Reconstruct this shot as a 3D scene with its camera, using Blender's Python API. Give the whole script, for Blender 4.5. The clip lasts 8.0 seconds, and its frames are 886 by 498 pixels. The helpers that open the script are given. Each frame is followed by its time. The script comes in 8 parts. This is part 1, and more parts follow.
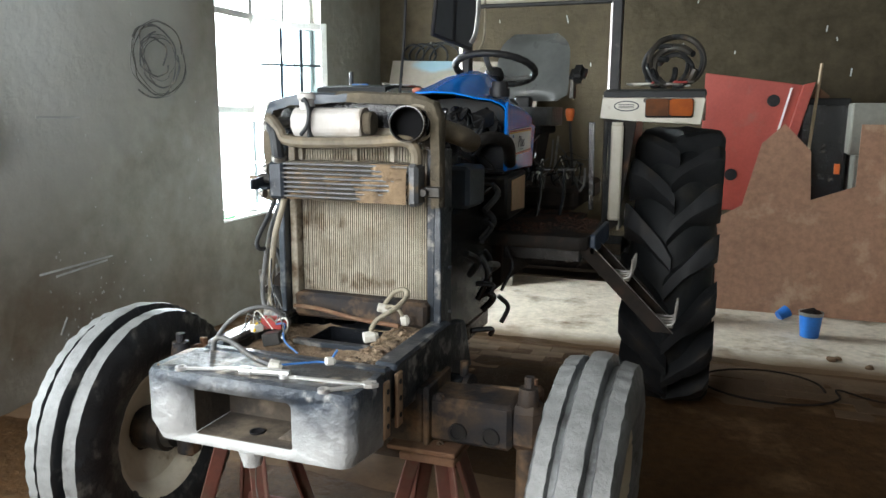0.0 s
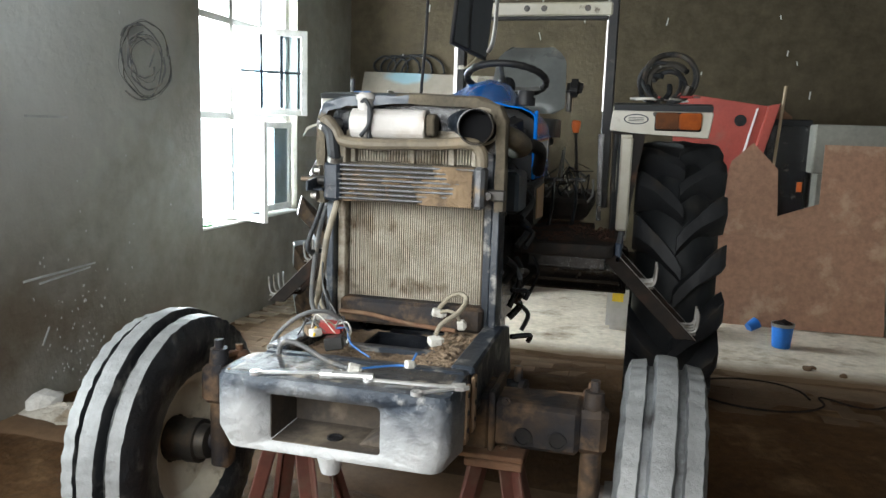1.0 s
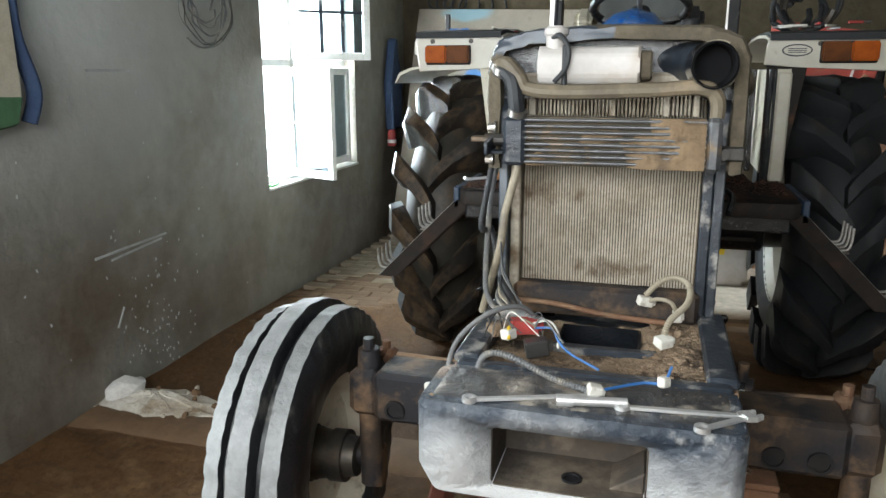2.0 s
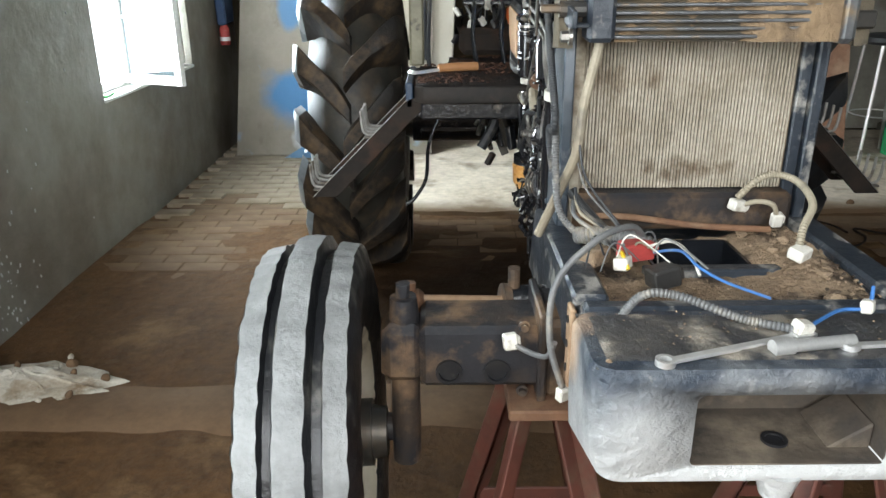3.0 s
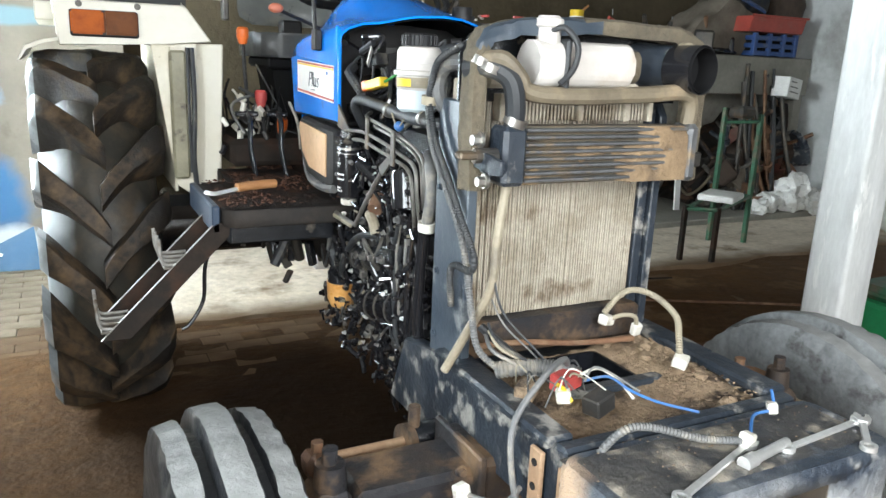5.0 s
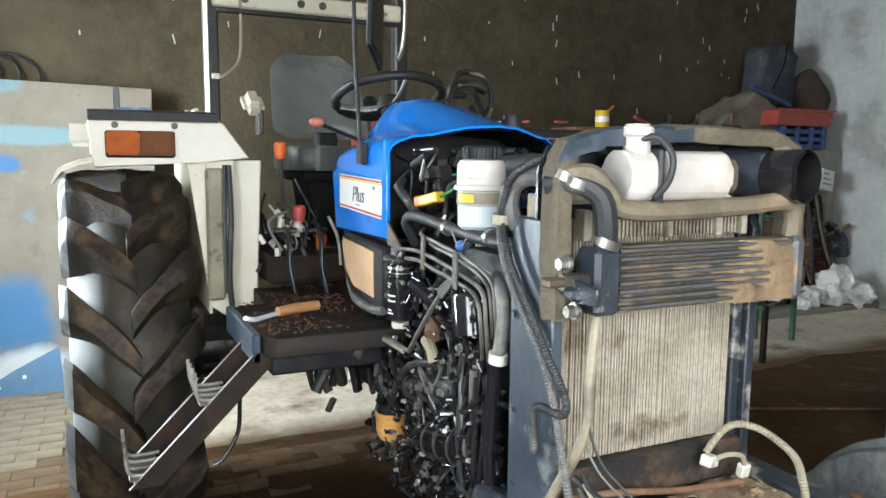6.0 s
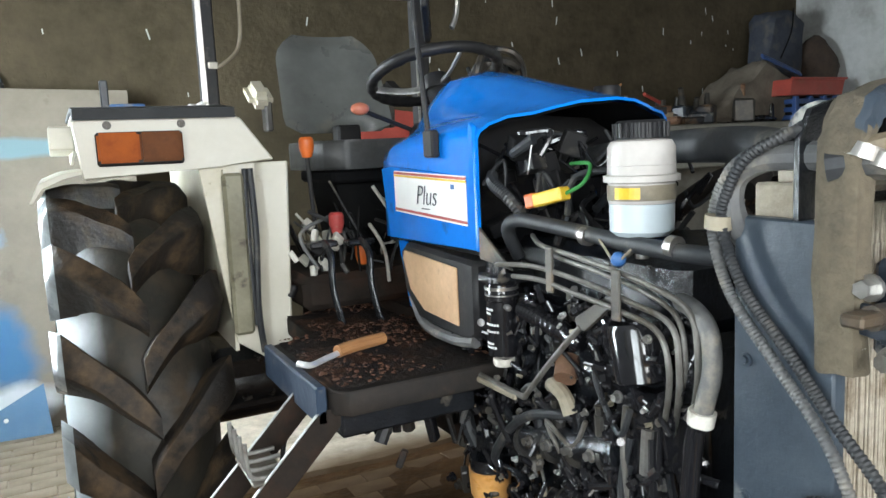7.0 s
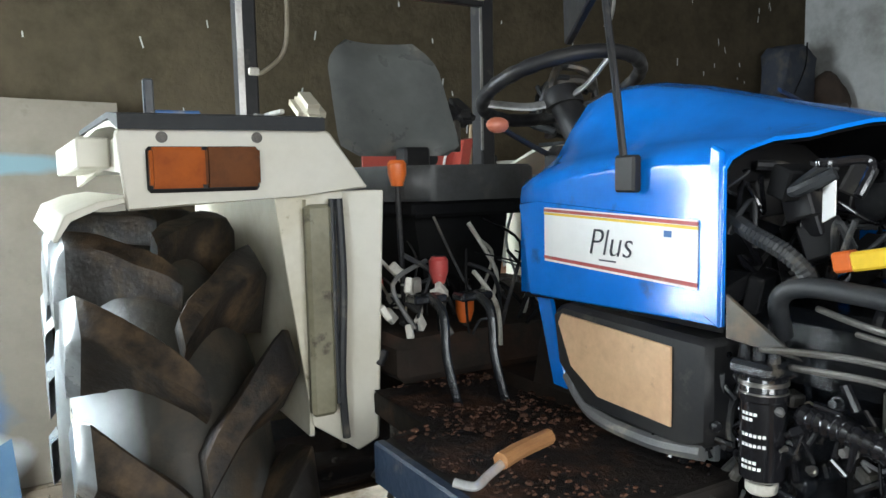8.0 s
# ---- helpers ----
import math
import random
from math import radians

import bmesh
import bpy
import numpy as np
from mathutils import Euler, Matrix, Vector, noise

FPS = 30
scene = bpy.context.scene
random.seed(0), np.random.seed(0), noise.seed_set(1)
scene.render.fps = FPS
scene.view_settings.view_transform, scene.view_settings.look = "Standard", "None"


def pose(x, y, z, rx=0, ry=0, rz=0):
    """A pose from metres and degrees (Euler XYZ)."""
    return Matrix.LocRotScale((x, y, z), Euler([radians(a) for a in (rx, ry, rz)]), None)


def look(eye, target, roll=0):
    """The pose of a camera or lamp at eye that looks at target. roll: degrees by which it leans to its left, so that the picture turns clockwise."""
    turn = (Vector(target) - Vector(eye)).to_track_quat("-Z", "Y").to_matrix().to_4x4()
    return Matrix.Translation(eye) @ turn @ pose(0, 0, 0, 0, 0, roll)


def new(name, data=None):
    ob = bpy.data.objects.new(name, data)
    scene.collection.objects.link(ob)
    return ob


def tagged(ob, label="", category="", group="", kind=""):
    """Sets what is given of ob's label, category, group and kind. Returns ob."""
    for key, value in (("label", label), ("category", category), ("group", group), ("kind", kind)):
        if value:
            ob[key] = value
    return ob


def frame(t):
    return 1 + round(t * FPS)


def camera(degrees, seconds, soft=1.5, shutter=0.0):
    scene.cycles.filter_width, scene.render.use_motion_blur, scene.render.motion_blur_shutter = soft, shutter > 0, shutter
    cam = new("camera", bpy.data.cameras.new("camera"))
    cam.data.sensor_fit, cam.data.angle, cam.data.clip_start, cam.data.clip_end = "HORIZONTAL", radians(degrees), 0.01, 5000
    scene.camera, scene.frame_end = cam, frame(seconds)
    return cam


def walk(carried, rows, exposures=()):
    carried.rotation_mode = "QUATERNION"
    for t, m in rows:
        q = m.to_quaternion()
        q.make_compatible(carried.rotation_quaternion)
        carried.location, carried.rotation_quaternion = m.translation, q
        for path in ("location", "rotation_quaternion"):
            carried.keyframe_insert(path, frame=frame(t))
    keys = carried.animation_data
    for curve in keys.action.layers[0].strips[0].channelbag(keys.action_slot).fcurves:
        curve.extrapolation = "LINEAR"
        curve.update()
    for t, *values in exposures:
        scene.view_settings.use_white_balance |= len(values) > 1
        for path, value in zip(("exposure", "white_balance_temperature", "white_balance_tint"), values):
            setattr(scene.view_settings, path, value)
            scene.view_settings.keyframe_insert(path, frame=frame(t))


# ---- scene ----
cam = camera(61.3, 8.0)
PATH = [
    (0, (0.999, -1.912, 1.464), (0.336, -0.059, 1.107), 0.4),
    (0.5, (0.808, -1.953, 1.43), (0.429, -0.022, 1.073), 2.0),
    (1, (0.647, -2.013, 1.421), (0.154, -0.1, 1.109), 1.8),
    (1.5, (0.382, -1.868, 1.424), (-0.098, 0.047, 1.1), -3.4),
    (2, (0.097, -1.701, 1.423), (-0.429, 0.173, 0.961), -0.1),
    (3.3, (-0.602, -1.276, 1.329), (-0.385, 0.559, 0.563), 0.3),
    (3.5, (-0.641, -1.237, 1.335), (-0.293, 0.569, 0.549), 1.3),
    (4, (-0.779, -1.189, 1.4), (-0.134, 0.559, 0.673), 2.5),
    (4.2, (-0.838, -1.186, 1.427), (-0.118, 0.571, 0.798), 1.9),
    (5.3, (-0.956, -1.122, 1.454), (-0.04, 0.602, 1.019), 2.0),
    (5.5, (-0.955, -1.086, 1.464), (-0.026, 0.651, 1.115), 1.1),
    (6, (-0.96, -0.95, 1.467), (-0.108, 0.842, 1.219), 0.5),
    (6.5, (-0.964, -0.705, 1.469), (-0.147, 1.104, 1.222), -2.8),
    (7, (-1.01, -0.431, 1.461), (-0.101, 1.33, 1.192), -2.7),
    (7.5, (-1.11, -0.14, 1.486), (-0.066, 1.55, 1.25), -1.6),
    (8, (-1.135, 0.163, 1.476), (-0.124, 1.877, 1.276), -1.2),
]
EXPOSURES = [(0.0, -0.05), (1.0, -0.2), (2.0, -0.35), (3.3, -0.04), (4.0, 0.12), (5.3, 0.24), (6.5, -0.08), (7.0, -0.10), (7.5, -0.32), (8.0, -0.44)]
walk(cam, [(t, look(eye, target, roll)) for t, eye, target, roll in PATH], EXPOSURES)

# ---- world, sun and openings' light ----
world = bpy.data.worlds.new("sky")
scene.world = world
world.use_nodes = True
wn = world.node_tree.nodes
sky = wn.new("ShaderNodeTexSky")
sky.sky_type, sky.sun_disc = "NISHITA", False
sky.sun_elevation, sky.sun_rotation = radians(38), radians(200)
sky.air_density, sky.dust_density = 1.2, 2.0
world.node_tree.links.new(sky.outputs[0], wn["Background"].inputs[0])
wn["Background"].inputs[1].default_value = 0.14


def opening_light(name, at, size_x, size_y, rot, watts, colour):
    lamp = bpy.data.lights.new(name, "AREA")
    lamp.shape, lamp.size, lamp.size_y = "RECTANGLE", size_x, size_y
    lamp.energy, lamp.color = watts, colour
    ob = new(name, lamp)
    ob.matrix_world = pose(*at, *rot)
    return ob


# daylight entering by the west window and the big doorway behind the camera, plus added side fill
opening_light("window_daylight", (-2.50, 3.20, 1.65), 1.55, 1.9, (90, 0, -90), 520, (0.84, 0.95, 1.0))
opening_light("doorway_daylight", (-0.75, -2.98, 2.15), 2.6, 1.4, (90, 0, 0), 185, (0.92, 0.97, 1.0))
# fill lamp for an assumed opening out of view
opening_light("added_west_fill", (-2.50, -1.15, 1.65), 1.55, 1.9, (90, 0, -90), 115, (0.84, 0.95, 1.0))

# ---- materials ----
MATS = {}


def mat(name, c1, c2=None, rough=0.6, metal=0.0, scale=6.0, lo=0.42, hi=0.62, dirt=None, dirt_scale=3.0, dirt_lo=0.5, dirt_hi=0.68,
        bump=0.15, bump_scale=60.0, dist=0.004, vary=0.0, stretch=(1, 1, 1), rough_vary=0.12, alpha=0.0, coat=0.0, sub=0.0, grain=0.22, spec=0.5):
    m = bpy.data.materials.new(name)
    m.use_nodes = True
    n, l = m.node_tree.nodes, m.node_tree.links
    b = n["Principled BSDF"]
    b.inputs["Metallic"].default_value = metal
    b.inputs["Transmission Weight"].default_value = alpha
    b.inputs["Coat Weight"].default_value = coat
    b.inputs["Specular IOR Level"].default_value = spec
    b.inputs["Subsurface Weight"].default_value = sub
    tc, mp = n.new("ShaderNodeTexCoord"), n.new("ShaderNodeMapping")
    mp.inputs["Scale"].default_value = stretch
    l.new(tc.outputs["Object"], mp.inputs[0])

    def noise_at(s, detail=6.0):
        t = n.new("ShaderNodeTexNoise")
        t.inputs["Scale"].default_value, t.inputs["Detail"].default_value = s, detail
        t.inputs["Roughness"].default_value = 0.62
        l.new(mp.outputs[0], t.inputs["Vector"])
        return t.outputs["Fac"]

    def ramp(fac, a, z):
        r = n.new("ShaderNodeMapRange")
        r.inputs["From Min"].default_value, r.inputs["From Max"].default_value = a, z
        l.new(fac, r.inputs["Value"])
        return r.outputs["Result"]

    def blend(fac, a, z, kind="MIX"):
        x = n.new("ShaderNodeMix")
        x.data_type, x.blend_type = "RGBA", kind
        l.new(fac, x.inputs["Factor"]) if not isinstance(fac, float) else None
        if isinstance(fac, float):
            x.inputs["Factor"].default_value = fac
        for k, v in ((6, a), (7, z)):
            if isinstance(v, tuple):
                x.inputs[k].default_value = (*v[:3], 1)
            else:
                l.new(v, x.inputs[k])
        return x.outputs[2]

    c2 = c2 or tuple(v * 0.75 for v in c1)
    col = blend(ramp(noise_at(scale), lo, hi), c1, c2)
    fine = noise_at(scale * 9, 4.0)
    col = blend(float(grain), col, blend(ramp(fine, 0.3, 0.7), tuple(v * 0.6 for v in c1), tuple(min(1, v * 1.35) for v in c1)))
    if dirt:
        col = blend(ramp(noise_at(dirt_scale, 10.0), dirt_lo, dirt_hi), col, dirt)
    if vary:
        oi = n.new("ShaderNodeObjectInfo")
        hs = n.new("ShaderNodeHueSaturation")
        l.new(col, hs.inputs["Color"])
        r = n.new("ShaderNodeMapRange")
        r.inputs["To Min"].default_value, r.inputs["To Max"].default_value = 1 - vary, 1 + vary
        l.new(oi.outputs["Random"], r.inputs["Value"])
        l.new(r.outputs["Result"], hs.inputs["Value"])
        col = hs.outputs["Color"]
    l.new(col, b.inputs["Base Color"])
    rr = n.new("ShaderNodeMapRange")
    rr.inputs["To Min"].default_value, rr.inputs["To Max"].default_value = max(0.02, rough - rough_vary), min(1, rough + rough_vary)
    l.new(noise_at(scale * 2.3), rr.inputs["Value"])
    l.new(rr.outputs["Result"], b.inputs["Roughness"])
    if bump:
        bp = n.new("ShaderNodeBump")
        bp.inputs["Strength"].default_value, bp.inputs["Distance"].default_value = bump, dist
        l.new(noise_at(bump_scale, 8.0), bp.inputs["Height"])
        l.new(bp.outputs[0], b.inputs["Normal"])
    MATS[name] = m
    return m


def with_patch(base, name, centre, size, shade, ragged=1.6):
    """A copy of a material with one ragged patch of another colour: bare metal, a tone or painted light."""
    m = base.copy()
    m.name = name
    n, l = m.node_tree.nodes, m.node_tree.links
    b = n["Principled BSDF"]
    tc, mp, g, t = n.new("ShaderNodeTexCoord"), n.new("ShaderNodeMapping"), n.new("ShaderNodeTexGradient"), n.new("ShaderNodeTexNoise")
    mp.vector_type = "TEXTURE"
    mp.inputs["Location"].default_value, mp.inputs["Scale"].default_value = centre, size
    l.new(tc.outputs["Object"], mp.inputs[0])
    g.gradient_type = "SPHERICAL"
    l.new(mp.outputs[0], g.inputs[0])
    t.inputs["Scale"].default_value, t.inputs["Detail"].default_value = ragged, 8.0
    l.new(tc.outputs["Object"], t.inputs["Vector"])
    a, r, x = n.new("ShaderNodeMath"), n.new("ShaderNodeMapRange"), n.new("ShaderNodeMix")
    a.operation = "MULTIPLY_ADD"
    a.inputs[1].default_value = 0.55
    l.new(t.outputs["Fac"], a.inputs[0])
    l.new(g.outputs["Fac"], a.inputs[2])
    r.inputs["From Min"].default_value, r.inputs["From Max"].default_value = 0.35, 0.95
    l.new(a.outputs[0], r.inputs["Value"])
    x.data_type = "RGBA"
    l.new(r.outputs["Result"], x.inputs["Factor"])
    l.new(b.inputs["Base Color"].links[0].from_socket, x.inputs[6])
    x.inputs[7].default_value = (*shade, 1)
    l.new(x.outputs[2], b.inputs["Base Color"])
    return m


def glow(name, colour, strength):
    m = bpy.data.materials.new(name)
    m.use_nodes = True
    n = m.node_tree.nodes
    e = n.new("ShaderNodeEmission")
    e.inputs[0].default_value, e.inputs[1].default_value = (*colour, 1), strength
    m.node_tree.links.new(e.outputs[0], n["Material Output"].inputs[0])
    return m


plaster = mat("grey_plaster", (0.262, 0.254, 0.220), (0.165, 0.150, 0.118), 0.55, scale=1.1, lo=0.38, hi=0.66, dirt=(0.118, 0.089, 0.060), dirt_scale=0.8,
              dirt_lo=0.45, dirt_hi=0.64, bump=0.7, bump_scale=14, dist=0.010, grain=0.35)
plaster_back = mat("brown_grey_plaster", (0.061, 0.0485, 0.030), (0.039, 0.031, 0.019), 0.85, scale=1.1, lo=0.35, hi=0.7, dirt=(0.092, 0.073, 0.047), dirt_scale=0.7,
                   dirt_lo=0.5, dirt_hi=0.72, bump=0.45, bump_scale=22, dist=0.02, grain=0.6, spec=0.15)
plaster_pale = mat("pale_plaster", (0.47, 0.485, 0.48), (0.38, 0.39, 0.38), 0.75, scale=1.5, dirt=(0.18, 0.17, 0.15), dirt_scale=1.5, dirt_lo=0.55, dirt_hi=0.8, bump=0.3,
                   bump_scale=20)
plaster_white = mat("white_broken_plaster", (0.72, 0.70, 0.66), (0.58, 0.55, 0.50), 0.9, scale=9, bump=0.5)
# dark tone chosen to lower the room's bounced light
ceiling_mat = mat("dark_unseen_ceiling", (0.10, 0.095, 0.085), (0.07, 0.065, 0.055), 0.9, scale=1.5)
mud = mat("brown_mud", (0.104, 0.054, 0.022), (0.034, 0.018, 0.009), 0.72, scale=2.6, lo=0.38, hi=0.62, dirt=(0.175, 0.104, 0.050), dirt_scale=2.6, dirt_lo=0.54, dirt_hi=0.66, bump=0.8, bump_scale=9, dist=0.03, grain=0.5, spec=0.15)
paver = mat("muddy_paver", (0.150, 0.095, 0.050), (0.110, 0.067, 0.034), 0.85, scale=5, dirt=(0.105, 0.062, 0.032), dirt_scale=1.3, dirt_lo=0.42, dirt_hi=0.60, bump=0.5, bump_scale=40, vary=0.10)
# paler copy of the paver for the floor lit by the window
paver_lit = mat("pale_lit_paver", (0.255, 0.21, 0.155), (0.205, 0.165, 0.115), 0.85, scale=4, dirt=(0.15, 0.105, 0.062), dirt_scale=1.6, dirt_lo=0.46, dirt_hi=0.70, bump=0.6, bump_scale=40, vary=0.05)
kerb_mat = mat("muddy_concrete", (0.150, 0.088, 0.044), (0.092, 0.052, 0.026), 0.85, scale=4, bump=0.6, bump_scale=26)
white_paint = mat("white_window_paint", (0.78, 0.78, 0.75), (0.66, 0.66, 0.62), 0.5, scale=8, dirt=(0.4, 0.38, 0.33), dirt_scale=9, dirt_lo=0.62, dirt_hi=0.75)
rubber = mat("black_tyre_rubber", (0.018, 0.020, 0.022), (0.012, 0.013, 0.014), 0.58, scale=5, dirt=(0.05, 0.046, 0.039), dirt_scale=3.2, dirt_lo=0.56, dirt_hi=0.72, bump=0.3, bump_scale=30, spec=0.3, rough_vary=0.10)
rubber_crown = mat("dusty_olive_tyre_rubber", (0.030, 0.028, 0.022), (0.019, 0.018, 0.015), 0.55, scale=5, dirt=(0.060, 0.043, 0.028), dirt_scale=6, dirt_lo=0.5, dirt_hi=0.68, bump=0.6, bump_scale=36, spec=0.35)
# blue-white colour stands in for window light on the near lug ends
rubber_sheen = mat("pale_sheen_tyre_rubber", (0.33, 0.365, 0.38), (0.075, 0.080, 0.080), 0.30, scale=3.4, lo=0.42, hi=0.66, dirt=(0.045, 0.036, 0.026), dirt_scale=5, dirt_lo=0.56, dirt_hi=0.70, bump=0.3, bump_scale=30, spec=0.9, rough_vary=0.10, coat=0.5)
lug_black = mat("dark_tread_rubber", (0.014, 0.015, 0.017), (0.024, 0.025, 0.027), 0.55, scale=5, lo=0.38, hi=0.60, dirt=(0.036, 0.030, 0.025), dirt_scale=6, dirt_lo=0.56, dirt_hi=0.70, bump=0.5, bump_scale=30, dist=0.006, spec=0.3)
lug_rubber = mat("muddy_tread_rubber", (0.020, 0.015, 0.011), (0.010, 0.009, 0.008), 0.6, scale=7, lo=0.38, hi=0.60, dirt=(0.085, 0.055, 0.030), dirt_scale=8, dirt_lo=0.48, dirt_hi=0.66, bump=0.8, bump_scale=30, dist=0.007, spec=0.3)
rubber_front = mat("scuffed_front_rubber", (0.013, 0.014, 0.016), (0.026, 0.028, 0.030), 0.34, scale=7, dirt=(0.14, 0.135, 0.12), dirt_scale=11, dirt_lo=0.54, dirt_hi=0.68, bump=0.8, bump_scale=30, dist=0.006, spec=0.5, grain=0.4)
rubber_worn = mat("worn_grey_rib_rubber", (0.225, 0.23, 0.228), (0.125, 0.128, 0.128), 0.5, scale=6, lo=0.42, hi=0.68, dirt=(0.06, 0.058, 0.055), dirt_scale=10, dirt_lo=0.60, dirt_hi=0.72, bump=0.8, bump_scale=26, dist=0.008, grain=0.25)
blue = mat("bright_blue_paint", (0.002, 0.185, 0.70), (0.002, 0.16, 0.60), 0.16, scale=5, dirt=(0.025, 0.08, 0.19), dirt_scale=14, dirt_lo=0.62, dirt_hi=0.78, bump=0.05, coat=0.15, grain=0.08, spec=0.4)
cream = mat("cream_white_paint", (0.56, 0.535, 0.455), (0.50, 0.47, 0.385), 0.38, scale=4, dirt=(0.30, 0.235, 0.155), dirt_scale=11, dirt_lo=0.66, dirt_hi=0.82, bump=0.05, grain=0.06)
olive_duct = mat("dirty_olive_cream_duct", (0.215, 0.20, 0.135), (0.125, 0.112, 0.068), 0.5, scale=7, lo=0.38, hi=0.62, dirt=(0.05, 0.040, 0.026), dirt_scale=12, dirt_lo=0.57, dirt_hi=0.65, bump=0.3)
shield_blue = mat("dusty_slate_blue_sheet", (0.030, 0.041, 0.056), (0.062, 0.078, 0.096), 0.34, scale=4, dirt=(0.26, 0.265, 0.26), dirt_scale=9, dirt_lo=0.60, dirt_hi=0.74, bump=0.35)
cream_dirty = mat("scratched_cream_paint", (0.56, 0.53, 0.44), (0.47, 0.43, 0.32), 0.42, scale=5, dirt=(0.11, 0.083, 0.05), dirt_scale=10, dirt_lo=0.62, dirt_hi=0.69, bump=0.15, grain=0.10)
frame_blue = mat("dusty_blue_grey_paint", (0.015, 0.021, 0.030), (0.040, 0.048, 0.060), 0.34, scale=6, dirt=(0.25, 0.24, 0.22), dirt_scale=17, dirt_lo=0.54, dirt_hi=0.64, bump=0.6, bump_scale=40, dist=0.006, grain=0.4)
weight_mat = mat("scuffed_cast_weight", (0.024, 0.034, 0.050), (0.15, 0.165, 0.18), 0.36, scale=7, lo=0.46, hi=0.62, dirt=(0.34, 0.34, 0.33), dirt_scale=14, dirt_lo=0.60, dirt_hi=0.70, bump=1.0, bump_scale=34, dist=0.012, grain=0.55)
# the weight turns paler towards its lower front
weight_mat = with_patch(weight_mat, "cast_weight_rubbed_pale_below", (-0.06, -0.50, 0.655), (0.64, 0.42, 0.200), (0.47, 0.475, 0.47), 13.0)
weight_mat = with_patch(weight_mat, "cast_weight_with_bare_tan_corner", (-0.30, -0.335, 0.80), (0.06, 0.075, 0.075), (0.44, 0.31, 0.21), 9.0)
weight_inside = mat("rusty_dusty_cast_iron", (0.075, 0.058, 0.042), (0.038, 0.032, 0.028), 0.8, scale=9, dirt=(0.20, 0.16, 0.115), dirt_scale=6, dirt_lo=0.55, dirt_hi=0.72, bump=0.6)
grease = mat("shaded_greasy_grime", (0.030, 0.031, 0.034), (0.082, 0.076, 0.068), 0.36, scale=9, lo=0.40, hi=0.66, dirt=(0.25, 0.22, 0.18), dirt_scale=10, dirt_lo=0.53, dirt_hi=0.64, bump=0.9, bump_scale=45, dist=0.008, grain=0.4)
flake = mat("reddish_soil_flakes", (0.080, 0.038, 0.024), (0.045, 0.024, 0.016), 0.9, scale=18, spec=0.2)
engine_black = mat("oily_black_casting", (0.007, 0.008, 0.010), (0.015, 0.017, 0.021), 0.18, scale=12, dirt=(0.12, 0.105, 0.085), dirt_scale=14, dirt_lo=0.61, dirt_hi=0.72, bump=0.6, bump_scale=60, spec=0.8)
black_plastic = mat("black_plastic", (0.014, 0.014, 0.016), (0.024, 0.023, 0.022), 0.45, scale=10, dirt=(0.10, 0.09, 0.075), dirt_scale=12, dirt_lo=0.6, dirt_hi=0.8, spec=0.25)
seat_vinyl = mat("grey_green_seat_vinyl", (0.155, 0.164, 0.158), (0.11, 0.116, 0.112), 0.30, scale=5, dirt=(0.20, 0.185, 0.155), dirt_scale=6, dirt_lo=0.58, dirt_hi=0.76, bump=0.25, bump_scale=220, dist=0.001, grain=0.08)
cushion_vinyl = mat("worn_dark_seat_vinyl", (0.062, 0.064, 0.064), (0.038, 0.037, 0.036), 0.42, scale=8, dirt=(0.13, 0.12, 0.105), dirt_scale=6, dirt_lo=0.58, dirt_hi=0.76, bump=0.3, bump_scale=120, dist=0.002, spec=0.35)
dark_steel = mat("dark_oily_steel", (0.050, 0.048, 0.046), (0.09, 0.08, 0.065), 0.42, 0.5, scale=11, dirt=(0.15, 0.105, 0.065), dirt_scale=8, dirt_lo=0.55, dirt_hi=0.75, bump=0.3, spec=0.4)
steel = mat("worn_bright_steel", (0.45, 0.44, 0.42), (0.30, 0.28, 0.25), 0.32, 0.9, scale=14, dirt=(0.16, 0.12, 0.09), dirt_scale=18, dirt_lo=0.58, dirt_hi=0.75, bump=0.15)
chrome = mat("bright_tool_steel", (0.78, 0.78, 0.77), (0.62, 0.62, 0.60), 0.34, 0.75, scale=14, bump=0.05)
rust = mat("brown_rust", (0.17, 0.085, 0.045), (0.095, 0.05, 0.03), 0.8, scale=11, dirt=(0.24, 0.155, 0.09), dirt_scale=8, bump=0.5, bump_scale=70)
rust_red = mat("red_oxide_paint", (0.115, 0.036, 0.024), (0.072, 0.028, 0.020), 0.6, scale=8, dirt=(0.10, 0.07, 0.045), dirt_scale=7, bump=0.25)
tan_strip = mat("rusty_tan_bare_steel", (0.40, 0.27, 0.17), (0.28, 0.17, 0.10), 0.6, 0.2, scale=14)
axle_mat = mat("muddy_axle_paint", (0.022, 0.022, 0.025), (0.060, 0.042, 0.029), 0.5, scale=8, dirt=(0.165, 0.105, 0.062), dirt_scale=7, dirt_lo=0.47, dirt_hi=0.62, bump=0.6, bump_scale=45, dist=0.006, spec=0.25)
core_mat = mat("dusty_radiator_fins", (0.43, 0.385, 0.31), (0.25, 0.21, 0.15), 0.75, 0.05, scale=9, lo=0.42, hi=0.60, dirt=(0.12, 0.080, 0.045), dirt_scale=6.0, dirt_lo=0.535, dirt_hi=0.63, bump=0.5, bump_scale=60, dist=0.006, grain=0.4)
core_dark = mat("dusty_radiator_gaps", (0.075, 0.062, 0.044), (0.034, 0.028, 0.019), 0.85, scale=9, dirt=(0.11, 0.082, 0.05), dirt_scale=5.0, dirt_lo=0.47, dirt_hi=0.56)
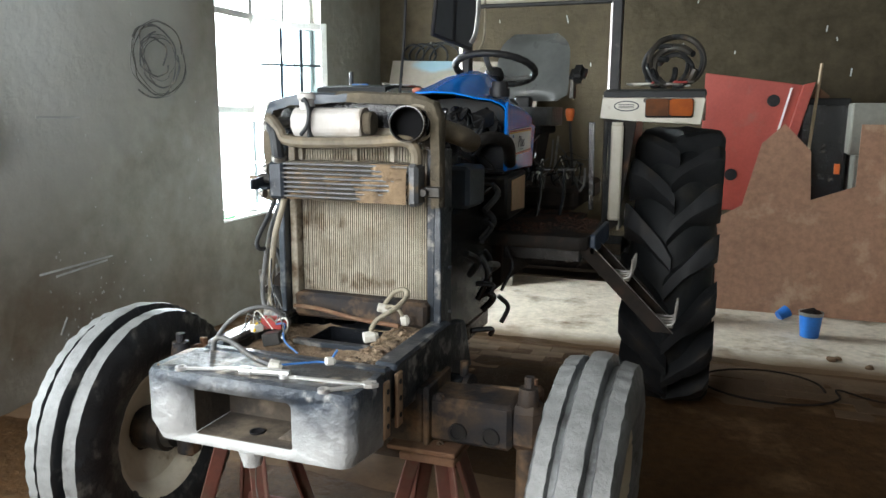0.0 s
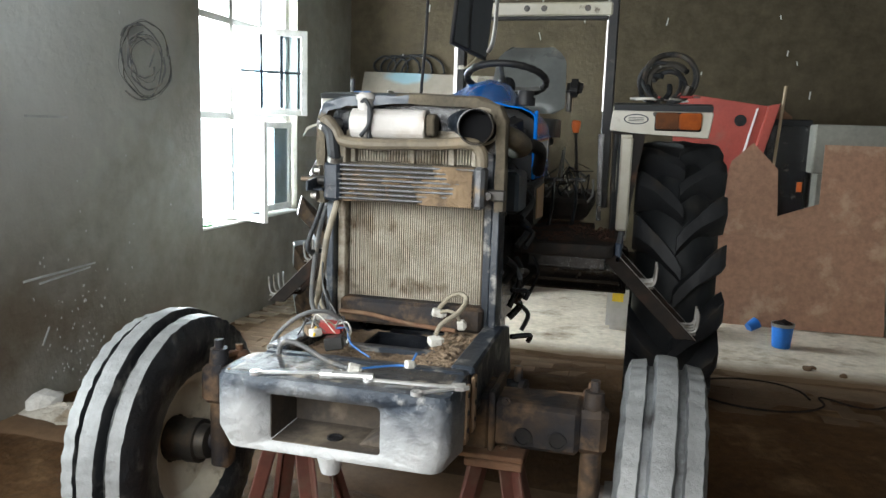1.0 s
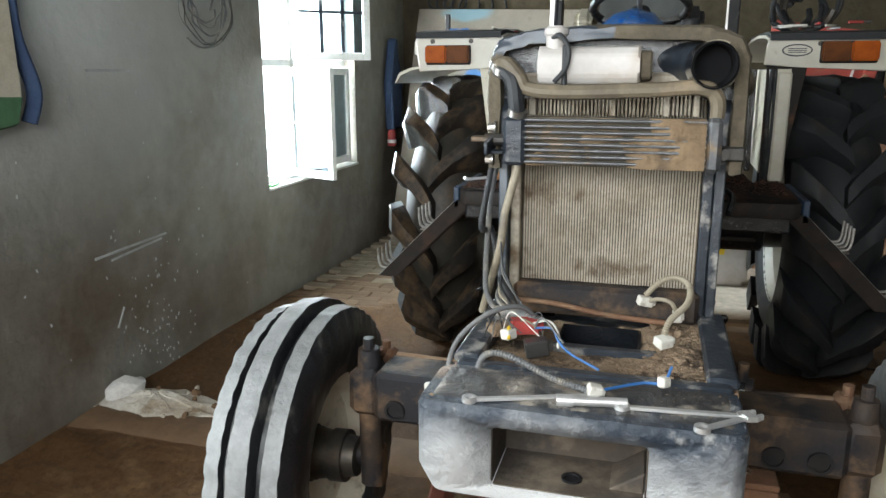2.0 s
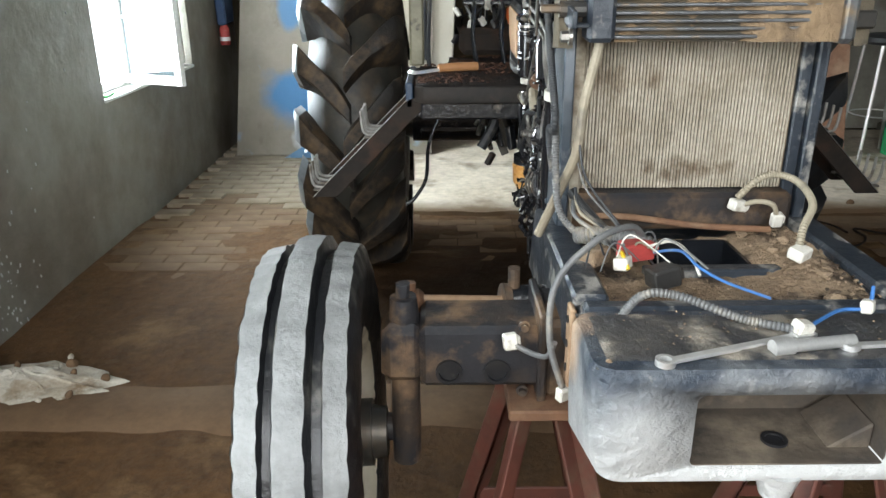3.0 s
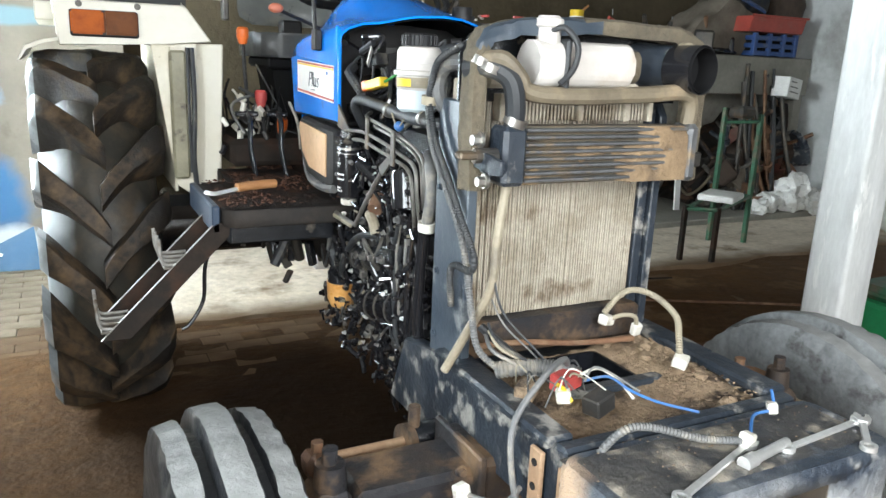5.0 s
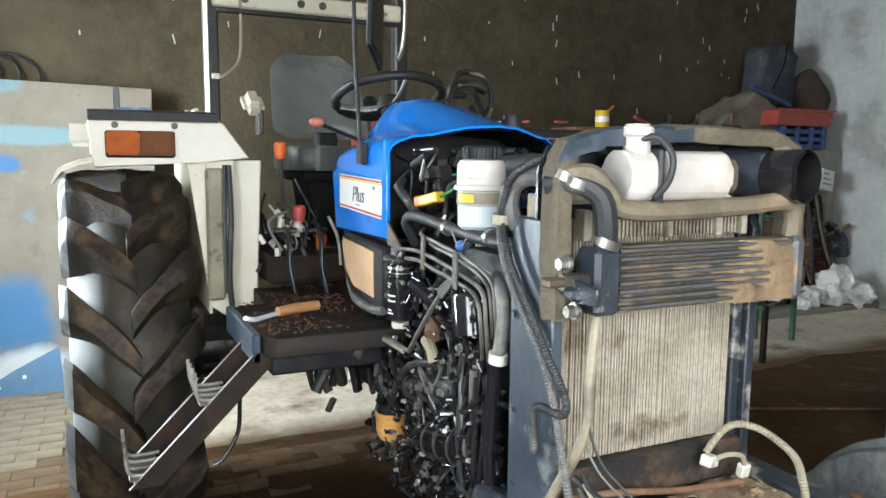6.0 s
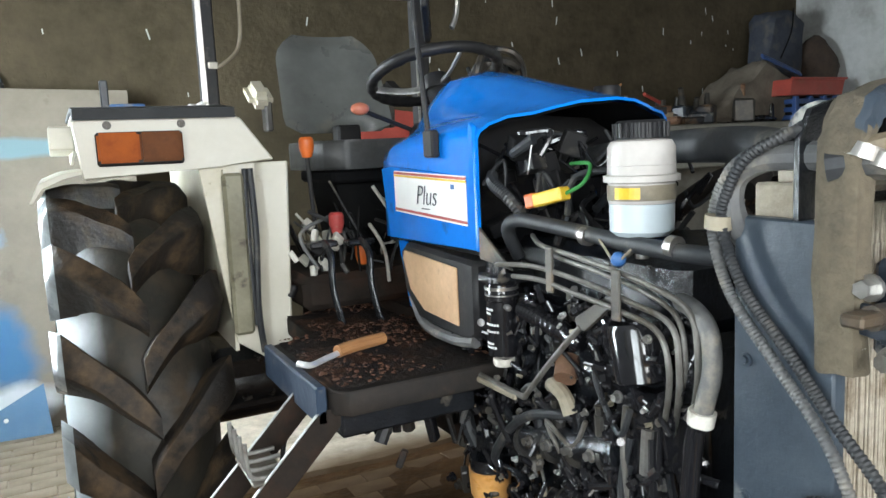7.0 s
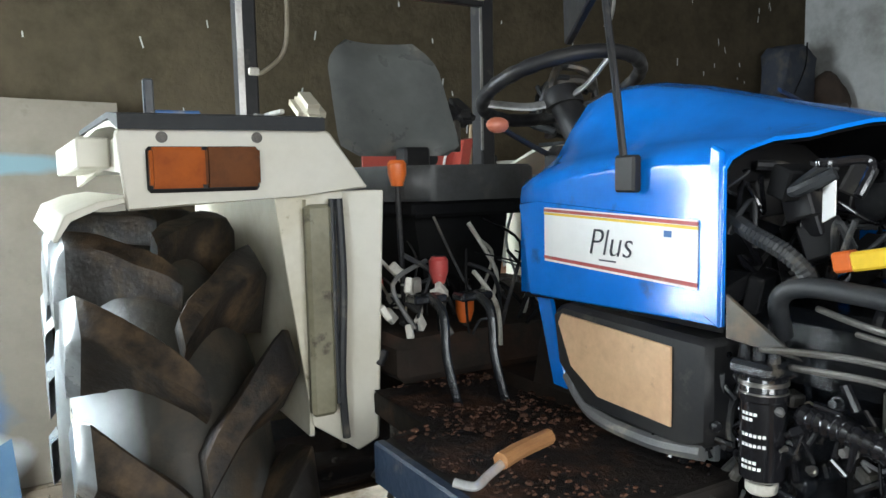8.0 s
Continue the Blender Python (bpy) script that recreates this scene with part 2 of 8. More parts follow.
# one spread of dust and mud runs on across all the fins
fin_nodes, fin_links = core_mat.node_tree.nodes, core_mat.node_tree.links
fin_links.new(fin_nodes.new("ShaderNodeNewGeometry").outputs["Position"], fin_nodes["Mapping"].inputs[0])
cooler_mat = mat("muddy_oil_cooler_alloy", (0.115, 0.118, 0.122), (0.045, 0.046, 0.048), 0.34, 0.3, scale=14, dirt=(0.20, 0.142, 0.085), dirt_scale=9, dirt_lo=0.56, dirt_hi=0.64, bump=0.6, grain=0.4)
foam = mat("dirty_foam_seal", (0.105, 0.086, 0.058), (0.060, 0.050, 0.036), 0.95, scale=10, dirt=(0.165, 0.135, 0.092), dirt_scale=9, dirt_lo=0.55, dirt_hi=0.75, bump=0.8, bump_scale=60, dist=0.008, grain=0.4)
cooler_mud = mat("dried_tan_mud", (0.22, 0.150, 0.085), (0.135, 0.090, 0.052), 0.92, scale=9, dirt=(0.075, 0.052, 0.034), dirt_scale=13, dirt_lo=0.54, dirt_hi=0.66, bump=0.9, bump_scale=40, dist=0.010)
gloss_black = mat("glossy_black_enamel", (0.010, 0.010, 0.012), (0.014, 0.014, 0.016), 0.15, scale=10, bump=0.05, coat=0.5)
tank_white = mat("milky_white_plastic", (0.49, 0.465, 0.44), (0.40, 0.372, 0.342), 0.42, scale=5, dirt=(0.34, 0.27, 0.20), dirt_scale=6, dirt_lo=0.56, dirt_hi=0.78, grain=0.10)
fluid_white = mat("pale_fluid_plastic", (0.52, 0.59, 0.63), (0.48, 0.54, 0.57), 0.35, scale=6, grain=0.05)
amber = mat("orange_lamp_lens", (0.34, 0.072, 0.002), (0.24, 0.045, 0.001), 0.5, scale=14, bump=0.2, bump_scale=160, grain=0.1, spec=0.15)
brown_lens = mat("brown_lamp_lens", (0.12, 0.036, 0.006), (0.075, 0.022, 0.004), 0.5, scale=14, bump=0.2, bump_scale=160, grain=0.1, spec=0.15)
orange = mat("orange_plastic", (0.62, 0.13, 0.02), (0.5, 0.1, 0.015), 0.4)
red_plastic = mat("faded_red_plastic", (0.42, 0.055, 0.05), (0.32, 0.045, 0.04), 0.5, scale=14, dirt=(0.30, 0.20, 0.15), dirt_scale=30, dirt_lo=0.58, dirt_hi=0.75)
yellow = mat("yellow_plastic", (0.72, 0.50, 0.03), (0.65, 0.42, 0.03), 0.4)
green_wire = mat("green_plastic", (0.05, 0.30, 0.07), None, 0.45)
blue_wire = mat("blue_plastic", (0.03, 0.13, 0.36), (0.05, 0.12, 0.28), 0.5, dirt=(0.25, 0.24, 0.22), dirt_scale=25, dirt_lo=0.58, dirt_hi=0.75)
white_plastic = mat("white_connector_plastic", (0.62, 0.60, 0.54), (0.50, 0.47, 0.41), 0.45, scale=20, dirt=(0.25, 0.21, 0.16), dirt_scale=30, dirt_lo=0.56, dirt_hi=0.72)
hose_black = mat("dusty_black_hose", (0.020, 0.022, 0.025), (0.042, 0.042, 0.042), 0.5, scale=12, dirt=(0.15, 0.135, 0.11), dirt_scale=12, dirt_lo=0.57, dirt_hi=0.72, bump=0.3, spec=0.35)
hose_grey = mat("dusty_grey_conduit", (0.095, 0.097, 0.099), (0.155, 0.150, 0.140), 0.5, scale=14, dirt=(0.26, 0.23, 0.185), dirt_scale=14, dirt_lo=0.54, dirt_hi=0.68, bump=0.4)
hose_pale = mat("muddy_pale_hose", (0.28, 0.245, 0.18), (0.19, 0.158, 0.11), 0.6, scale=10, dirt=(0.10, 0.085, 0.065), dirt_scale=9, dirt_lo=0.56, dirt_hi=0.72)
hose_mud = mat("mud_brown_hose", (0.150, 0.122, 0.082), (0.085, 0.068, 0.047), 0.6, scale=10, dirt=(0.24, 0.185, 0.118), dirt_scale=9, dirt_lo=0.54, dirt_hi=0.70, bump=0.5)
pipe_steel = mat("dull_pipe_steel", (0.19, 0.182, 0.168), (0.11, 0.102, 0.09), 0.48, 0.5, scale=16, dirt=(0.075, 0.063, 0.047), dirt_scale=12)
bowl_mat = mat("amber_bowl_plastic", (0.62, 0.33, 0.11), (0.50, 0.23, 0.06), 0.3, scale=10, coat=0.3)
tan_panel = mat("tan_primer_panel", (0.62, 0.40, 0.23), (0.55, 0.34, 0.19), 0.55, scale=6, dirt=(0.30, 0.19, 0.11), dirt_scale=16, dirt_lo=0.62, dirt_hi=0.75, bump=0.1)
matting = mat("worn_foot_mat", (0.012, 0.010, 0.010), (0.022, 0.016, 0.013), 0.72, scale=16, dirt=(0.072, 0.034, 0.020), dirt_scale=6, dirt_lo=0.50, dirt_hi=0.62, bump=1.0, bump_scale=50, dist=0.014, spec=0.15)
soil = mat("dry_clay_crumbs", (0.32, 0.230, 0.148), (0.17, 0.112, 0.068), 0.95, scale=9, dirt=(0.055, 0.037, 0.025), dirt_scale=8, dirt_lo=0.52, dirt_hi=0.62, bump=0.9, bump_scale=70, dist=0.012)
wood = mat("oily_wood_handle", (0.36, 0.175, 0.07), (0.26, 0.115, 0.045), 0.55, scale=6, stretch=(1, 8, 8), bump=0.2)
cardboard = mat("tan_cardboard", (0.42, 0.32, 0.21), (0.36, 0.27, 0.175), 0.9, scale=4, bump=0.1)
over_board = mat("beige_board_paint", (0.205, 0.178, 0.140), (0.170, 0.146, 0.112), 0.75, scale=3, dirt=(0.125, 0.10, 0.073), dirt_scale=4, dirt_lo=0.62, dirt_hi=0.75, bump=0.1, grain=0.1)
over_sheet = mat("blue_sprayed_sheet", (0.06, 0.15, 0.27), (0.10, 0.19, 0.28), 0.42, scale=2.0, dirt=(0.36, 0.40, 0.42), dirt_scale=2.6, dirt_lo=0.52, dirt_hi=0.62, bump=0.1, grain=0.1)
brown_sheet = mat("brown_hardboard", (0.32, 0.172, 0.108), (0.255, 0.135, 0.084), 0.75, scale=2.5, dirt=(0.43, 0.28, 0.185), dirt_scale=3.4, dirt_lo=0.56, dirt_hi=0.68, bump=0.5, bump_scale=30, grain=0.5)
red_paint = mat("dusty_red_sheet_paint", (0.36, 0.062, 0.045), (0.30, 0.05, 0.038), 0.45, scale=5, dirt=(0.24, 0.10, 0.075), dirt_scale=6, dirt_lo=0.55, dirt_hi=0.8)
green_paint = mat("dark_green_paint", (0.035, 0.115, 0.065), (0.03, 0.085, 0.05), 0.5, scale=9, dirt=(0.12, 0.10, 0.07), dirt_scale=12)
green_crate_mat = mat("green_crate_plastic", (0.02, 0.24, 0.09), (0.02, 0.19, 0.07), 0.45, scale=8)
bag_white = mat("white_plastic_bag", (0.72, 0.72, 0.70), (0.6, 0.6, 0.57), 0.55, scale=9)
ladder_steel = mat("dark_brown_ladder_steel", (0.017, 0.014, 0.012), (0.030, 0.021, 0.016), 0.8, scale=9, dirt=(0.045, 0.024, 0.016), dirt_scale=6, dirt_lo=0.54, dirt_hi=0.7, bump=0.5, spec=0.15)
end_blue = mat("chipped_navy_paint", (0.016, 0.030, 0.058), (0.026, 0.044, 0.075), 0.4, scale=8, dirt=(0.10, 0.10, 0.10), dirt_scale=14, dirt_lo=0.60, dirt_hi=0.68, bump=0.5)
board_steel = mat("sooty_brown_steel", (0.018, 0.016, 0.015), (0.030, 0.024, 0.020), 0.7, scale=9, dirt=(0.11, 0.057, 0.033), dirt_scale=6, dirt_lo=0.54, dirt_hi=0.7, bump=0.5, spec=0.2)
flat_black = mat("flat_matt_black", (0.008, 0.008, 0.009), (0.012, 0.012, 0.012), 0.9, spec=0.1)
salmon = mat("faded_salmon_plastic", (0.46, 0.15, 0.09), (0.40, 0.12, 0.07), 0.45, scale=14)
# pale tone includes the window's pool of light on the floor
lit_screed = mat("pale_lit_screed", (0.64, 0.56, 0.455), (0.46, 0.385, 0.29), 0.9, scale=2.2, dirt=(0.17, 0.115, 0.065), dirt_scale=2.4, dirt_lo=0.53, dirt_hi=0.70, bump=0.7, bump_scale=18, dist=0.012, grain=0.4)
pale_heap_mat = mat("pale_crumbly_ground", (0.62, 0.58, 0.50), (0.40, 0.33, 0.24), 0.95, scale=8, dirt=(0.24, 0.17, 0.10), dirt_scale=6, dirt_lo=0.55, dirt_hi=0.68, bump=0.8, bump_scale=40, dist=0.010)
concrete = mat("grey_concrete", (0.24, 0.23, 0.20), (0.18, 0.17, 0.145), 0.9, scale=3, bump=0.4)
crate_blue = mat("dull_blue_crate", (0.025, 0.065, 0.20), (0.02, 0.05, 0.15), 0.5, scale=8, dirt=(0.10, 0.10, 0.10), dirt_scale=9, dirt_lo=0.58, dirt_hi=0.75)
tarp_mat = mat("dusty_grey_tarpaulin", (0.17, 0.145, 0.115), (0.11, 0.092, 0.07), 0.8, scale=5, bump=0.4)
bag_dark = mat("faded_dark_blue_bag", (0.030, 0.036, 0.052), (0.045, 0.050, 0.065), 0.85, scale=8, dirt=(0.085, 0.08, 0.07), dirt_scale=6)
coarse_brown = mat("dark_coarse_brown", (0.052, 0.034, 0.024), (0.032, 0.022, 0.017), 0.9, scale=12, bump=0.5)
whitewash = mat("dripping_whitewash", (0.66, 0.68, 0.68), (0.52, 0.54, 0.535), 0.6, scale=3, dirt=(0.80, 0.81, 0.80), dirt_scale=9, dirt_lo=0.60, dirt_hi=0.68, bump=0.5, bump_scale=18, stretch=(2, 2, 0.5))
# paler mottled rubber for the far front tyre
front_pale = mat("pale_mottled_front_rubber", (0.175, 0.185, 0.19), (0.060, 0.064, 0.066), 0.42, scale=7, lo=0.44, hi=0.60, dirt=(0.030, 0.028, 0.027), dirt_scale=12, dirt_lo=0.55, dirt_hi=0.68, bump=0.8, bump_scale=30, dist=0.006, grain=0.5)
spoke_alloy = mat("dull_spoke_alloy", (0.30, 0.30, 0.29), (0.16, 0.16, 0.155), 0.4, 0.5, scale=12, dirt=(0.06, 0.055, 0.05), dirt_scale=10)
rim_cream = mat("cream_rim_enamel", (0.72, 0.66, 0.53), (0.60, 0.53, 0.40), 0.4, scale=6, dirt=(0.25, 0.19, 0.12), dirt_scale=9, dirt_lo=0.60, dirt_hi=0.74, grain=0.08)
tine_steel = mat("rubbed_bright_steel", (0.34, 0.33, 0.31), (0.20, 0.185, 0.165), 0.42, 0.5, scale=14, dirt=(0.10, 0.07, 0.045), dirt_scale=14, dirt_lo=0.56, dirt_hi=0.70)
dado_mat = mat("grey_cement_render", (0.40, 0.385, 0.335), (0.29, 0.275, 0.235), 0.85, scale=1.6, dirt=(0.17, 0.15, 0.115), dirt_scale=2.2, dirt_lo=0.52, dirt_hi=0.70, bump=0.5, bump_scale=20)
bucket_blue = mat("blue_paint_pot", (0.02, 0.17, 0.58), (0.02, 0.14, 0.48), 0.4)
denim = mat("dark_blue_cloth", (0.03, 0.055, 0.12), (0.05, 0.08, 0.15), 0.9, scale=14)
cloth = mat("cream_sack_cloth", (0.52, 0.48, 0.37), (0.44, 0.40, 0.30), 0.9, scale=14)
cloth_green = mat("green_cloth", (0.07, 0.17, 0.08), None, 0.9, scale=14)
ink = mat("dark_ink", (0.03, 0.03, 0.045), None, 0.5)
label_white = mat("white_sticker", (0.80, 0.79, 0.77), (0.76, 0.75, 0.73), 0.4, grain=0.04)

# ---- mesh kit ----


def part(name, bm, material, parent=None, label="", at=None, smooth=35.0):
    """Links a bmesh as one mesh object under a thing or a part."""
    me = bpy.data.meshes.new(name)
    bmesh.ops.recalc_face_normals(bm, faces=bm.faces[:])
    bm.to_mesh(me)
    bm.free()
    for mt in material if isinstance(material, (list, tuple)) else [material]:
        me.materials.append(mt)
    me.shade_smooth()
    me.set_sharp_from_angle(angle=radians(smooth))
    return placed(name, me, parent, label, at)


def placed(name, me, parent=None, label="", at=None):
    ob = new(name, me)
    if parent is not None:
        ob.parent = parent
    if at is not None:
        ob.matrix_basis = at
    if label:
        ob["label"] = label
    return ob


def thing(name, label, category, at=(0, 0, 0), rot=(0, 0, 0), group="", kind=""):
    ob = new(name)
    ob.empty_display_size = 0.05
    ob.matrix_basis = pose(*at, *rot)
    return tagged(ob, label, category, group, kind)


def fresh():
    return bmesh.new()


def merge(bm, other, m=None, mi=0):
    me = bpy.data.meshes.new("scratch")
    if m is not None:
        bmesh.ops.transform(other, matrix=m, verts=other.verts[:])
    for f in other.faces:
        f.material_index = mi
    other.to_mesh(me)
    other.free()
    bm.from_mesh(me)
    bpy.data.meshes.remove(me)
    return bm


def box(bm, lo, hi, bevel=0.0, m=None, mi=0, seg=1):
    o = fresh()
    bmesh.ops.create_cube(o, size=1.0)
    s = [hi[i] - lo[i] for i in range(3)]
    c = [(hi[i] + lo[i]) / 2 for i in range(3)]
    bmesh.ops.transform(o, matrix=Matrix.Translation(c) @ Matrix.Diagonal((*s, 1)), verts=o.verts[:])
    if bevel:
        bmesh.ops.bevel(o, geom=o.edges[:], offset=min(bevel, min(abs(v) for v in s) * 0.45), segments=seg, affect="EDGES")
    return merge(bm, o, m, mi)


def rod(bm, p0, p1, r0, r1=None, seg=14, mi=0, m=None, caps=True):
    p0, p1 = Vector(p0), Vector(p1)
    r1 = r0 if r1 is None else r1
    d = p1 - p0
    q = d.to_track_quat("Z", "Y").to_matrix().to_4x4()
    o = fresh()
    bmesh.ops.create_cone(o, cap_ends=caps, segments=seg, radius1=r0, radius2=r1, depth=d.length)
    bmesh.ops.transform(o, matrix=Matrix.Translation((p0 + p1) / 2) @ q, verts=o.verts[:])
    return merge(bm, o, m, mi)


def ball(bm, c, r, seg=12, mi=0, squash=(1, 1, 1)):
    o = fresh()
    bmesh.ops.create_uvsphere(o, u_segments=seg, v_segments=max(6, seg // 2 + 2), radius=1)
    bmesh.ops.transform(o, matrix=Matrix.Translation(c) @ Matrix.Diagonal((r * squash[0], r * squash[1], r * squash[2], 1)), verts=o.verts[:])
    return merge(bm, o, None, mi)


def lathe(bm, profile, seg=32, m=None, mi=0, closed=False):
    """profile: (radius, height) pairs turned round the z axis."""
    o = fresh()
    rings = []
    for r, z in profile:
        rings.append([o.verts.new((r * math.cos(2 * math.pi * i / seg), r * math.sin(2 * math.pi * i / seg), z)) for i in range(seg)])
    pairs = list(zip(rings, rings[1:]))
    if closed:
        pairs.append((rings[-1], rings[0]))
    for a, b in pairs:
        for i in range(seg):
            j = (i + 1) % seg
            o.faces.new((a[i], a[j], b[j], b[i]))
    if not closed:
        for ring in (rings[0], rings[-1]):
            if (ring[0].co.xy).length > 1e-4:
                o.faces.new(ring)
    bmesh.ops.remove_doubles(o, verts=o.verts[:], dist=1e-5)
    return merge(bm, o, m, mi)


def smooth_path(pts, n=6):
    """A round curve through the points."""
    p = [Vector(v) for v in pts]
    if len(p) < 3:
        return p
    out = []
    for i in range(len(p) - 1):
        a, b, c, d = p[max(i - 1, 0)], p[i], p[i + 1], p[min(i + 2, len(p) - 1)]
        for k in range(n):
            t = k / n
            out.append(0.5 * ((2 * b) + (c - a) * t + (2 * a - 5 * b + 4 * c - d) * t * t + (3 * b - a - 3 * c + d) * t ** 3))
    out.append(p[-1])
    return out


def tube(bm, pts, r, seg=8, n=6, mi=0, rib=0.0, pitch=0.0, flat=1.0):
    """A tube along a smooth curve; rib and pitch give corrugated conduit."""
    path = smooth_path(pts, n)
    if rib:
        fine, step = [], pitch / 2
        for a, b in zip(path, path[1:]):
            k = max(1, round((b - a).length / step))
            fine += [a.lerp(b, i / k) for i in range(k)]
        path = fine + [path[-1]]
    side = None
    rings = []
    for i, c in enumerate(path):
        d = (path[min(i + 1, len(path) - 1)] - path[max(i - 1, 0)]).normalized()
        if side is None:
            side = d.orthogonal().normalized()
        side = (side - d * side.dot(d)).normalized()
        up = d.cross(side)
        rr = r + (rib if rib and i % 2 else 0.0)
        rings.append([bm.verts.new(c + (side * math.cos(2 * math.pi * k / seg) + up * math.sin(2 * math.pi * k / seg) * flat) * rr) for k in range(seg)])
    for a, b in zip(rings, rings[1:]):
        for k in range(seg):
            j = (k + 1) % seg
            f = bm.faces.new((a[k], a[j], b[j], b[k]))
            f.material_index = mi
    for ring in (rings[0], rings[-1]):
        bm.faces.new(ring).material_index = mi
    return bm


def prism(bm, poly, axis, a, b, bevel=0.0, mi=0, m=None):
    """A polygon of (u, v) pairs pushed from a to b along an axis: x takes (y, z), y takes (x, z), z takes (x, y)."""
    o = fresh()

    def put(u, v, w):
        return {"x": (w, u, v), "y": (u, w, v), "z": (u, v, w)}[axis]
    lo = [o.verts.new(put(u, v, a)) for u, v in poly]
    hi = [o.verts.new(put(u, v, b)) for u, v in poly]
    n = len(poly)
    for i in range(n):
        j = (i + 1) % n
        o.faces.new((lo[i], lo[j], hi[j], hi[i]))
    o.faces.new(lo), o.faces.new(hi)
    if bevel:
        bmesh.ops.bevel(o, geom=o.edges[:], offset=bevel, segments=1, affect="EDGES", clamp_overlap=True)
    return merge(bm, o, m, mi)


def round_poly(x0, z0, x1, z1, r, n=4):
    """A rectangle with round corners, as pairs."""
    out = []
    for cx, cz, a0 in ((x1 - r, z1 - r, 0), (x0 + r, z1 - r, 90), (x0 + r, z0 + r, 180), (x1 - r, z0 + r, 270)):
        for k in range(n + 1):
            a = radians(a0 + 90 * k / n)
            out.append((cx + r * math.cos(a), cz + r * math.sin(a)))
    return out


def wobble(bm, amount, scale, seed=0.0):
    """Small unevenness of a hand-worked or worn surface."""
    for v in bm.verts:
        v.co += noise.noise_vector(v.co * scale + Vector((seed, seed, seed))) * amount
    return bm


def bolt(bm, c, axis, r=0.009, h=0.008, mi=0):
    p = Vector(c)
    d = Vector(axis).normalized()
    rod(bm, p, p + d * h * 0.4, r * 1.5, seg=12, mi=mi)
    rod(bm, p + d * h * 0.4, p + d * h * 1.4, r, seg=6, mi=mi)

# ---- the room ----
WX, NY, EX, SY, TOP = -2.19, 5.10, 6.22, -2.75, 3.50   # inner faces of the walls, ceiling height
WY0, WY1, WZ0, WZ1 = 2.45, 3.90, 0.70, 2.62            # the window's opening
SWY0, SWY1 = -1.90, -0.42                              # the second window, unseen and added, in the same wall by the doorway


def structure(name, bm, material, label="", category=""):
    return tagged(part(name, bm, material), label, category, kind="structure")


def room():
    bm = fresh()
    a, b = WX - 0.28, WX
    box(bm, (a, SY - 0.3, -0.2), (b, NY + 0.3, WZ0))
    box(bm, (a, SY - 0.3, WZ1), (b, NY + 0.3, TOP))
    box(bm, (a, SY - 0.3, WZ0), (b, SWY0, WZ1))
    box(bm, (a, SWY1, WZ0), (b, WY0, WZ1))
    box(bm, (a, WY1, WZ0), (b, NY + 0.3, WZ1))
    # pale patch high on the wall paints in the daylight's falloff
    structure("wall_west", bm, with_patch(plaster, "limewashed_grey_plaster", (WX, 0.55, 2.45), (1.0, 1.9, 1.9), (0.62, 0.64, 0.61)), "stained grey plaster wall with a bright window", "wall")
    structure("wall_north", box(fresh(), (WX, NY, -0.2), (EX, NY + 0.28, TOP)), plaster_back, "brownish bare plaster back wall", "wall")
    structure("wall_east", box(fresh(), (EX, SY - 0.3, -0.2), (EX + 0.28, NY + 0.3, TOP)), plaster_pale, "pale grey plaster side wall", "wall")
    bm = fresh()
    box(bm, (WX, SY - 0.28, -0.2), (-2.1, SY, TOP))
    box(bm, (0.9, SY - 0.28, -0.2), (EX, SY, TOP))
    box(bm, (-2.1, SY - 0.28, 2.9), (0.9, SY, TOP))
    structure("wall_south", bm, plaster, "grey plaster wall with a wide doorway", "wall")
    structure("ceiling", box(fresh(), (WX - 0.3, SY - 0.3, TOP), (EX + 0.3, NY + 0.3, TOP + 0.2)), ceiling_mat, "unseen concrete ceiling, darkened to cut bounced light", "ceiling")
    bm = fresh()
    prism(bm, round_poly(1.73, 0.62, 1.90, 0.80, 0.02), "z", -0.1, TOP)
    structure("column", wobble(bm, 0.004, 3), whitewash, "pale whitewashed plaster column", "column")


def ground():
    bm = fresh()
    nx, ny = 120, 130
    x0, x1, y0, y1 = WX - 0.05, EX + 0.05, SY - 0.6, NY + 0.05
    grid = []
    for j in range(ny + 1):
        row = []
        for i in range(nx + 1):
            x, y = x0 + (x1 - x0) * i / nx, y0 + (y1 - y0) * j / ny
            z = -0.008 + 0.014 * noise.noise(Vector((x * 1.3, y * 1.3, 0))) + 0.006 * noise.noise(Vector((x * 5, y * 5, 3)))
            z -= 0.022 * max(0.0, min(1.0, (y - 2.55) / 0.25))
            row.append(bm.verts.new((x, y, z)))
        grid.append(row)
    for j in range(ny):
        for i in range(nx):
            bm.faces.new((grid[j][i], grid[j][i + 1], grid[j + 1][i + 1], grid[j + 1][i]))
    # the mud gets a darker ragged patch below the tractor's middle
    return structure("floor", bm, with_patch(mud, "brown_mud_with_oil_stain", (-0.15, 1.55, 0), (1.25, 1.35, 9), (0.026, 0.015, 0.008), 2.2), "brown muddy workshop floor over pale brick pavers", "floor")


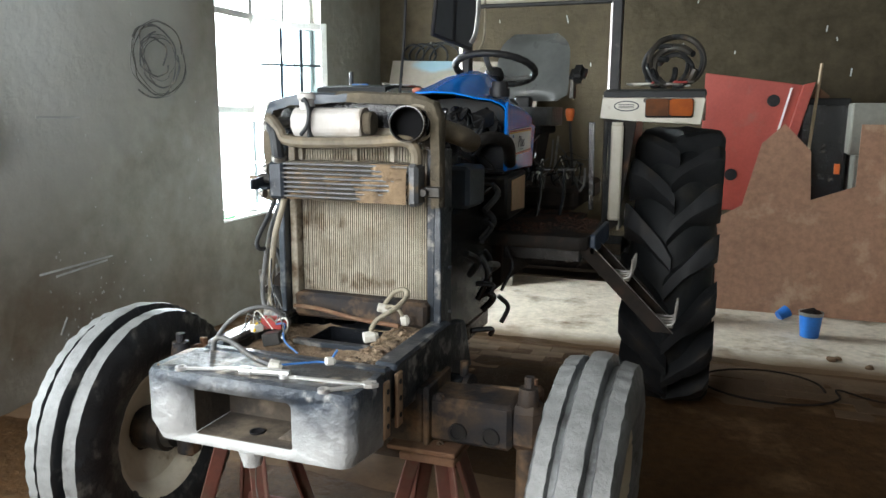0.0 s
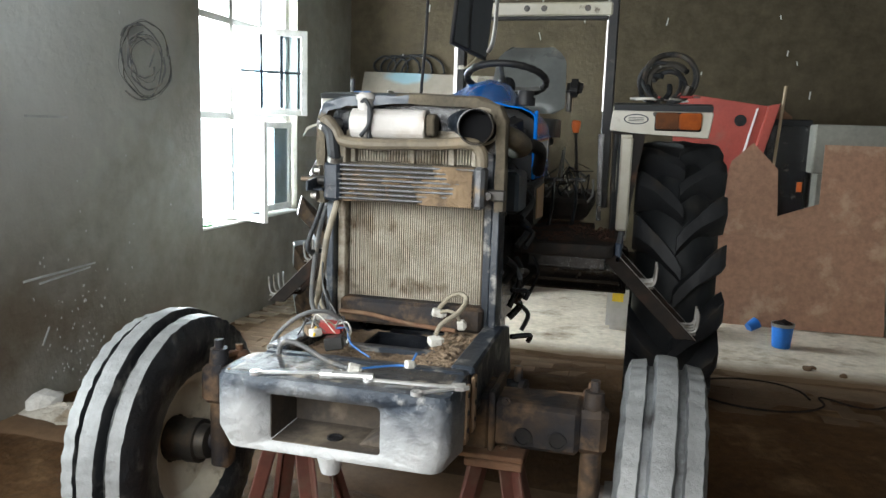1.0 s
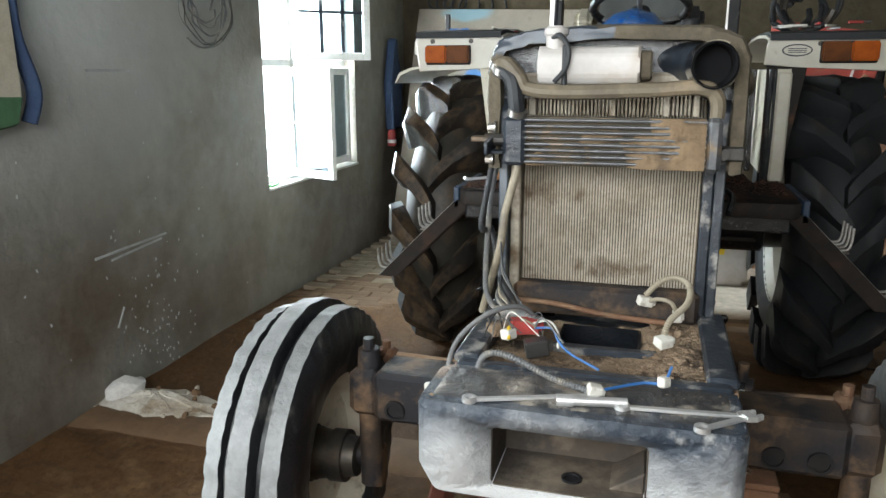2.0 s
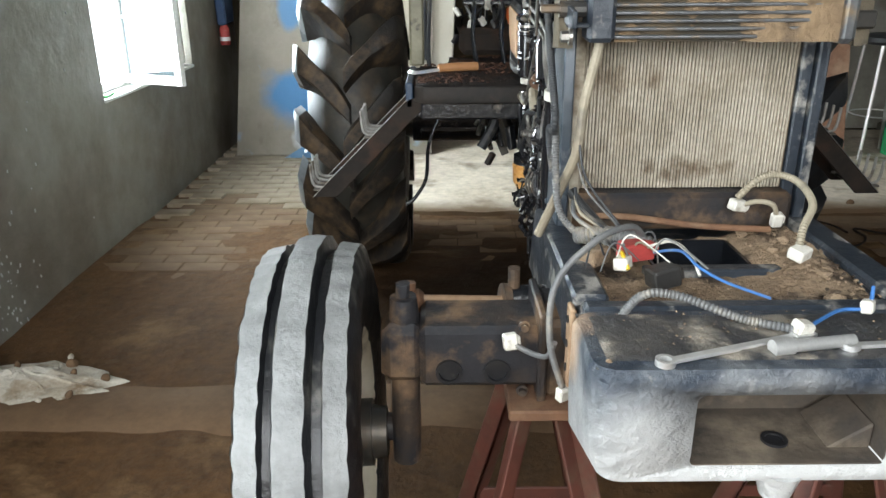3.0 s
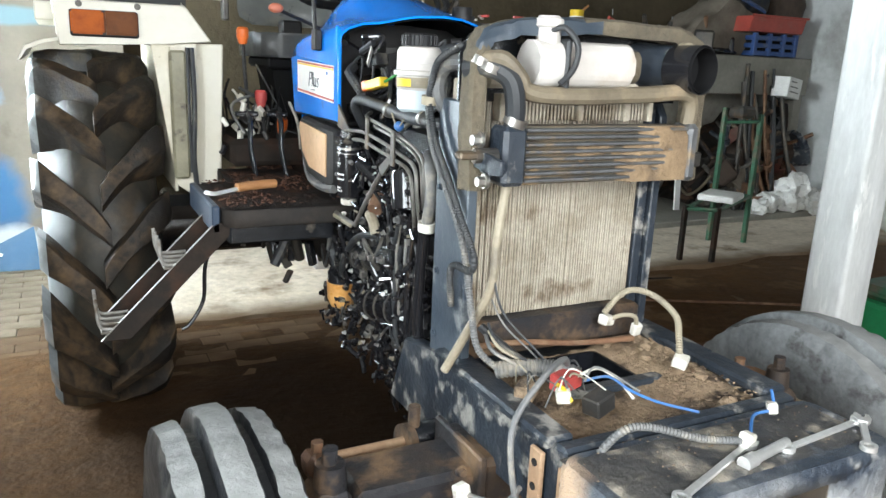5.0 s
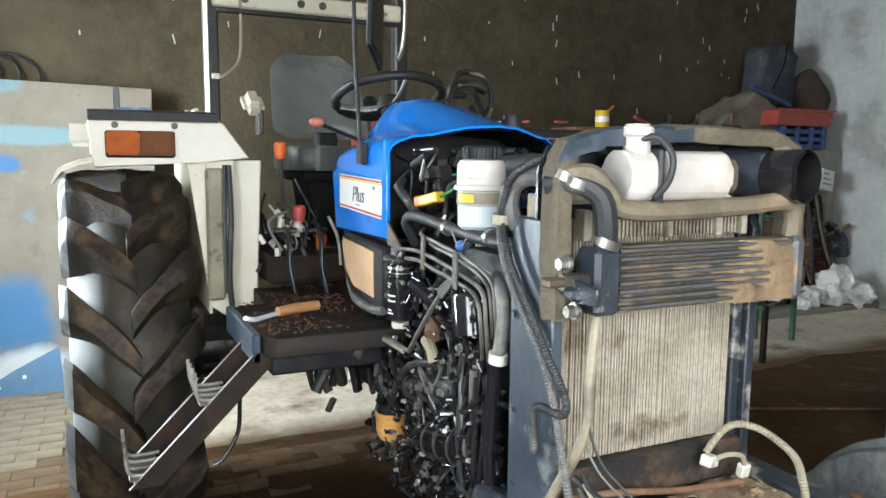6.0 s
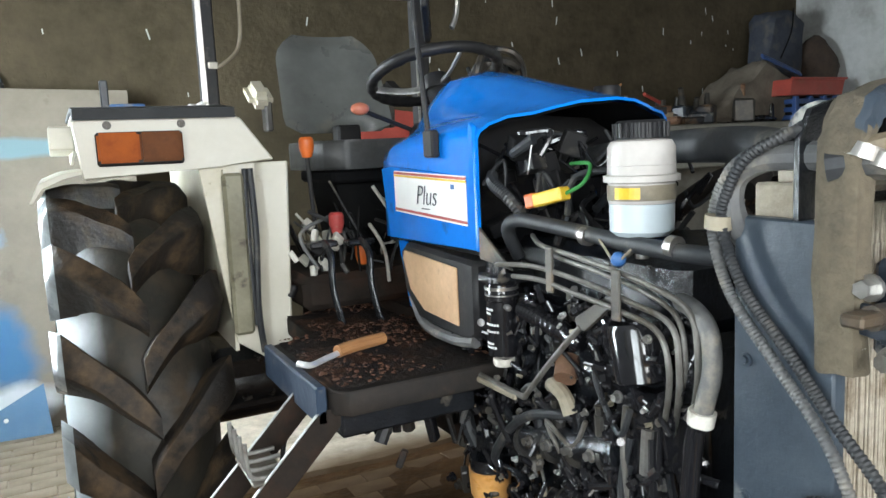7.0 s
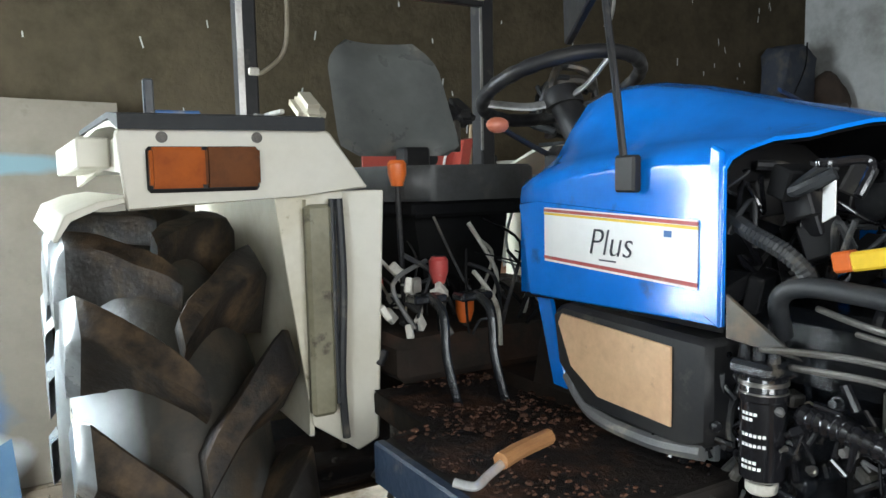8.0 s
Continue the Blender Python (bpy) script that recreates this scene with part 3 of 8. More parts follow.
def window():
    root = thing("window_1", "white painted window with open casements and a blown-out bright view", "window", kind="structure")
    fx0, fx1 = WX - 0.13, WX - 0.085

    def bar(name, y0, z0, y1, z1, x0=fx0, x1=fx1, material=white_paint, parent=root):
        return part(name, box(fresh(), (x0, y0, z0), (x1, y1, z1), 0.004), material, parent)
    for y in (WY0, WY1 - 0.05):
        bar("window_frame", y, WZ0 + 0.02, y + 0.05, WZ1)
    bar("window_mullion", 2.97, WZ0 + 0.02, 3.02, WZ1)
    bar("window_mullion", 3.42, 2.18, 3.46, WZ1)
    for z in (WZ0 + 0.02, 1.455, 2.13, WZ1 - 0.05):
        bar("window_rail", WY0 + 0.05, z, 2.97, z + 0.05)
        bar("window_rail", 3.02, z, WY1 - 0.05, z + 0.05)
    part("window_sill", wobble(box(fresh(), (WX - 0.28, WY0, WZ0), (WX + 0.012, WY1, WZ0 + 0.018), 0.004), 0.002, 6), white_paint, root)

    def casement(name, hinge, z0, z1, wide, angle, mull=0, rails=0, panel=None):
        # a leaf hung on an upright at the hinge and swung by the angle
        at = pose(hinge[0], hinge[1], 0, 0, 0, angle)
        t = 0.05
        o = fresh()
        box(o, (0, 0, z0), (0.035, t, z1), 0.004), box(o, (0, wide - t, z0), (0.035, wide, z1), 0.004)
        box(o, (0, t, z0), (0.035, wide - t, z0 + t), 0.004), box(o, (0, t, z1 - t), (0.035, wide - t, z1), 0.004)
        leaf = part(name, o, white_paint, root, at=at)
        pane = part("pane", box(fresh(), (0.014, t, z0 + t), (0.018, wide - t, z1 - t)), pane_glass, leaf)
        pane.visible_shadow = False
        for k in range(mull):
            y = t + (wide - 2 * t) * (k + 1) / (mull + 1)
            part("glazing_bar", box(fresh(), (0.006, y - 0.012, z0 + t), (0.026, y + 0.012, z1 - t)), frame_blue, leaf)
        for k in range(rails):
            z = z0 + t + (z1 - z0 - 2 * t) * (k + 1) / (rails + 1)
            part("glazing_bar", box(fresh(), (0.004, t, z - 0.009), (0.028, wide - t, z + 0.009)), frame_blue, leaf)
        if panel:
            part("blind_board", box(fresh(), (0.004, t, z0 + t), (0.012, panel[0], z1 - t)), white_paint, leaf)
            part("blind_board", box(fresh(), (0.004, panel[1], z0 + t), (0.012, wide - t, z1 - t)), white_paint, leaf)
    casement("upper_casement", (fx1 + 0.005, 3.01), 1.50, 2.13, 0.55, -47, 2, 1)
    casement("lower_casement", (fx1 + 0.005, 3.03), 0.735, 1.45, 0.83, -1, 0, 0, (0.40, 0.56))
    casement("narrow_casement", (fx1 + 0.005, 2.96), 0.735, 1.45, 0.44, -115, 0, 1)
    # unseen window added to give the side fill an opening
    other = thing("added_window_2", "unseen white window added near the doorway for side light", "window", kind="structure")
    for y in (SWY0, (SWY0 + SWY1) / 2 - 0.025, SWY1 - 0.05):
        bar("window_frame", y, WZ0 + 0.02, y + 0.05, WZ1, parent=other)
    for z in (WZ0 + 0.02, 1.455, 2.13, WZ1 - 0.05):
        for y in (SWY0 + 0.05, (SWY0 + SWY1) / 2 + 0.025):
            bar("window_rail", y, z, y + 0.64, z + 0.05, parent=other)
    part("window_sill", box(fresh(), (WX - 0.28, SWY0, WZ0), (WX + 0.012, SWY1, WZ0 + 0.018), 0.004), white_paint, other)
    bd = part("bright_outdoors", box(fresh(), (-4.6, -6.0, -0.5), (-4.55, 9.0, 5.0)), glow("white_haze", (0.93, 0.97, 1.0), 5.0))
    tagged(bd, "plain white glare outside the window", "backdrop", kind="structure")


pane_glass = mat("blue_tinted_glass", (0.50, 0.62, 0.68), (0.46, 0.58, 0.64), 0.05, scale=3, alpha=1.0, bump=0.0, rough_vary=0.02)
room()
floor_ob = ground()
window()
tagged(part("kerb_strip", wobble(prism(fresh(), [(0.58, -0.03), (0.60, -0.012), (0.72, 0.006), (0.82, 0.004), (0.90, -0.010), (0.92, -0.03)], "x", -2.18, 0.62), 0.006, 4), kerb_mat),
       "low muddy concrete strip across the floor", "kerb", kind="structure")

# ---- the tractor ----
tractor = thing("tractor", "blue farm tractor stripped of its bonnet, dusty radiator and engine bare", "tractor")
AXY, AXZ = 2.12, 0.70          # rear axle


def rear_wheel(side):
    at = pose(side * 0.845, AXY, AXZ)
    turn = pose(0, 0, 0, 0, 90, 0)
    bm = fresh()
    side_prof = [(0.646, 0.0), (0.642, 0.035), (0.630, 0.068), (0.606, 0.100), (0.570, 0.130), (0.525, 0.158), (0.475, 0.182), (0.42, 0.192), (0.385, 0.178), (0.36, 0.155)]
    prof = [(r, -w) for r, w in side_prof[:0:-1]] + side_prof
    lathe(bm, prof, 72, turn, closed=True)
    at_rim = fresh()
    lathe(at_rim, [(0.365, -0.16), (0.375, -0.165), (0.375, -0.15), (0.345, -0.13), (0.335, 0.0), (0.345, 0.13), (0.375, 0.15), (0.375, 0.165), (0.365, 0.16), (0.33, 0.12), (0.32, 0.0), (0.33, -0.12)], 48, turn, closed=True)
    lathe(at_rim, [(0.10, -side * 0.03), (0.20, -side * 0.03), (0.27, side * 0.03), (0.325, side * 0.04), (0.325, side * 0.05), (0.26, side * 0.045), (0.19, -side * 0.015), (0.10, -side * 0.015)], 40, turn, closed=True)
    # near tyre carries painted window sheen, the far one a darker rubber
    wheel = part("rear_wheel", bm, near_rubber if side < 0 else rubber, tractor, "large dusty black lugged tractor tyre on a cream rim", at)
    part("rim", at_rim, cream, wheel, "cream steel rim")
    bm = fresh()
    rod(bm, (-side * 0.30, 0, 0), (side * 0.06, 0, 0), 0.11, 0.095, 24)
    for k in range(8):
        a = 2 * math.pi * k / 8
        bolt(bm, (side * 0.0, 0.155 * math.cos(a), 0.155 * math.sin(a)), (side, 0, 0), 0.014, 0.016)
    part("hub", bm, dark_steel, wheel)
    count = 16
    for s in (-1, 1):
        for k in range(count):
            base = 360 * (k + (0.5 if s > 0 else 0)) / count - 10
            placed("tread_lug", LUG[side, s], wheel, "", pose(random.uniform(-0.004, 0.004), 0, 0, base + random.uniform(-0.9, 0.9)))


def lug_mesh(s, material):
    # one curved bar of the tread, running from the middle out over the shoulder
    o = fresh()
    rows = []
    n = 10
    for j in range(n):
        u = j / (n - 1)
        w = s * (-0.012 + 0.220 * u)
        ang = -0.34 * u ** 0.85
        floor_r = 0.634 - 0.150 * max(0.0, u - 0.18) ** 1.25 - 0.02 * u
        top_r = 0.706 - 0.014 * u * u + 0.003 * math.sin(13 * u) - (0.040 * max(0, (u - 0.88) / 0.12))
        half = (0.031 + 0.022 * u + 0.004 * math.sin(9 * u + s)) / 0.68
        ring = []
        for r, da in ((floor_r, -half * 1.55), (top_r - 0.006, -half * 1.05), (top_r, -half * 0.9), (top_r, half * 0.9), (top_r - 0.006, half * 1.05), (floor_r, half * 1.45)):
            a = ang + da
            ring.append(o.verts.new((w, -r * math.sin(a), r * math.cos(a))))
        rows.append(ring)
    for p, q in zip(rows, rows[1:]):
        for i in range(5):
            o.faces.new((p[i], p[i + 1], q[i + 1], q[i]))
    o.faces.new(rows[0]), o.faces.new(rows[-1])
    bmesh.ops.recalc_face_normals(o, faces=o.faces[:])
    me = bpy.data.meshes.new("tread_lug")
    o.to_mesh(me)
    o.free()
    me.materials.append(material)
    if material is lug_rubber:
        # the outer ends, painted pale as if lit by the window
        me.materials.append(rubber_sheen)
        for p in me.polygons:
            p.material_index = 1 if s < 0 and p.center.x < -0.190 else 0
    me.shade_smooth()
    me.set_sharp_from_angle(angle=radians(50))
    return me


# window sheen on the upper shoulder, painted as a pale patch
near_rubber = with_patch(rubber_crown, "tyre_rubber_dusted_on_the_shoulder", (-0.205, -0.25, 0.35), (0.145, 0.95, 0.80), (0.40, 0.44, 0.46), 5.0)
# far lugs get a darker copy, as if out of the window's light
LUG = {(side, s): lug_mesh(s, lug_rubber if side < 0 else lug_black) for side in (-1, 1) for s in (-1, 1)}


def front_wheel(side, steer):
    at = pose(side * 0.742, -0.014, 0.417, 0, side * 1.8, steer)
    turn = pose(0, 0, 0, 0, 90, 0)
    R, h = 0.419, 0.10
    half = [(R + 0.002, 0.0), (R, 0.025), (0.413, 0.028), (0.384, 0.032), (0.384, 0.048), (0.404, 0.053), (0.398, 0.092), (0.380, 0.099), (0.345, h + 0.006), (0.29, h + 0.004), (0.222, 0.088), (0.205, 0.075)]
    prof = [(r, -w) for r, w in half[:0:-1]] + half
    seg = 180
    bm = fresh()
    lathe(bm, prof, seg, turn, closed=True)
    for v in bm.verts:
        r = math.hypot(v.co.y, v.co.z)
        ang = math.atan2(v.co.y, v.co.z)
        if r > 0.37 and abs(v.co.x) > 0.050:
            wave = (0.5 + 0.5 * math.sin(ang * 45 + (0 if v.co.x > 0 else 1.6) + 1.5 * noise.noise(Vector((v.co.y * 6, v.co.z * 6, 1))))) ** 2
            k = 1 - 0.003 * wave / r
            v.co.y *= k
            v.co.z *= k
            v.co.x *= 1 - 0.028 * wave
    bm.faces.ensure_lookup_table()
    for f in bm.faces:
        c = f.calc_center_median()
        r = math.hypot(c.y, c.z)
        if r > 0.392 and (abs(c.x) < 0.026 or abs(c.x) > 0.053):
            f.material_index = 1
    tyre = wobble(bm, 0.003, 30)
    bm = fresh()
    lathe(bm, [(0.205, -0.078), (0.222, -0.088), (0.222, -0.080), (0.195, -0.062), (0.178, 0.0), (0.195, 0.062), (0.222, 0.080), (0.222, 0.088), (0.205, 0.078), (0.185, 0.055), (0.168, 0.0), (0.185, -0.055)], 48, turn, closed=True)
    lathe(bm, [(0.0, side * 0.018), (0.075, side * 0.018), (0.105, side * 0.004), (0.172, -side * 0.022), (0.182, -side * 0.030), (0.105, -side * 0.010), (0.07, side * 0.004), (0.0, side * 0.004)], 40, turn)
    wheel = part("front_wheel", bm, rim_cream, tractor, "cream steel front wheel", at)
    part("tyre", tyre, [rubber_front if side < 0 else front_pale, rubber_worn], wheel, "three-ribbed front tyre with worn grey ribs")
    bm = fresh()
    rod(bm, (-side * 0.13, 0, 0), (side * 0.02, 0, 0), 0.052, 0.075, 20)
    rod(bm, (-side * 0.10, 0, 0), (-side * 0.06, 0, 0), 0.07, 0.07, 20)
    for k in range(6):
        a = 2 * math.pi * k / 6
        bolt(bm, (-side * 0.0, 0.062 * math.cos(a), 0.062 * math.sin(a)), (-side, 0, 0), 0.010, 0.014)
    part("hub", bm, dark_steel, wheel)


def front_axle():
    bm = fresh()
    box(bm, (-0.54, -0.08, 0.565), (0.54, 0.06, 0.695), 0.012)
    box(bm, (-0.30, -0.095, 0.55), (0.30, 0.075, 0.715), 0.012)
    beam = part("front_axle", wobble(bm, 0.002, 9), axle_mat, tractor, "muddy telescopic front axle beam")
    for s in (-1, 1):
        o = fresh()
        box(o, (s * 0.305 - 0.008, -0.105, 0.535), (s * 0.305 + 0.008, 0.085, 0.73), 0.004)
        part("flange", wobble(o, 0.002, 20), axle_mat, beam)
        for z in (0.56, 0.70):
            o = fresh()
            bolt(o, (s * 0.340, -0.08, z), (0, -1, 0), 0.008, 0.010)
            part("axle_bolt", o, axle_mat, beam)
        for x in (0.39, 0.483):
            o = fresh()
            lathe(o, [(0.019, 0), (0.026, 0), (0.026, 0.008), (0.019, 0.008)], 20, pose(s * x, -0.08, 0.603, 90), closed=True)
            rod(o, (s * x, -0.081, 0.603), (s * x, -0.079, 0.603), 0.019)
            part("axle_hole", o, black_plastic, beam)
        o = fresh()
        rod(o, (s * 0.572, -0.02, 0.36), (s * 0.572, -0.02, 0.70), 0.030, seg=20)
        box(o, (s * 0.572 - 0.045, -0.065, 0.565), (s * 0.572 + 0.040, 0.04, 0.69), 0.018)
        rod(o, (s * 0.572, -0.02, 0.70), (s * 0.572, -0.02, 0.735), 0.030, 0.026, 16)
        rod(o, (s * 0.572, -0.02, 0.735), (s * 0.572, -0.02, 0.765), 0.014, 0.014, 10)
        box(o, (s * 0.572 - 0.03, -0.03, 0.345), (s * 0.572 + 0.03, 0.03, 0.46), 0.01)
        rod(o, (s * 0.572, -0.0, 0.425), (s * 0.66, 0.0, 0.425), 0.03)
        part("kingpin", wobble(o, 0.003, 20), axle_mat, beam, "muddy steering kingpin")
        o = fresh()
        tube(o, [(s * 0.572, -0.01, 0.690), (s * 0.578, 0.05, 0.690), (s * 0.56, 0.085, 0.683)], 0.020, 8, flat=0.7)
        box(o, (s * 0.562 - 0.028, 0.060, 0.655), (s * 0.562 + 0.028, 0.112, 0.700), 0.010)
        rod(o, (s * 0.562, 0.086, 0.695), (s * 0.562, 0.086, 0.722), 0.013, seg=8)
        part("steering_arm", wobble(o, 0.003, 30), rust, beam, "rusty steering arm with its ball joint")
        o = fresh()
        rod(o, (s * 0.545, 0.088, 0.681), (s * 0.36, 0.125, 0.660), 0.0095)
        part("tie_rod", o, tan_strip if s < 0 else axle_mat, beam, "bare metal steering rod")
        o = fresh()
        rod(o, (s * 0.366, 0.124, 0.661), (s * 0.350, 0.127, 0.660), 0.036, seg=18)
        rod(o, (s * 0.34, 0.128, 0.69), (s * 0.34, 0.128, 0.735), 0.013, seg=10)
        part("ram_gland", o, axle_mat, beam, "muddy ram gland with a hose union")
        o = fresh()
        rod(o, (s * 0.35, 0.127, 0.660), (s * 0.10, 0.135, 0.66), 0.032, seg=20)
        part("steering_ram", o, engine_black, beam)
    o = fresh()
    box(o, (0.20, -0.135, 0.548), (0.40, 0.06, 0.562), 0.003)
    part("axle_shim", o, rust, beam)


def front_frame():
    # the cast front support: two cheeks, a cross wall and a tray full of dry clay
    bm = fresh()
    box(bm, (-0.27, -0.295, 0.70), (0.27, -0.262, 0.838), 0.006)
    frame = part("front_support", wobble(bm, 0.0015, 8), frame_blue, tractor, "dusty blue-grey cast front support")
    for s in (-1, 1):
        bm = fresh()
        prism(bm, [(-0.285, 0.69), (-0.285, 0.835), (0.12, 0.835), (0.34, 0.80), (0.42, 0.62), (0.05, 0.62), (-0.05, 0.69)], "x", s * 0.272, s * 0.235, 0.006)
        part("cheek", wobble(bm, 0.0015, 8), frame_blue, frame)
        bm = box(fresh(), (min(s * 0.225, s * 0.285), -0.26, 0.822), (max(s * 0.225, s * 0.285), 0.16, 0.844), 0.006)
        part("cheek_flange", wobble(bm, 0.0015, 8), frame_blue, frame)
    part("tray_floor", box(fresh(), (-0.234, 0.102, 0.70), (0.234, 0.42, 0.735), 0.006), frame_blue, frame)
    bm = fresh()
    n = 40
    rows = []
    for j in range(n + 1):
        row = []
        for i in range(n + 1):
            x, y = -0.238 + 0.476 * i / n, -0.262 + 0.385 * j / n
            hole = -0.092 < x < 0.095 and -0.052 < y < 0.098
            z = 0.80 + 0.010 * noise.noise(Vector((x * 14, y * 14, 1))) + 0.006 * noise.noise(Vector((x * 50, y * 50, 2)))
            z += 0.028 * max(0.0, min(1.0, (x - 0.09) / 0.06)) * (1 - 0.4 * abs(y) / 0.2)
            row.append(bm.verts.new((x, y, 0.61 if hole else z)))
        rows.append(row)
    for j in range(n):
        for i in range(n):
            bm.faces.new((rows[j][i], rows[j][i + 1], rows[j + 1][i + 1], rows[j + 1][i]))
    part("clay_deposit", bm, soil, frame, "dry clay caked in the tray")
    part("slot_edge", box(fresh(), (-0.12, -0.085, 0.775), (0.14, -0.055, 0.814), 0.003), frame_blue, frame)
    bm = fresh()
    for a, b in (((-0.094, -0.054, 0.60), (-0.088, 0.100, 0.806)), ((0.089, -0.054, 0.60), (0.096, 0.100, 0.806)), ((-0.088, -0.055, 0.60), (0.089, -0.050, 0.806)), ((-0.088, 0.094, 0.60), (0.089, 0.100, 0.806)), ((-0.088, -0.05, 0.60), (0.089, 0.094, 0.605))):
        box(bm, a, b)
    part("slot_liner", bm, engine_black, frame, "black inside of the open slot")
    bm = fresh()
    for k in range(760):
        x, y = random.uniform(-0.23, 0.23), random.uniform(-0.25, 0.10)
        if -0.125 < x < 0.115 and -0.09 < y < 0.12:
            continue
        r = random.uniform(0.0012, 0.0042) * (1.3 if x > 0.10 else 0.9) * (3.6 if random.random() < 0.05 else 1)
        o = fresh()
        bmesh.ops.create_icosphere(o, subdivisions=1, radius=r)
        for v in o.verts:
            v.co *= random.uniform(0.55, 1.35)
        merge(bm, o, Matrix.Translation((x, y, 0.803 + 0.026 * max(0.0, min(1.0, (x - 0.09) / 0.06)))) @ Matrix.Diagonal((1, 1, 0.6, 1)))
    tagged(part("clay_rubble", bm, soil, frame, "loose clay crumbs"), kind="stuff")
    # bare strips with bolts between the support and the weight
    for s in (-1, 1):
        for y in (-0.315, -0.235):
            x = s * 0.276
            o = fresh()
            box(o, (min(x, x + s * 0.010), y - 0.018, 0.668), (max(x, x + s * 0.010), y + 0.018, 0.815), 0.003)
            for z in (0.70, 0.745, 0.79):
                rod(o, (x + s * 0.008, y, z), (x + s * 0.012, y, z), 0.007, mi=1)
            part("bolt_strip", o, [tan_strip, black_plastic], frame, "rusty tan steel strip with bolt holes")
    return frame


def front_weight():
    # a cast block with a deep window in its face
    bm = fresh()
    x0, x1, z0, z1 = -0.298, 0.282, 0.655, 0.838
    yf, yb = -0.495, -0.30
    hx0, hx1, hz0, hz1 = -0.155, 0.122, 0.685, 0.803
    outer = round_poly(x0, yf, x1, yb, 0.035, 5)
    o = fresh()
    lo = [o.verts.new((x * (0.93 if y < -0.4 else 0.99), y + (0.012 if y < -0.4 else 0), z0)) for x, y in outer]
    mid = [o.verts.new((x, y, z0 + 0.05)) for x, y in outer]
    hi = [o.verts.new((x, y, z1 - 0.012)) for x, y in outer]
    top = [o.verts.new((x * 0.98, -0.4 + (y + 0.4) * 0.92, z1)) for x, y in outer]
    n = len(outer)
    for a, b in ((lo, mid), (mid, hi), (hi, top)):
        for i in range(n):
            j = (i + 1) % n
            o.faces.new((a[i], a[j], b[j], b[i]))
    o.faces.new(top), o.faces.new(lo)
    block = merge(fresh(), o)
    cut = fresh()
    prism(cut, round_poly(hx0, hz0, hx1, hz1, 0.012, 3), "y", -0.6, -0.345)
    body = part("front_weight", block, weight_mat, tractor, "scuffed cast-iron front weight with an open pocket")
    tool = part("cutter", cut, weight_mat)
    md = body.modifiers.new("pocket", "BOOLEAN")
    md.object, md.operation, md.solver = tool, "DIFFERENCE", "EXACT"
    dg = bpy.context.evaluated_depsgraph_get()
    me = bpy.data.meshes.new_from_object(body.evaluated_get(dg))
    body.modifiers.clear()
    body.data = me
    bpy.data.objects.remove(tool)
    # lining of the pocket, a little inside its walls
    e = 0.003
    for lo_, hi_ in (((hx0 + e, -0.488, hz0 + 0.0005), (hx1 - e, -0.347, hz0 + e)), ((hx0 + e, -0.349, hz0 + e), (hx1 - e, -0.347, hz1 - e)), ((hx0 + 0.0005, -0.485, hz0 + e), (hx0 + e, -0.349, hz1 - e)),
                     ((hx1 - e, -0.485, hz0 + e), (hx1 - 0.0005, -0.349, hz1 - e))):
        part("pocket_wall", box(fresh(), lo_, hi_), weight_inside, body, "rusty dusty inside of the pocket")
    # grime caked on the top, its edge ragged; its colour also holds the top's shade
    o = fresh()
    nx, ny = 70, 24
    rows = []
    for j in range(ny + 1):
        row = []
        for i in range(nx + 1):
            x, y = -0.290 + 0.566 * i / nx, -0.478 + 0.172 * j / ny
            edge = min(i, nx - i, j, ny - j) / 3.0
            h = 0.0035 * noise.noise(Vector((x * 11, y * 11, 4))) + 0.0025 * noise.noise(Vector((x * 45, y * 45, 8))) + 0.0022
            row.append(o.verts.new((x, y, z1 + (h if edge >= 1 else min(h, -0.004 + 0.005 * edge)))))
        rows.append(row)
    for j in range(ny):
        for i in range(nx):
            o.faces.new((rows[j][i], rows[j][i + 1], rows[j + 1][i + 1], rows[j + 1][i]))
    g = fresh()
    rnd = random.Random(88)
    for k in range(120):
        r = rnd.uniform(0.0008, 0.0024) * (2.4 if rnd.random() < 0.06 else 1)
        c = fresh()
        bmesh.ops.create_icosphere(c, subdivisions=1, radius=r)
        for v in c.verts:
            v.co *= rnd.uniform(0.6, 1.3)
        merge(g, c, Matrix.Translation((rnd.uniform(-0.28, 0.265), -0.47 + 0.16 * rnd.random() ** 0.8, z1 + 0.003)) @ Matrix.Diagonal((1, 1, 0.6, 1)))
    tagged(part("grit_litter", g, soil, body, "pale grit on the greasy top"), kind="stuff")
    part("grime_layer", o, grease, body, "greasy grime with pale grit, darkened as the dim top face")
    o = fresh()
    lathe(o, [(0.013, 0), (0.019, 0), (0.019, 0.004), (0.013, 0.004)], 20, pose(-0.012, -0.435, hz0 + 0.0032), closed=True)
    rod(o, (-0.012, -0.435, hz0 + 0.0032), (-0.012, -0.435, hz0 + 0.0042), 0.014)
    part("pin_hole", o, black_plastic, body)
    part("pocket_rib", prism(fresh(), [(0.055, hz0 + 0.003), (0.118, hz0 + 0.003), (0.118, hz0 + 0.045)], "y", -0.455, -0.36, 0.003), weight_inside, body)
    o = fresh()
    rod(o, (-0.012, -0.46, 0.615), (-0.012, -0.46, 0.66), 0.022, 0.034, 16)
    part("pin_boss", o, weight_mat, body)
    return body


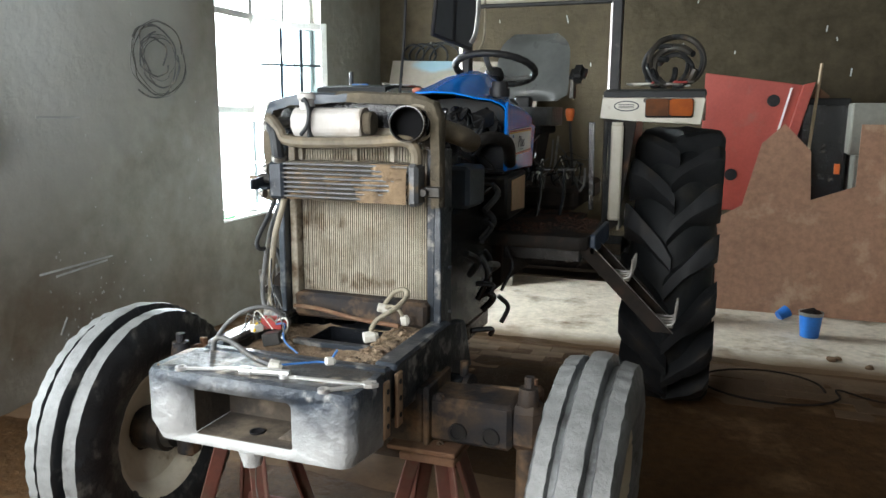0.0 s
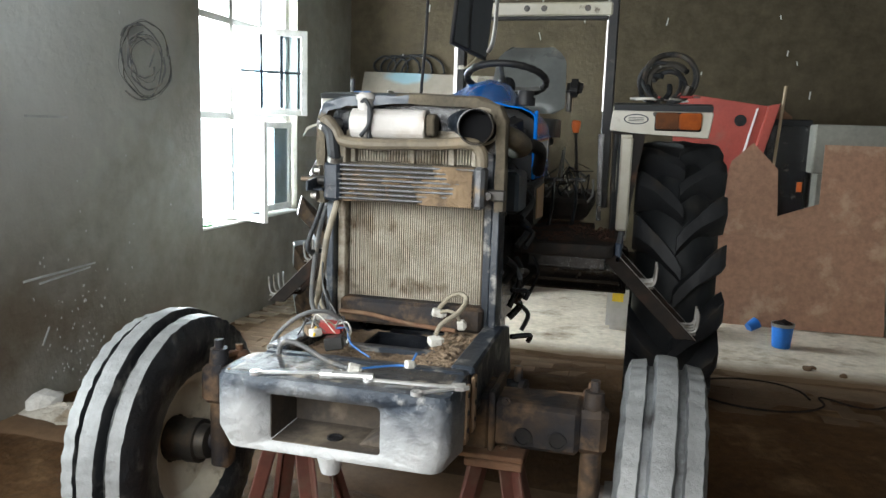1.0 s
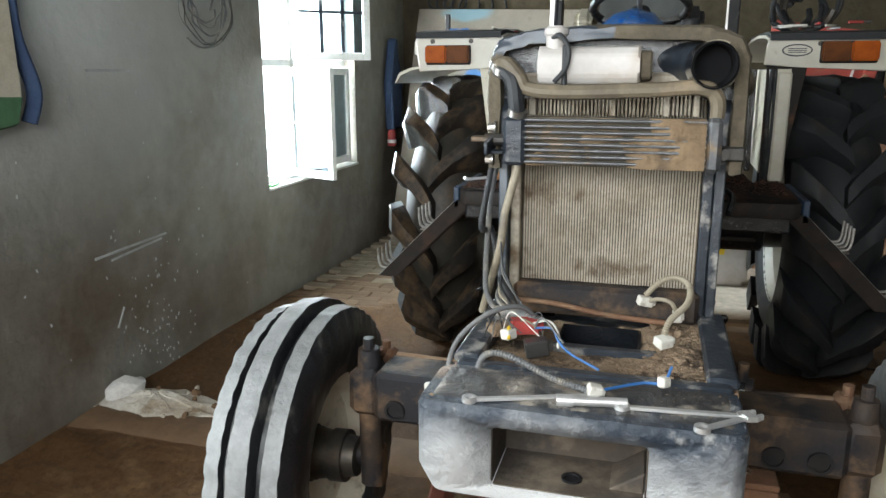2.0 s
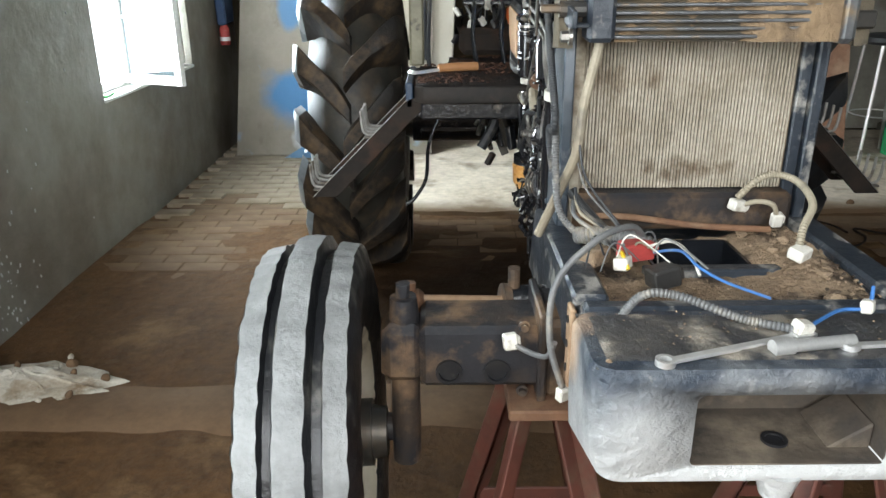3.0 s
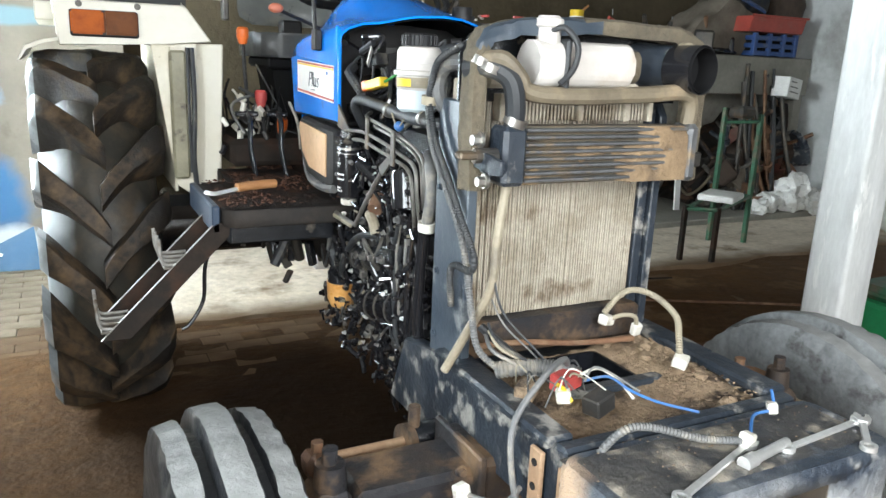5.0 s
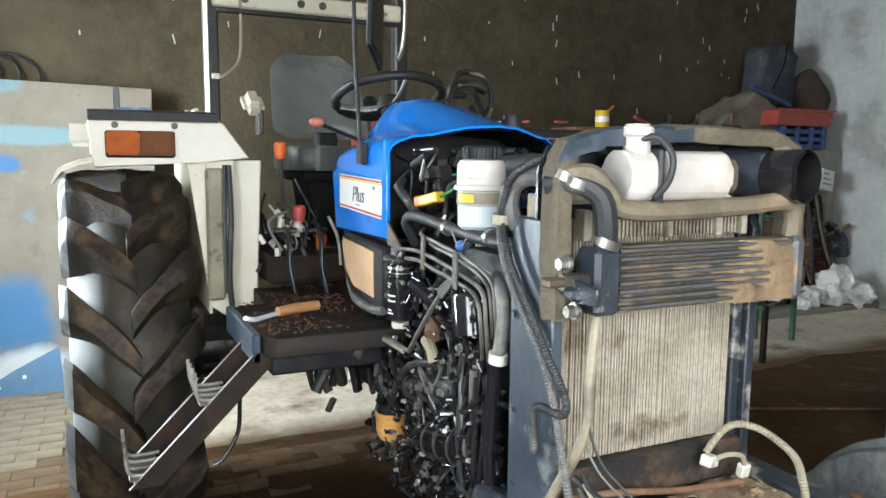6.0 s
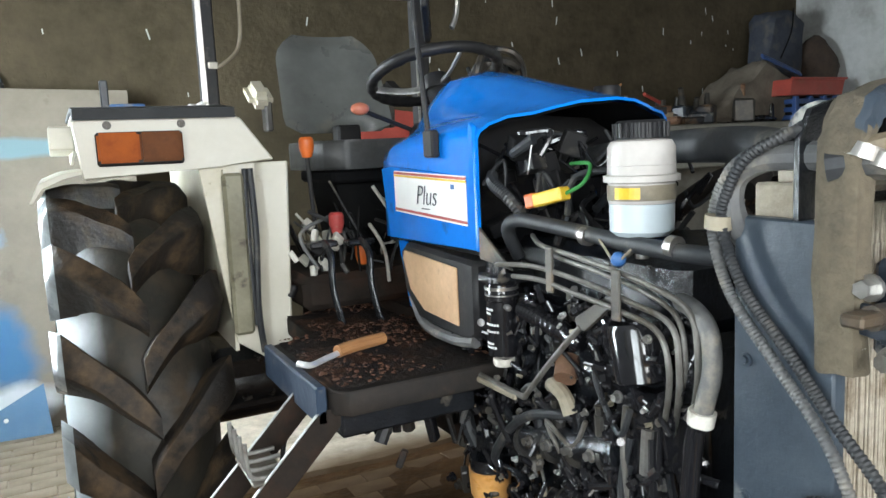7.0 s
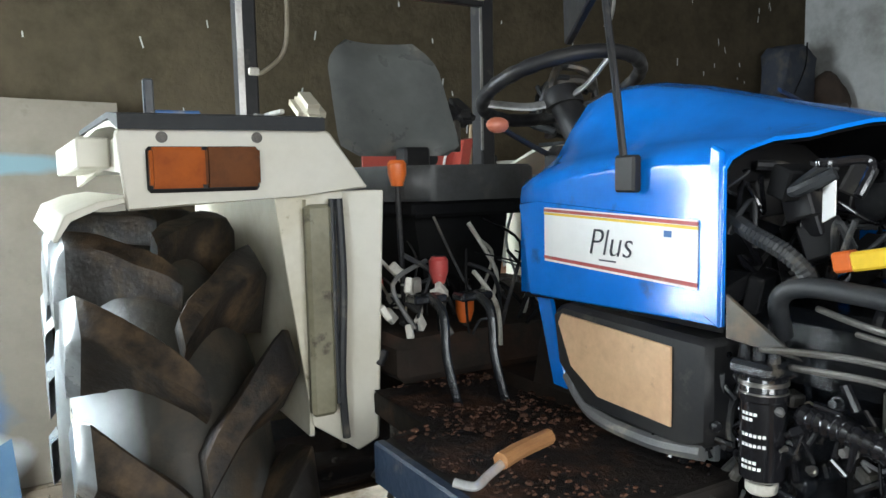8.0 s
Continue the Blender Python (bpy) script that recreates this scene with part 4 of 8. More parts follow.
def radiator():
    # core with upright fins
    bm = fresh()
    box(bm, (-0.212, 0.150, 0.905), (0.212, 0.20, 1.385))
    rad = part("radiator", bm, core_dark, tractor, "dusty tan radiator core behind the oil cooler")
    n = 62
    first = None
    for k in range(n):
        x = -0.210 + 0.42 * (k + 0.5) / n
        if first is None:
            first = part("fin", box(fresh(), (-0.0021, 0.1460, 0.905), (0.0021, 0.152, 1.385), 0.0008), core_mat, rad, "", pose(x, 0, 0))
        else:
            placed("fin", first.data, rad, "", pose(x, random.uniform(-0.0015, 0.0015), 0, 0, 0, 0))
    for s in (-1, 1):
        x = s * 0.226
        part("side_channel", box(fresh(), (x - 0.012, 0.115 if s < 0 else 0.140, 0.84), (x + 0.012, 0.215, 1.40), 0.003), core_mat if s < 0 else frame_blue, rad)
    part("bottom_tank", wobble(box(fresh(), (-0.225, 0.105, 0.825), (0.225, 0.21, 0.903), 0.01), 0.002, 9), axle_mat, rad, "mud-brown bottom tank")
    part("top_tank", box(fresh(), (-0.215, 0.115, 1.385), (0.215, 0.205, 1.42), 0.008), core_mat, rad)
    # side shields
    for s in (-1, 1):
        o = fresh()
        near = 0.085 if s < 0 else 0.128
        prism(o, [(near, 0.80), (near, 1.33), (near + 0.02, 1.36), (0.225, 1.36), (0.225, 0.80)], "x", s * 0.240, s * 0.262, 0.003)
        for z in (0.86, 1.0, 1.18):
            bolt(o, (s * 0.262, 0.205, z), (s, 0, 0), 0.006, 0.005)
        part("side_shield", wobble(o, 0.0015, 9), shield_blue if s < 0 else frame_blue, rad, "dusty blue-grey side shield")


def oil_cooler():
    bm = fresh()
    box(bm, (-0.188, 0.022, 1.212), (0.205, 0.06, 1.322))
    cooler = part("oil_cooler", bm, core_dark, tractor, "ribbed alloy oil cooler smeared with mud")
    for k in range(8):
        z = 1.218 + 0.0135 * k
        part("cooler_bar", prism(fresh(), round_poly(0.004, z, 0.05, z + 0.0065, 0.003, 2), "x", -0.188, 0.207), cooler_mat, cooler)
    part("end_tank", box(fresh(), (0.205, 0.0, 1.207), (0.238, 0.065, 1.326), 0.010), cooler_mat, cooler)
    part("end_tank", box(fresh(), (-0.238, 0.0, 1.212), (-0.188, 0.062, 1.322), 0.008), frame_blue, cooler)
    o = fresh()
    rod(o, (-0.238, 0.03, 1.268), (-0.285, 0.03, 1.268), 0.014, seg=10)
    box(o, (-0.318, 0.018, 1.262), (-0.275, 0.044, 1.276), 0.003)
    part("inlet_stub", o, dark_steel, cooler)
    o = fresh()
    prism(o, [(0.095, 1.250), (0.095, 1.284), (-0.005, 1.272), (-0.045, 1.268), (-0.045, 1.240), (-0.005, 1.238)], "x", -0.272, -0.264, 0.002)
    box(o, (-0.272, -0.008, 1.238), (-0.236, 0.03, 1.246), 0.002)
    part("bracket", o, frame_blue, cooler, "blue-grey flat bracket")
    for y, z in ((0.045, 1.295), (0.065, 1.228), (0.02, 1.222)):
        o = fresh()
        bolt(o, (-0.262, y, z), (-1, 0, 0), 0.010, 0.014)
        part("bracket_bolt", o, steel, cooler)
    o = fresh()
    box(o, (0.24, 0.04, 1.23), (0.29, 0.07, 1.262), 0.004)
    rod(o, (0.245, 0.03, 1.246), (0.245, 0.02, 1.246), 0.012, seg=6)
    part("bracket", o, dark_steel, cooler)
    # mud caked between and over the bars, thickest on one end and along the foot
    o = fresh()
    nx, nz = 72, 26
    rows = []
    for j in range(nz + 1):
        row = []
        for i in range(nx + 1):
            u, v = i / nx, j / nz
            x, z = -0.186 + 0.390 * u, 1.212 + 0.110 * v
            k = 0.9 * noise.noise(Vector((x * 11, z * 16, 3))) + 0.45 * noise.noise(Vector((x * 30, z * 34, 5)))
            k += 1.1 * max(0.0, (u - 0.52) / 0.25) if u < 0.77 else 1.1
            k += 0.35 - 0.75 * v - 0.62
            row.append(o.verts.new((x, 0.0035 + 0.020 * max(0.0, min(1.0, 0.6 - 1.6 * k)) - 0.004 * max(0.0, min(1.0, k)) + 0.0015 * noise.noise(Vector((x * 90, z * 90, 1))), z)))
        rows.append(row)
    for j in range(nz):
        for i in range(nx):
            o.faces.new((rows[j][i], rows[j][i + 1], rows[j + 1][i + 1], rows[j + 1][i]))
    tagged(part("mud_cake", o, cooler_mud, cooler, "dried tan mud caked over the cooler bars"), kind="stuff")
    # upper narrow condenser strip showing above the cooler
    base = part("fin", box(fresh(), (-0.0022, 0.11, 1.325), (0.0022, 0.128, 1.372)), core_mat, cooler, "", pose(-0.17, 0, 0))
    for k in range(1, 40):
        placed("fin", base.data, cooler, "", pose(-0.17 + 0.34 * k / 39, 0, 0))
    for x in (-0.185, 0.0, 0.12, 0.185):
        part("fin_divider", box(fresh(), (x - 0.007, 0.10, 1.322), (x + 0.007, 0.13, 1.376), 0.002), core_mat, cooler)


def bulkhead():
    # sheet with a foam seal round its arch
    outer = [(-0.285, 1.20), (-0.285, 1.455), (-0.262, 1.495), (-0.20, 1.513), (0.0, 1.525), (0.20, 1.517), (0.265, 1.497), (0.288, 1.455), (0.288, 1.20)]
    bm = fresh()
    prism(bm, [(-0.27, 1.36), (-0.27, 1.45), (-0.25, 1.485), (-0.19, 1.50), (0.0, 1.51), (0.19, 1.50), (0.25, 1.485), (0.272, 1.45), (0.272, 1.36)], "y", 0.128, 0.135)
    sheet = part("bulkhead", bm, engine_black, tractor, "dark sheet bulkhead")
    bm = fresh()
    inner = [(-0.260, 1.20), (-0.260, 1.445), (-0.244, 1.474), (-0.19, 1.488), (0.0, 1.500), (0.19, 1.492), (0.245, 1.474), (0.262, 1.445), (0.262, 1.20)]
    o = fresh()
    loops = []
    for y in (0.050, 0.100):
        loops.append(([o.verts.new((x, y, z)) for x, z in outer], [o.verts.new((x, y, z)) for x, z in inner]))
    (fo, fi), (bo, bi) = loops
    for k in range(len(outer) - 1):
        o.faces.new((fo[k], fo[k + 1], fi[k + 1], fi[k])), o.faces.new((bo[k], bo[k + 1], bi[k + 1], bi[k]))
        o.faces.new((fo[k], fo[k + 1], bo[k + 1], bo[k])), o.faces.new((fi[k], fi[k + 1], bi[k + 1], bi[k]))
    for k in (0, -1):
        o.faces.new((fo[k], fi[k], bi[k], bo[k]))
    bmesh.ops.recalc_face_normals(o, faces=o.faces[:])
    bmesh.ops.subdivide_edges(o, edges=o.edges[:], cuts=4, use_grid_fill=True)
    for v in o.verts:
        # rounded section
        if abs(v.co.y - 0.075) > 0.022:
            v.co.x *= 0.985
            v.co.z = 1.2 + (v.co.z - 1.2) * 0.985
    merge(bm, o)
    seal = wobble(wobble(bm, 0.006, 24), 0.003, 70)
    for f in seal.faces:
        c = f.calc_center_median()
        f.material_index = 1 if c.z > 1.46 and c.x < -0.02 + 0.03 * noise.noise(Vector((0, c.y * 30, c.z * 30))) and c.y < 0.062 else 0
    part("foam_seal", seal, [foam, shield_blue], sheet, "crumbling tan foam seal, half of it gone")


def coolant_tank():
    bm = fresh()
    prism(bm, round_poly(0.015, 1.392, 0.095, 1.478, 0.030, 5), "x", -0.165, 0.058, 0.010)
    tank = part("expansion_tank", bm, tank_white, tractor, "milky white plastic coolant tank")
    bm = fresh()
    prism(bm, round_poly(0.025, 1.402, 0.085, 1.468, 0.022, 4), "x", 0.058, 0.084, 0.005)
    part("tank_end", bm, foam, tank)
    bm = fresh()
    rod(bm, (-0.128, 0.050, 1.468), (-0.128, 0.050, 1.500), 0.023, seg=20)
    lathe(bm, [(0.0, 0.022), (0.019, 0.022), (0.022, 0.018), (0.027, 0.016), (0.028, 0.004), (0.024, 0.0), (0.0, 0.0)], 24, pose(-0.128, 0.05, 1.500))
    part("cap", bm, tank_white, tank)
    bm = fresh()
    tube(bm, [(-0.135, 0.035, 1.495), (-0.115, 0.015, 1.50), (-0.095, 0.0, 1.47), (-0.10, 0.0, 1.43), (-0.125, 0.005, 1.40)], 0.006)
    part("overflow_hose", bm, hose_black, tank)
    part("strap", box(fresh(), (-0.110, 0.010, 1.388), (-0.098, 0.100, 1.481), 0.004), hose_black, tank)


def intake():
    # air filter lying across behind the tank, its mouth turned forward
    bm = fresh()
    tube(bm, [(-0.16, 0.185, 1.45), (0.0, 0.185, 1.45), (0.10, 0.175, 1.448), (0.165, 0.135, 1.44), (0.195, 0.07, 1.436), (0.203, 0.035, 1.435)], 0.047, 24)
    body = part("air_intake", bm, frame_blue, tractor, "dark blue-grey air intake with an open mouth")
    bm = fresh()
    lathe(bm, [(0.0462, -0.035), (0.0485, -0.035), (0.0495, 0.03), (0.0470, 0.03)], 32, pose(0.205, 0.02, 1.435, 90, 0, 10), closed=True)
    part("mouth", bm, gloss_black, body, "black intake mouth with a bare rim")
    # flat black cup puts the hollow's shade into colour
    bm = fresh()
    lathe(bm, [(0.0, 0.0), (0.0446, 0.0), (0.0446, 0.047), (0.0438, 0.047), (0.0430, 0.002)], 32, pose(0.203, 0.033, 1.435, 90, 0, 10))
    part("mouth_hollow", bm, flat_black, body)
    o = fresh()
    lathe(o, [(0.046, 0.0), (0.053, 0.0), (0.053, 0.012), (0.046, 0.012)], 32, pose(0.214, 0.055, 1.436, 90, 0, 15), closed=True)
    part("mouth_band", o, hose_pale, body)
    bm = fresh()
    tube(bm, [(0.245, 0.16, 1.42), (0.285, 0.22, 1.40), (0.29, 0.32, 1.38), (0.25, 0.42, 1.37)], 0.031, 16)
    part("duct", bm, hose_mud, body, "muddy intake duct")


def front_hoses():
    def hose(name, pts, r, material, label="", rib=0.0, pitch=0.0, seg=10):
        return part(name, tube(fresh(), pts, r, seg, 8, 0, rib, pitch), material, tractor, label)
    # top hose run along the core's head, both ends turned down
    hose("radiator_hose", [(-0.262, 0.06, 1.435), (-0.235, 0.03, 1.44), (-0.205, 0.02, 1.41), (-0.185, 0.02, 1.385), (-0.10, 0.015, 1.378), (0.08, 0.015, 1.383), (0.19, 0.02, 1.388), (0.222, 0.025, 1.365), (0.225, 0.03, 1.325)],
         0.0165, hose_mud, "mud-brown rubber coolant hose")
    hose("radiator_hose", [(-0.275, 0.09, 1.42), (-0.25, 0.045, 1.425), (-0.222, 0.02, 1.405), (-0.212, 0.015, 1.36), (-0.21, 0.02, 1.32)], 0.019, hose_black)
    for c, r in (((-0.262, 0.06, 1.435), 0.022), ((-0.25, 0.045, 1.424), 0.024), ((-0.21, 0.02, 1.33), 0.023)):
        part("hose_clamp", rod(fresh(), (c[0], c[1], c[2] - 0.006), (c[0] + 0.004, c[1] - 0.004, c[2] + 0.008), r), steel, tractor)
    hose("radiator_hose", [(-0.20, 0.23, 1.30), (-0.262, 0.224, 1.355), (-0.266, 0.222, 1.405), (-0.258, 0.185, 1.430), (-0.245, 0.12, 1.432), (-0.24, 0.04, 1.43)], 0.017, hose_grey, "dusty grey bent hose")
    # pale hose from the cooler down to the frame rail
    hose("drain_hose", [(-0.205, 0.038, 1.235), (-0.21, 0.036, 1.196), (-0.232, 0.02, 1.10), (-0.242, 0.014, 1.014), (-0.27, 0.045, 0.92), (-0.299, 0.08, 0.828)], 0.0095, hose_pale, "muddy pale hose hanging from the oil cooler")
    # corrugated wiring conduits down the side shield
    hose("conduit", [(-0.20, 0.16, 1.475), (-0.262, 0.137, 1.462), (-0.285, 0.185, 1.434), (-0.285, 0.214, 1.394), (-0.284, 0.224, 1.35), (-0.285, 0.190, 1.276), (-0.286, 0.123, 1.208), (-0.286, 0.07, 1.148), (-0.286, 0.02, 1.099), (-0.287, 0.004, 1.072), (-0.286, 0.02, 1.052), (-0.283, 0.087, 1.045), (-0.280, 0.111, 1.019), (-0.27, 0.12, 0.95)], 0.0062, hose_black, "corrugated black wiring conduit", 0.0014, 0.0055)
    hose("conduit", [(-0.20, 0.20, 1.46), (-0.258, 0.175, 1.448), (-0.278, 0.212, 1.42), (-0.276, 0.240, 1.38), (-0.277, 0.244, 1.335), (-0.279, 0.215, 1.265), (-0.281, 0.150, 1.195), (-0.281, 0.085, 1.125), (-0.279, 0.05, 1.06), (-0.278, 0.02, 0.97), (-0.27, 0.0, 0.90), (-0.235, -0.03, 0.862)], 0.0062, hose_grey, "", 0.0014, 0.0055)
    part("hose_clamp", rod(fresh(), (-0.281, 0.233, 1.345), (-0.281, 0.231, 1.362), 0.017), hose_pale, tractor)
    hose("conduit", [(-0.24, -0.02, 0.86), (-0.19, -0.06, 0.875), (-0.15, -0.10, 0.88), (-0.12, -0.12, 0.87)], 0.015, hose_grey, "", 0.003, 0.009)
    hose("wire_loom", [(-0.245, 0.04, 0.93), (-0.20, -0.02, 0.885), (-0.17, -0.11, 0.865), (-0.16, -0.14, 0.86)], 0.009, hose_black)
    hose("wire_loom", [(-0.13, -0.10, 0.875), (-0.164, -0.131, 0.915), (-0.23, -0.165, 0.905), (-0.30, -0.185, 0.836), (-0.312, -0.215, 0.74), (-0.29, -0.237, 0.66)], 0.006, hose_grey, "grey wire bundle drooping over the cheek")
    hose("wire_loom", [(-0.305, -0.225, 0.74), (-0.315, -0.20, 0.70), (-0.345, -0.16, 0.69), (-0.372, -0.142, 0.70)], 0.005, hose_grey)
    hose("conduit", [(-0.245, -0.29, 0.77), (-0.227, -0.307, 0.812), (-0.20, -0.335, 0.875), (-0.15, -0.345, 0.882), (-0.06, -0.375, 0.858), (0.009, -0.395, 0.850)], 0.0058, hose_grey, "corrugated grey conduit lying on the weight", 0.0016, 0.006)
    hose("wire", [(-0.13, -0.15, 0.875), (-0.09, -0.17, 0.885), (-0.07, -0.21, 0.872), (-0.04, -0.25, 0.862), (0.02, -0.29, 0.85)], 0.0026, blue_wire, "blue wire", seg=6)
    hose("wire", [(-0.14, -0.14, 0.88), (-0.10, -0.15, 0.895), (-0.075, -0.18, 0.88), (-0.07, -0.22, 0.86)], 0.0028, white_plastic, "white wire", seg=6)
    hose("wire", [(-0.18, -0.13, 0.87), (-0.185, -0.16, 0.875), (-0.18, -0.185, 0.858)], 0.004, yellow, "yellow wire", seg=6)
    hose("wire", [(0.03, -0.395, 0.853), (0.10, -0.34, 0.852), (0.14, -0.345, 0.86), (0.155, -0.325, 0.885)], 0.003, blue_wire, "", seg=6)
    hose("wire", [(-0.012, -0.44, 0.655), (-0.008, -0.455, 0.56), (0.0, -0.45, 0.47), (-0.01, -0.44, 0.38)], 0.0018, pipe_steel, "thin wire hanging under the weight", seg=5)
    hose("lead", [(0.10, 0.085, 0.90), (0.135, 0.08, 0.94), (0.17, 0.070, 0.952), (0.195, 0.03, 0.945), (0.19, -0.04, 0.925), (0.155, -0.09, 0.90), (0.143, -0.109, 0.872)], 0.0062, hose_pale, "", 0.0014, 0.006)
    hose("lead", [(0.10, 0.075, 0.885), (0.13, 0.06, 0.90), (0.16, 0.05, 0.895), (0.175, 0.06, 0.86)], 0.005, hose_pale)
    hose("harness_strand", [(-0.22, 0.10, 0.86), (-0.12, 0.075, 0.865), (0.02, 0.06, 0.85), (0.16, 0.05, 0.845)], 0.0065, rust)

    rnd = random.Random(60)
    for k in range(10):
        p = Vector((rnd.uniform(-0.21, -0.12), rnd.uniform(-0.17, -0.08), rnd.uniform(0.855, 0.885)))
        q = p + Vector((rnd.uniform(-0.07, 0.10), rnd.uniform(-0.09, 0.06), rnd.uniform(-0.03, 0.01)))
        mid = p.lerp(q, 0.5) + Vector((rnd.uniform(-0.03, 0.03), rnd.uniform(-0.03, 0.03), rnd.uniform(0.01, 0.05)))
        hose("wire", [p, mid, q], rnd.uniform(0.0012, 0.0024), rnd.choice([white_plastic, hose_pale, hose_black, hose_grey, hose_grey, hose_pale, yellow, blue_wire]), seg=5)
    for k in range(6):
        p = Vector((-0.24, rnd.uniform(0.0, 0.06), rnd.uniform(0.90, 1.05)))
        q = Vector((rnd.uniform(-0.20, -0.15), rnd.uniform(-0.12, -0.06), 0.865))
        hose("wire_loom", [p, p.lerp(q, 0.4) + Vector((-0.02, rnd.uniform(-0.02, 0.02), 0.0)), p.lerp(q, 0.8), q], rnd.uniform(0.002, 0.005), rnd.choice([hose_grey, hose_black, hose_pale]), seg=6)

    def plug(c, size, material, rz=0, label=""):
        a = pose(*c, random.uniform(-15, 15), random.uniform(-15, 15), rz)
        o = fresh()
        box(o, [-v / 2 for v in size], [v / 2 for v in size], 0.003, a)
        box(o, (size[0] * 0.3, -size[1] * 0.3, -size[2] * 0.3), (size[0] * 0.7, size[1] * 0.3, size[2] * 0.3), 0.002, a)
        part("connector", o, material, tractor, label)
    plug((-0.155, -0.13, 0.872), (0.06, 0.035, 0.032), red_plastic, 20, "red plastic connector block")
    plug((-0.185, -0.165, 0.862), (0.03, 0.026, 0.022), white_plastic, 60, "white connector")
    plug((-0.372, -0.142, 0.70), (0.026, 0.02, 0.03), white_plastic, 10)
    plug((-0.288, -0.237, 0.648), (0.024, 0.018, 0.026), white_plastic, 30)
    plug((0.10, 0.075, 0.888), (0.036, 0.024, 0.022), white_plastic, 20)
    plug((0.175, 0.06, 0.862), (0.022, 0.018, 0.03), white_plastic, 0)
    plug((0.143, -0.115, 0.858), (0.035, 0.03, 0.022), white_plastic, 35)
    plug((0.02, -0.397, 0.853), (0.028, 0.022, 0.020), white_plastic, 20)
    plug((0.142, -0.342, 0.860), (0.022, 0.018, 0.020), white_plastic, 50)
    plug((-0.22, -0.10, 0.85), (0.05, 0.035, 0.03), soil, 40)
    plug((-0.12, -0.185, 0.845), (0.05, 0.04, 0.035), dark_steel, 15, "black relay")


for s in (-1, 1):
    rear_wheel(s)
front_wheel(-1, 1.3)
front_wheel(1, -1)
front_axle()
front_frame()
front_weight()
radiator()
oil_cooler()
bulkhead()
coolant_tank()
intake()
front_hoses()

# ---- tractor: driver's place, fenders, engine ----


def fender(side):
    s = side

    def xs(a, b):
        return (min(s * a, s * b), max(s * a, s * b))
    bm = fresh()
    # front face, tapering towards the inner edge
    top, low = (1.578, 0.026) if s < 0 else (1.552, 0.026)
    inner = [(0.578, top), (0.548, top - 0.014), (0.466, 1.425 + low)] if s < 0 else [(0.525, top), (0.508, top - 0.02), (0.500, 1.42 + low)]
    prism(bm, [(s * 0.940, 1.395 + low), (s * 0.955, top - 0.018), (s * 0.94, top)] + [(s * x, z) for x, z in inner] + [(s * 0.62, 1.412 + low)], "y", 1.600, 1.612, 0.004)
    drop = top - 1.578
    body = part("fender", bm, cream, tractor, "cream white rear fender")
    bm = fresh()
    prof = [(1.605, 1.575), (1.70, 1.59), (1.95, 1.60), (2.30, 1.585), (2.55, 1.50), (2.55, 1.492), (2.30, 1.573), (1.95, 1.588), (1.70, 1.578), (1.605, 1.563)]
    prism(bm, [(y, z + drop) for y, z in prof], "x", *xs(0.560 if s < 0 else 0.51, 0.945))
    part("top_plate", bm, cream, body)
    bm = fresh()
    prism(bm, [(1.62, 1.56 + drop), (2.5, 1.5 + drop), (2.5, 1.46 + drop), (1.95, 1.50 + drop), (1.62, 1.49 + drop)], "x", *xs(0.935, 0.945))
    part("side_plate", bm, cream, body)
    bm = fresh()
    prism(bm, [(1.585, 1.592 + drop), (1.72, 1.606 + drop), (2.28, 1.603 + drop), (2.28, 1.592 + drop), (1.72, 1.594 + drop), (1.585, 1.566 + drop)], "x", *xs(0.565 if s < 0 else 0.515, 0.95))
    part("edge_trim", bm, rubber, body, "black rubber trim on the top")
    # inner skirt with wiring ducts
    bm = fresh()
    prism(bm, [(1.60, 1.43), (2.60, 1.43), (2.60, 0.95), (1.63, 0.93)], "x", *xs(0.595, 0.605))
    skirt = part("skirt", bm, cream_dirty, body, "scratched cream inner skirt")
    bm = fresh()
    if s < 0:
        prism(bm, [(-0.118, 1.445), (0.0, 1.445), (-0.024, 0.90), (-0.070, 0.872), (-0.112, 0.90)], "y", 0.0, 0.010, 0.003, m=pose(-0.43, 1.606, 0, 0, 0, -30))
        part("inner_panel", bm, cream, skirt, "cream white inner panel")
    else:
        prism(bm, [(0.478, 1.43), (0.448, 1.43), (0.462, 1.02), (0.485, 1.02)], "y", 1.612, 1.622, 0.003)
        part("inner_panel", bm, engine_black, skirt, "dark inner edge")
        part("pale_panel", prism(fresh(), [(0.60, 1.43), (0.525, 1.43), (0.545, 1.14), (0.59, 1.16)], "y", 1.608, 1.618, 0.003), cream_dirty, skirt)
    bm = fresh()
    prism(bm, [(s * 0.665, 1.445), (s * 0.515, 1.445), (s * 0.525, 0.90), (s * 0.60, 0.955)], "y", 1.622, 1.628, 0.002)
    part("skirt_front", bm, cream_dirty if s < 0 else board_steel, skirt)
    part("skirt_rib", box(fresh(), (xs(0.555, 0.610)[0], 1.588, 0.98), (xs(0.555, 0.610)[1], 1.617, 1.42), 0.008), olive_duct if s < 0 else cream_dirty, skirt)
    bm = fresh()
    tube(bm, [(s * 0.535, 1.600, 1.43), (s * 0.532, 1.596, 1.25), (s * 0.54, 1.60, 1.05), (s * 0.53, 1.61, 0.92)], 0.009)
    tube(bm, [(s * 0.548, 1.606, 1.43), (s * 0.552, 1.600, 1.20), (s * 0.547, 1.604, 1.0)], 0.007)
    part("wiring", bm, hose_black, skirt)
    # indicator lamp
    bm = fresh()
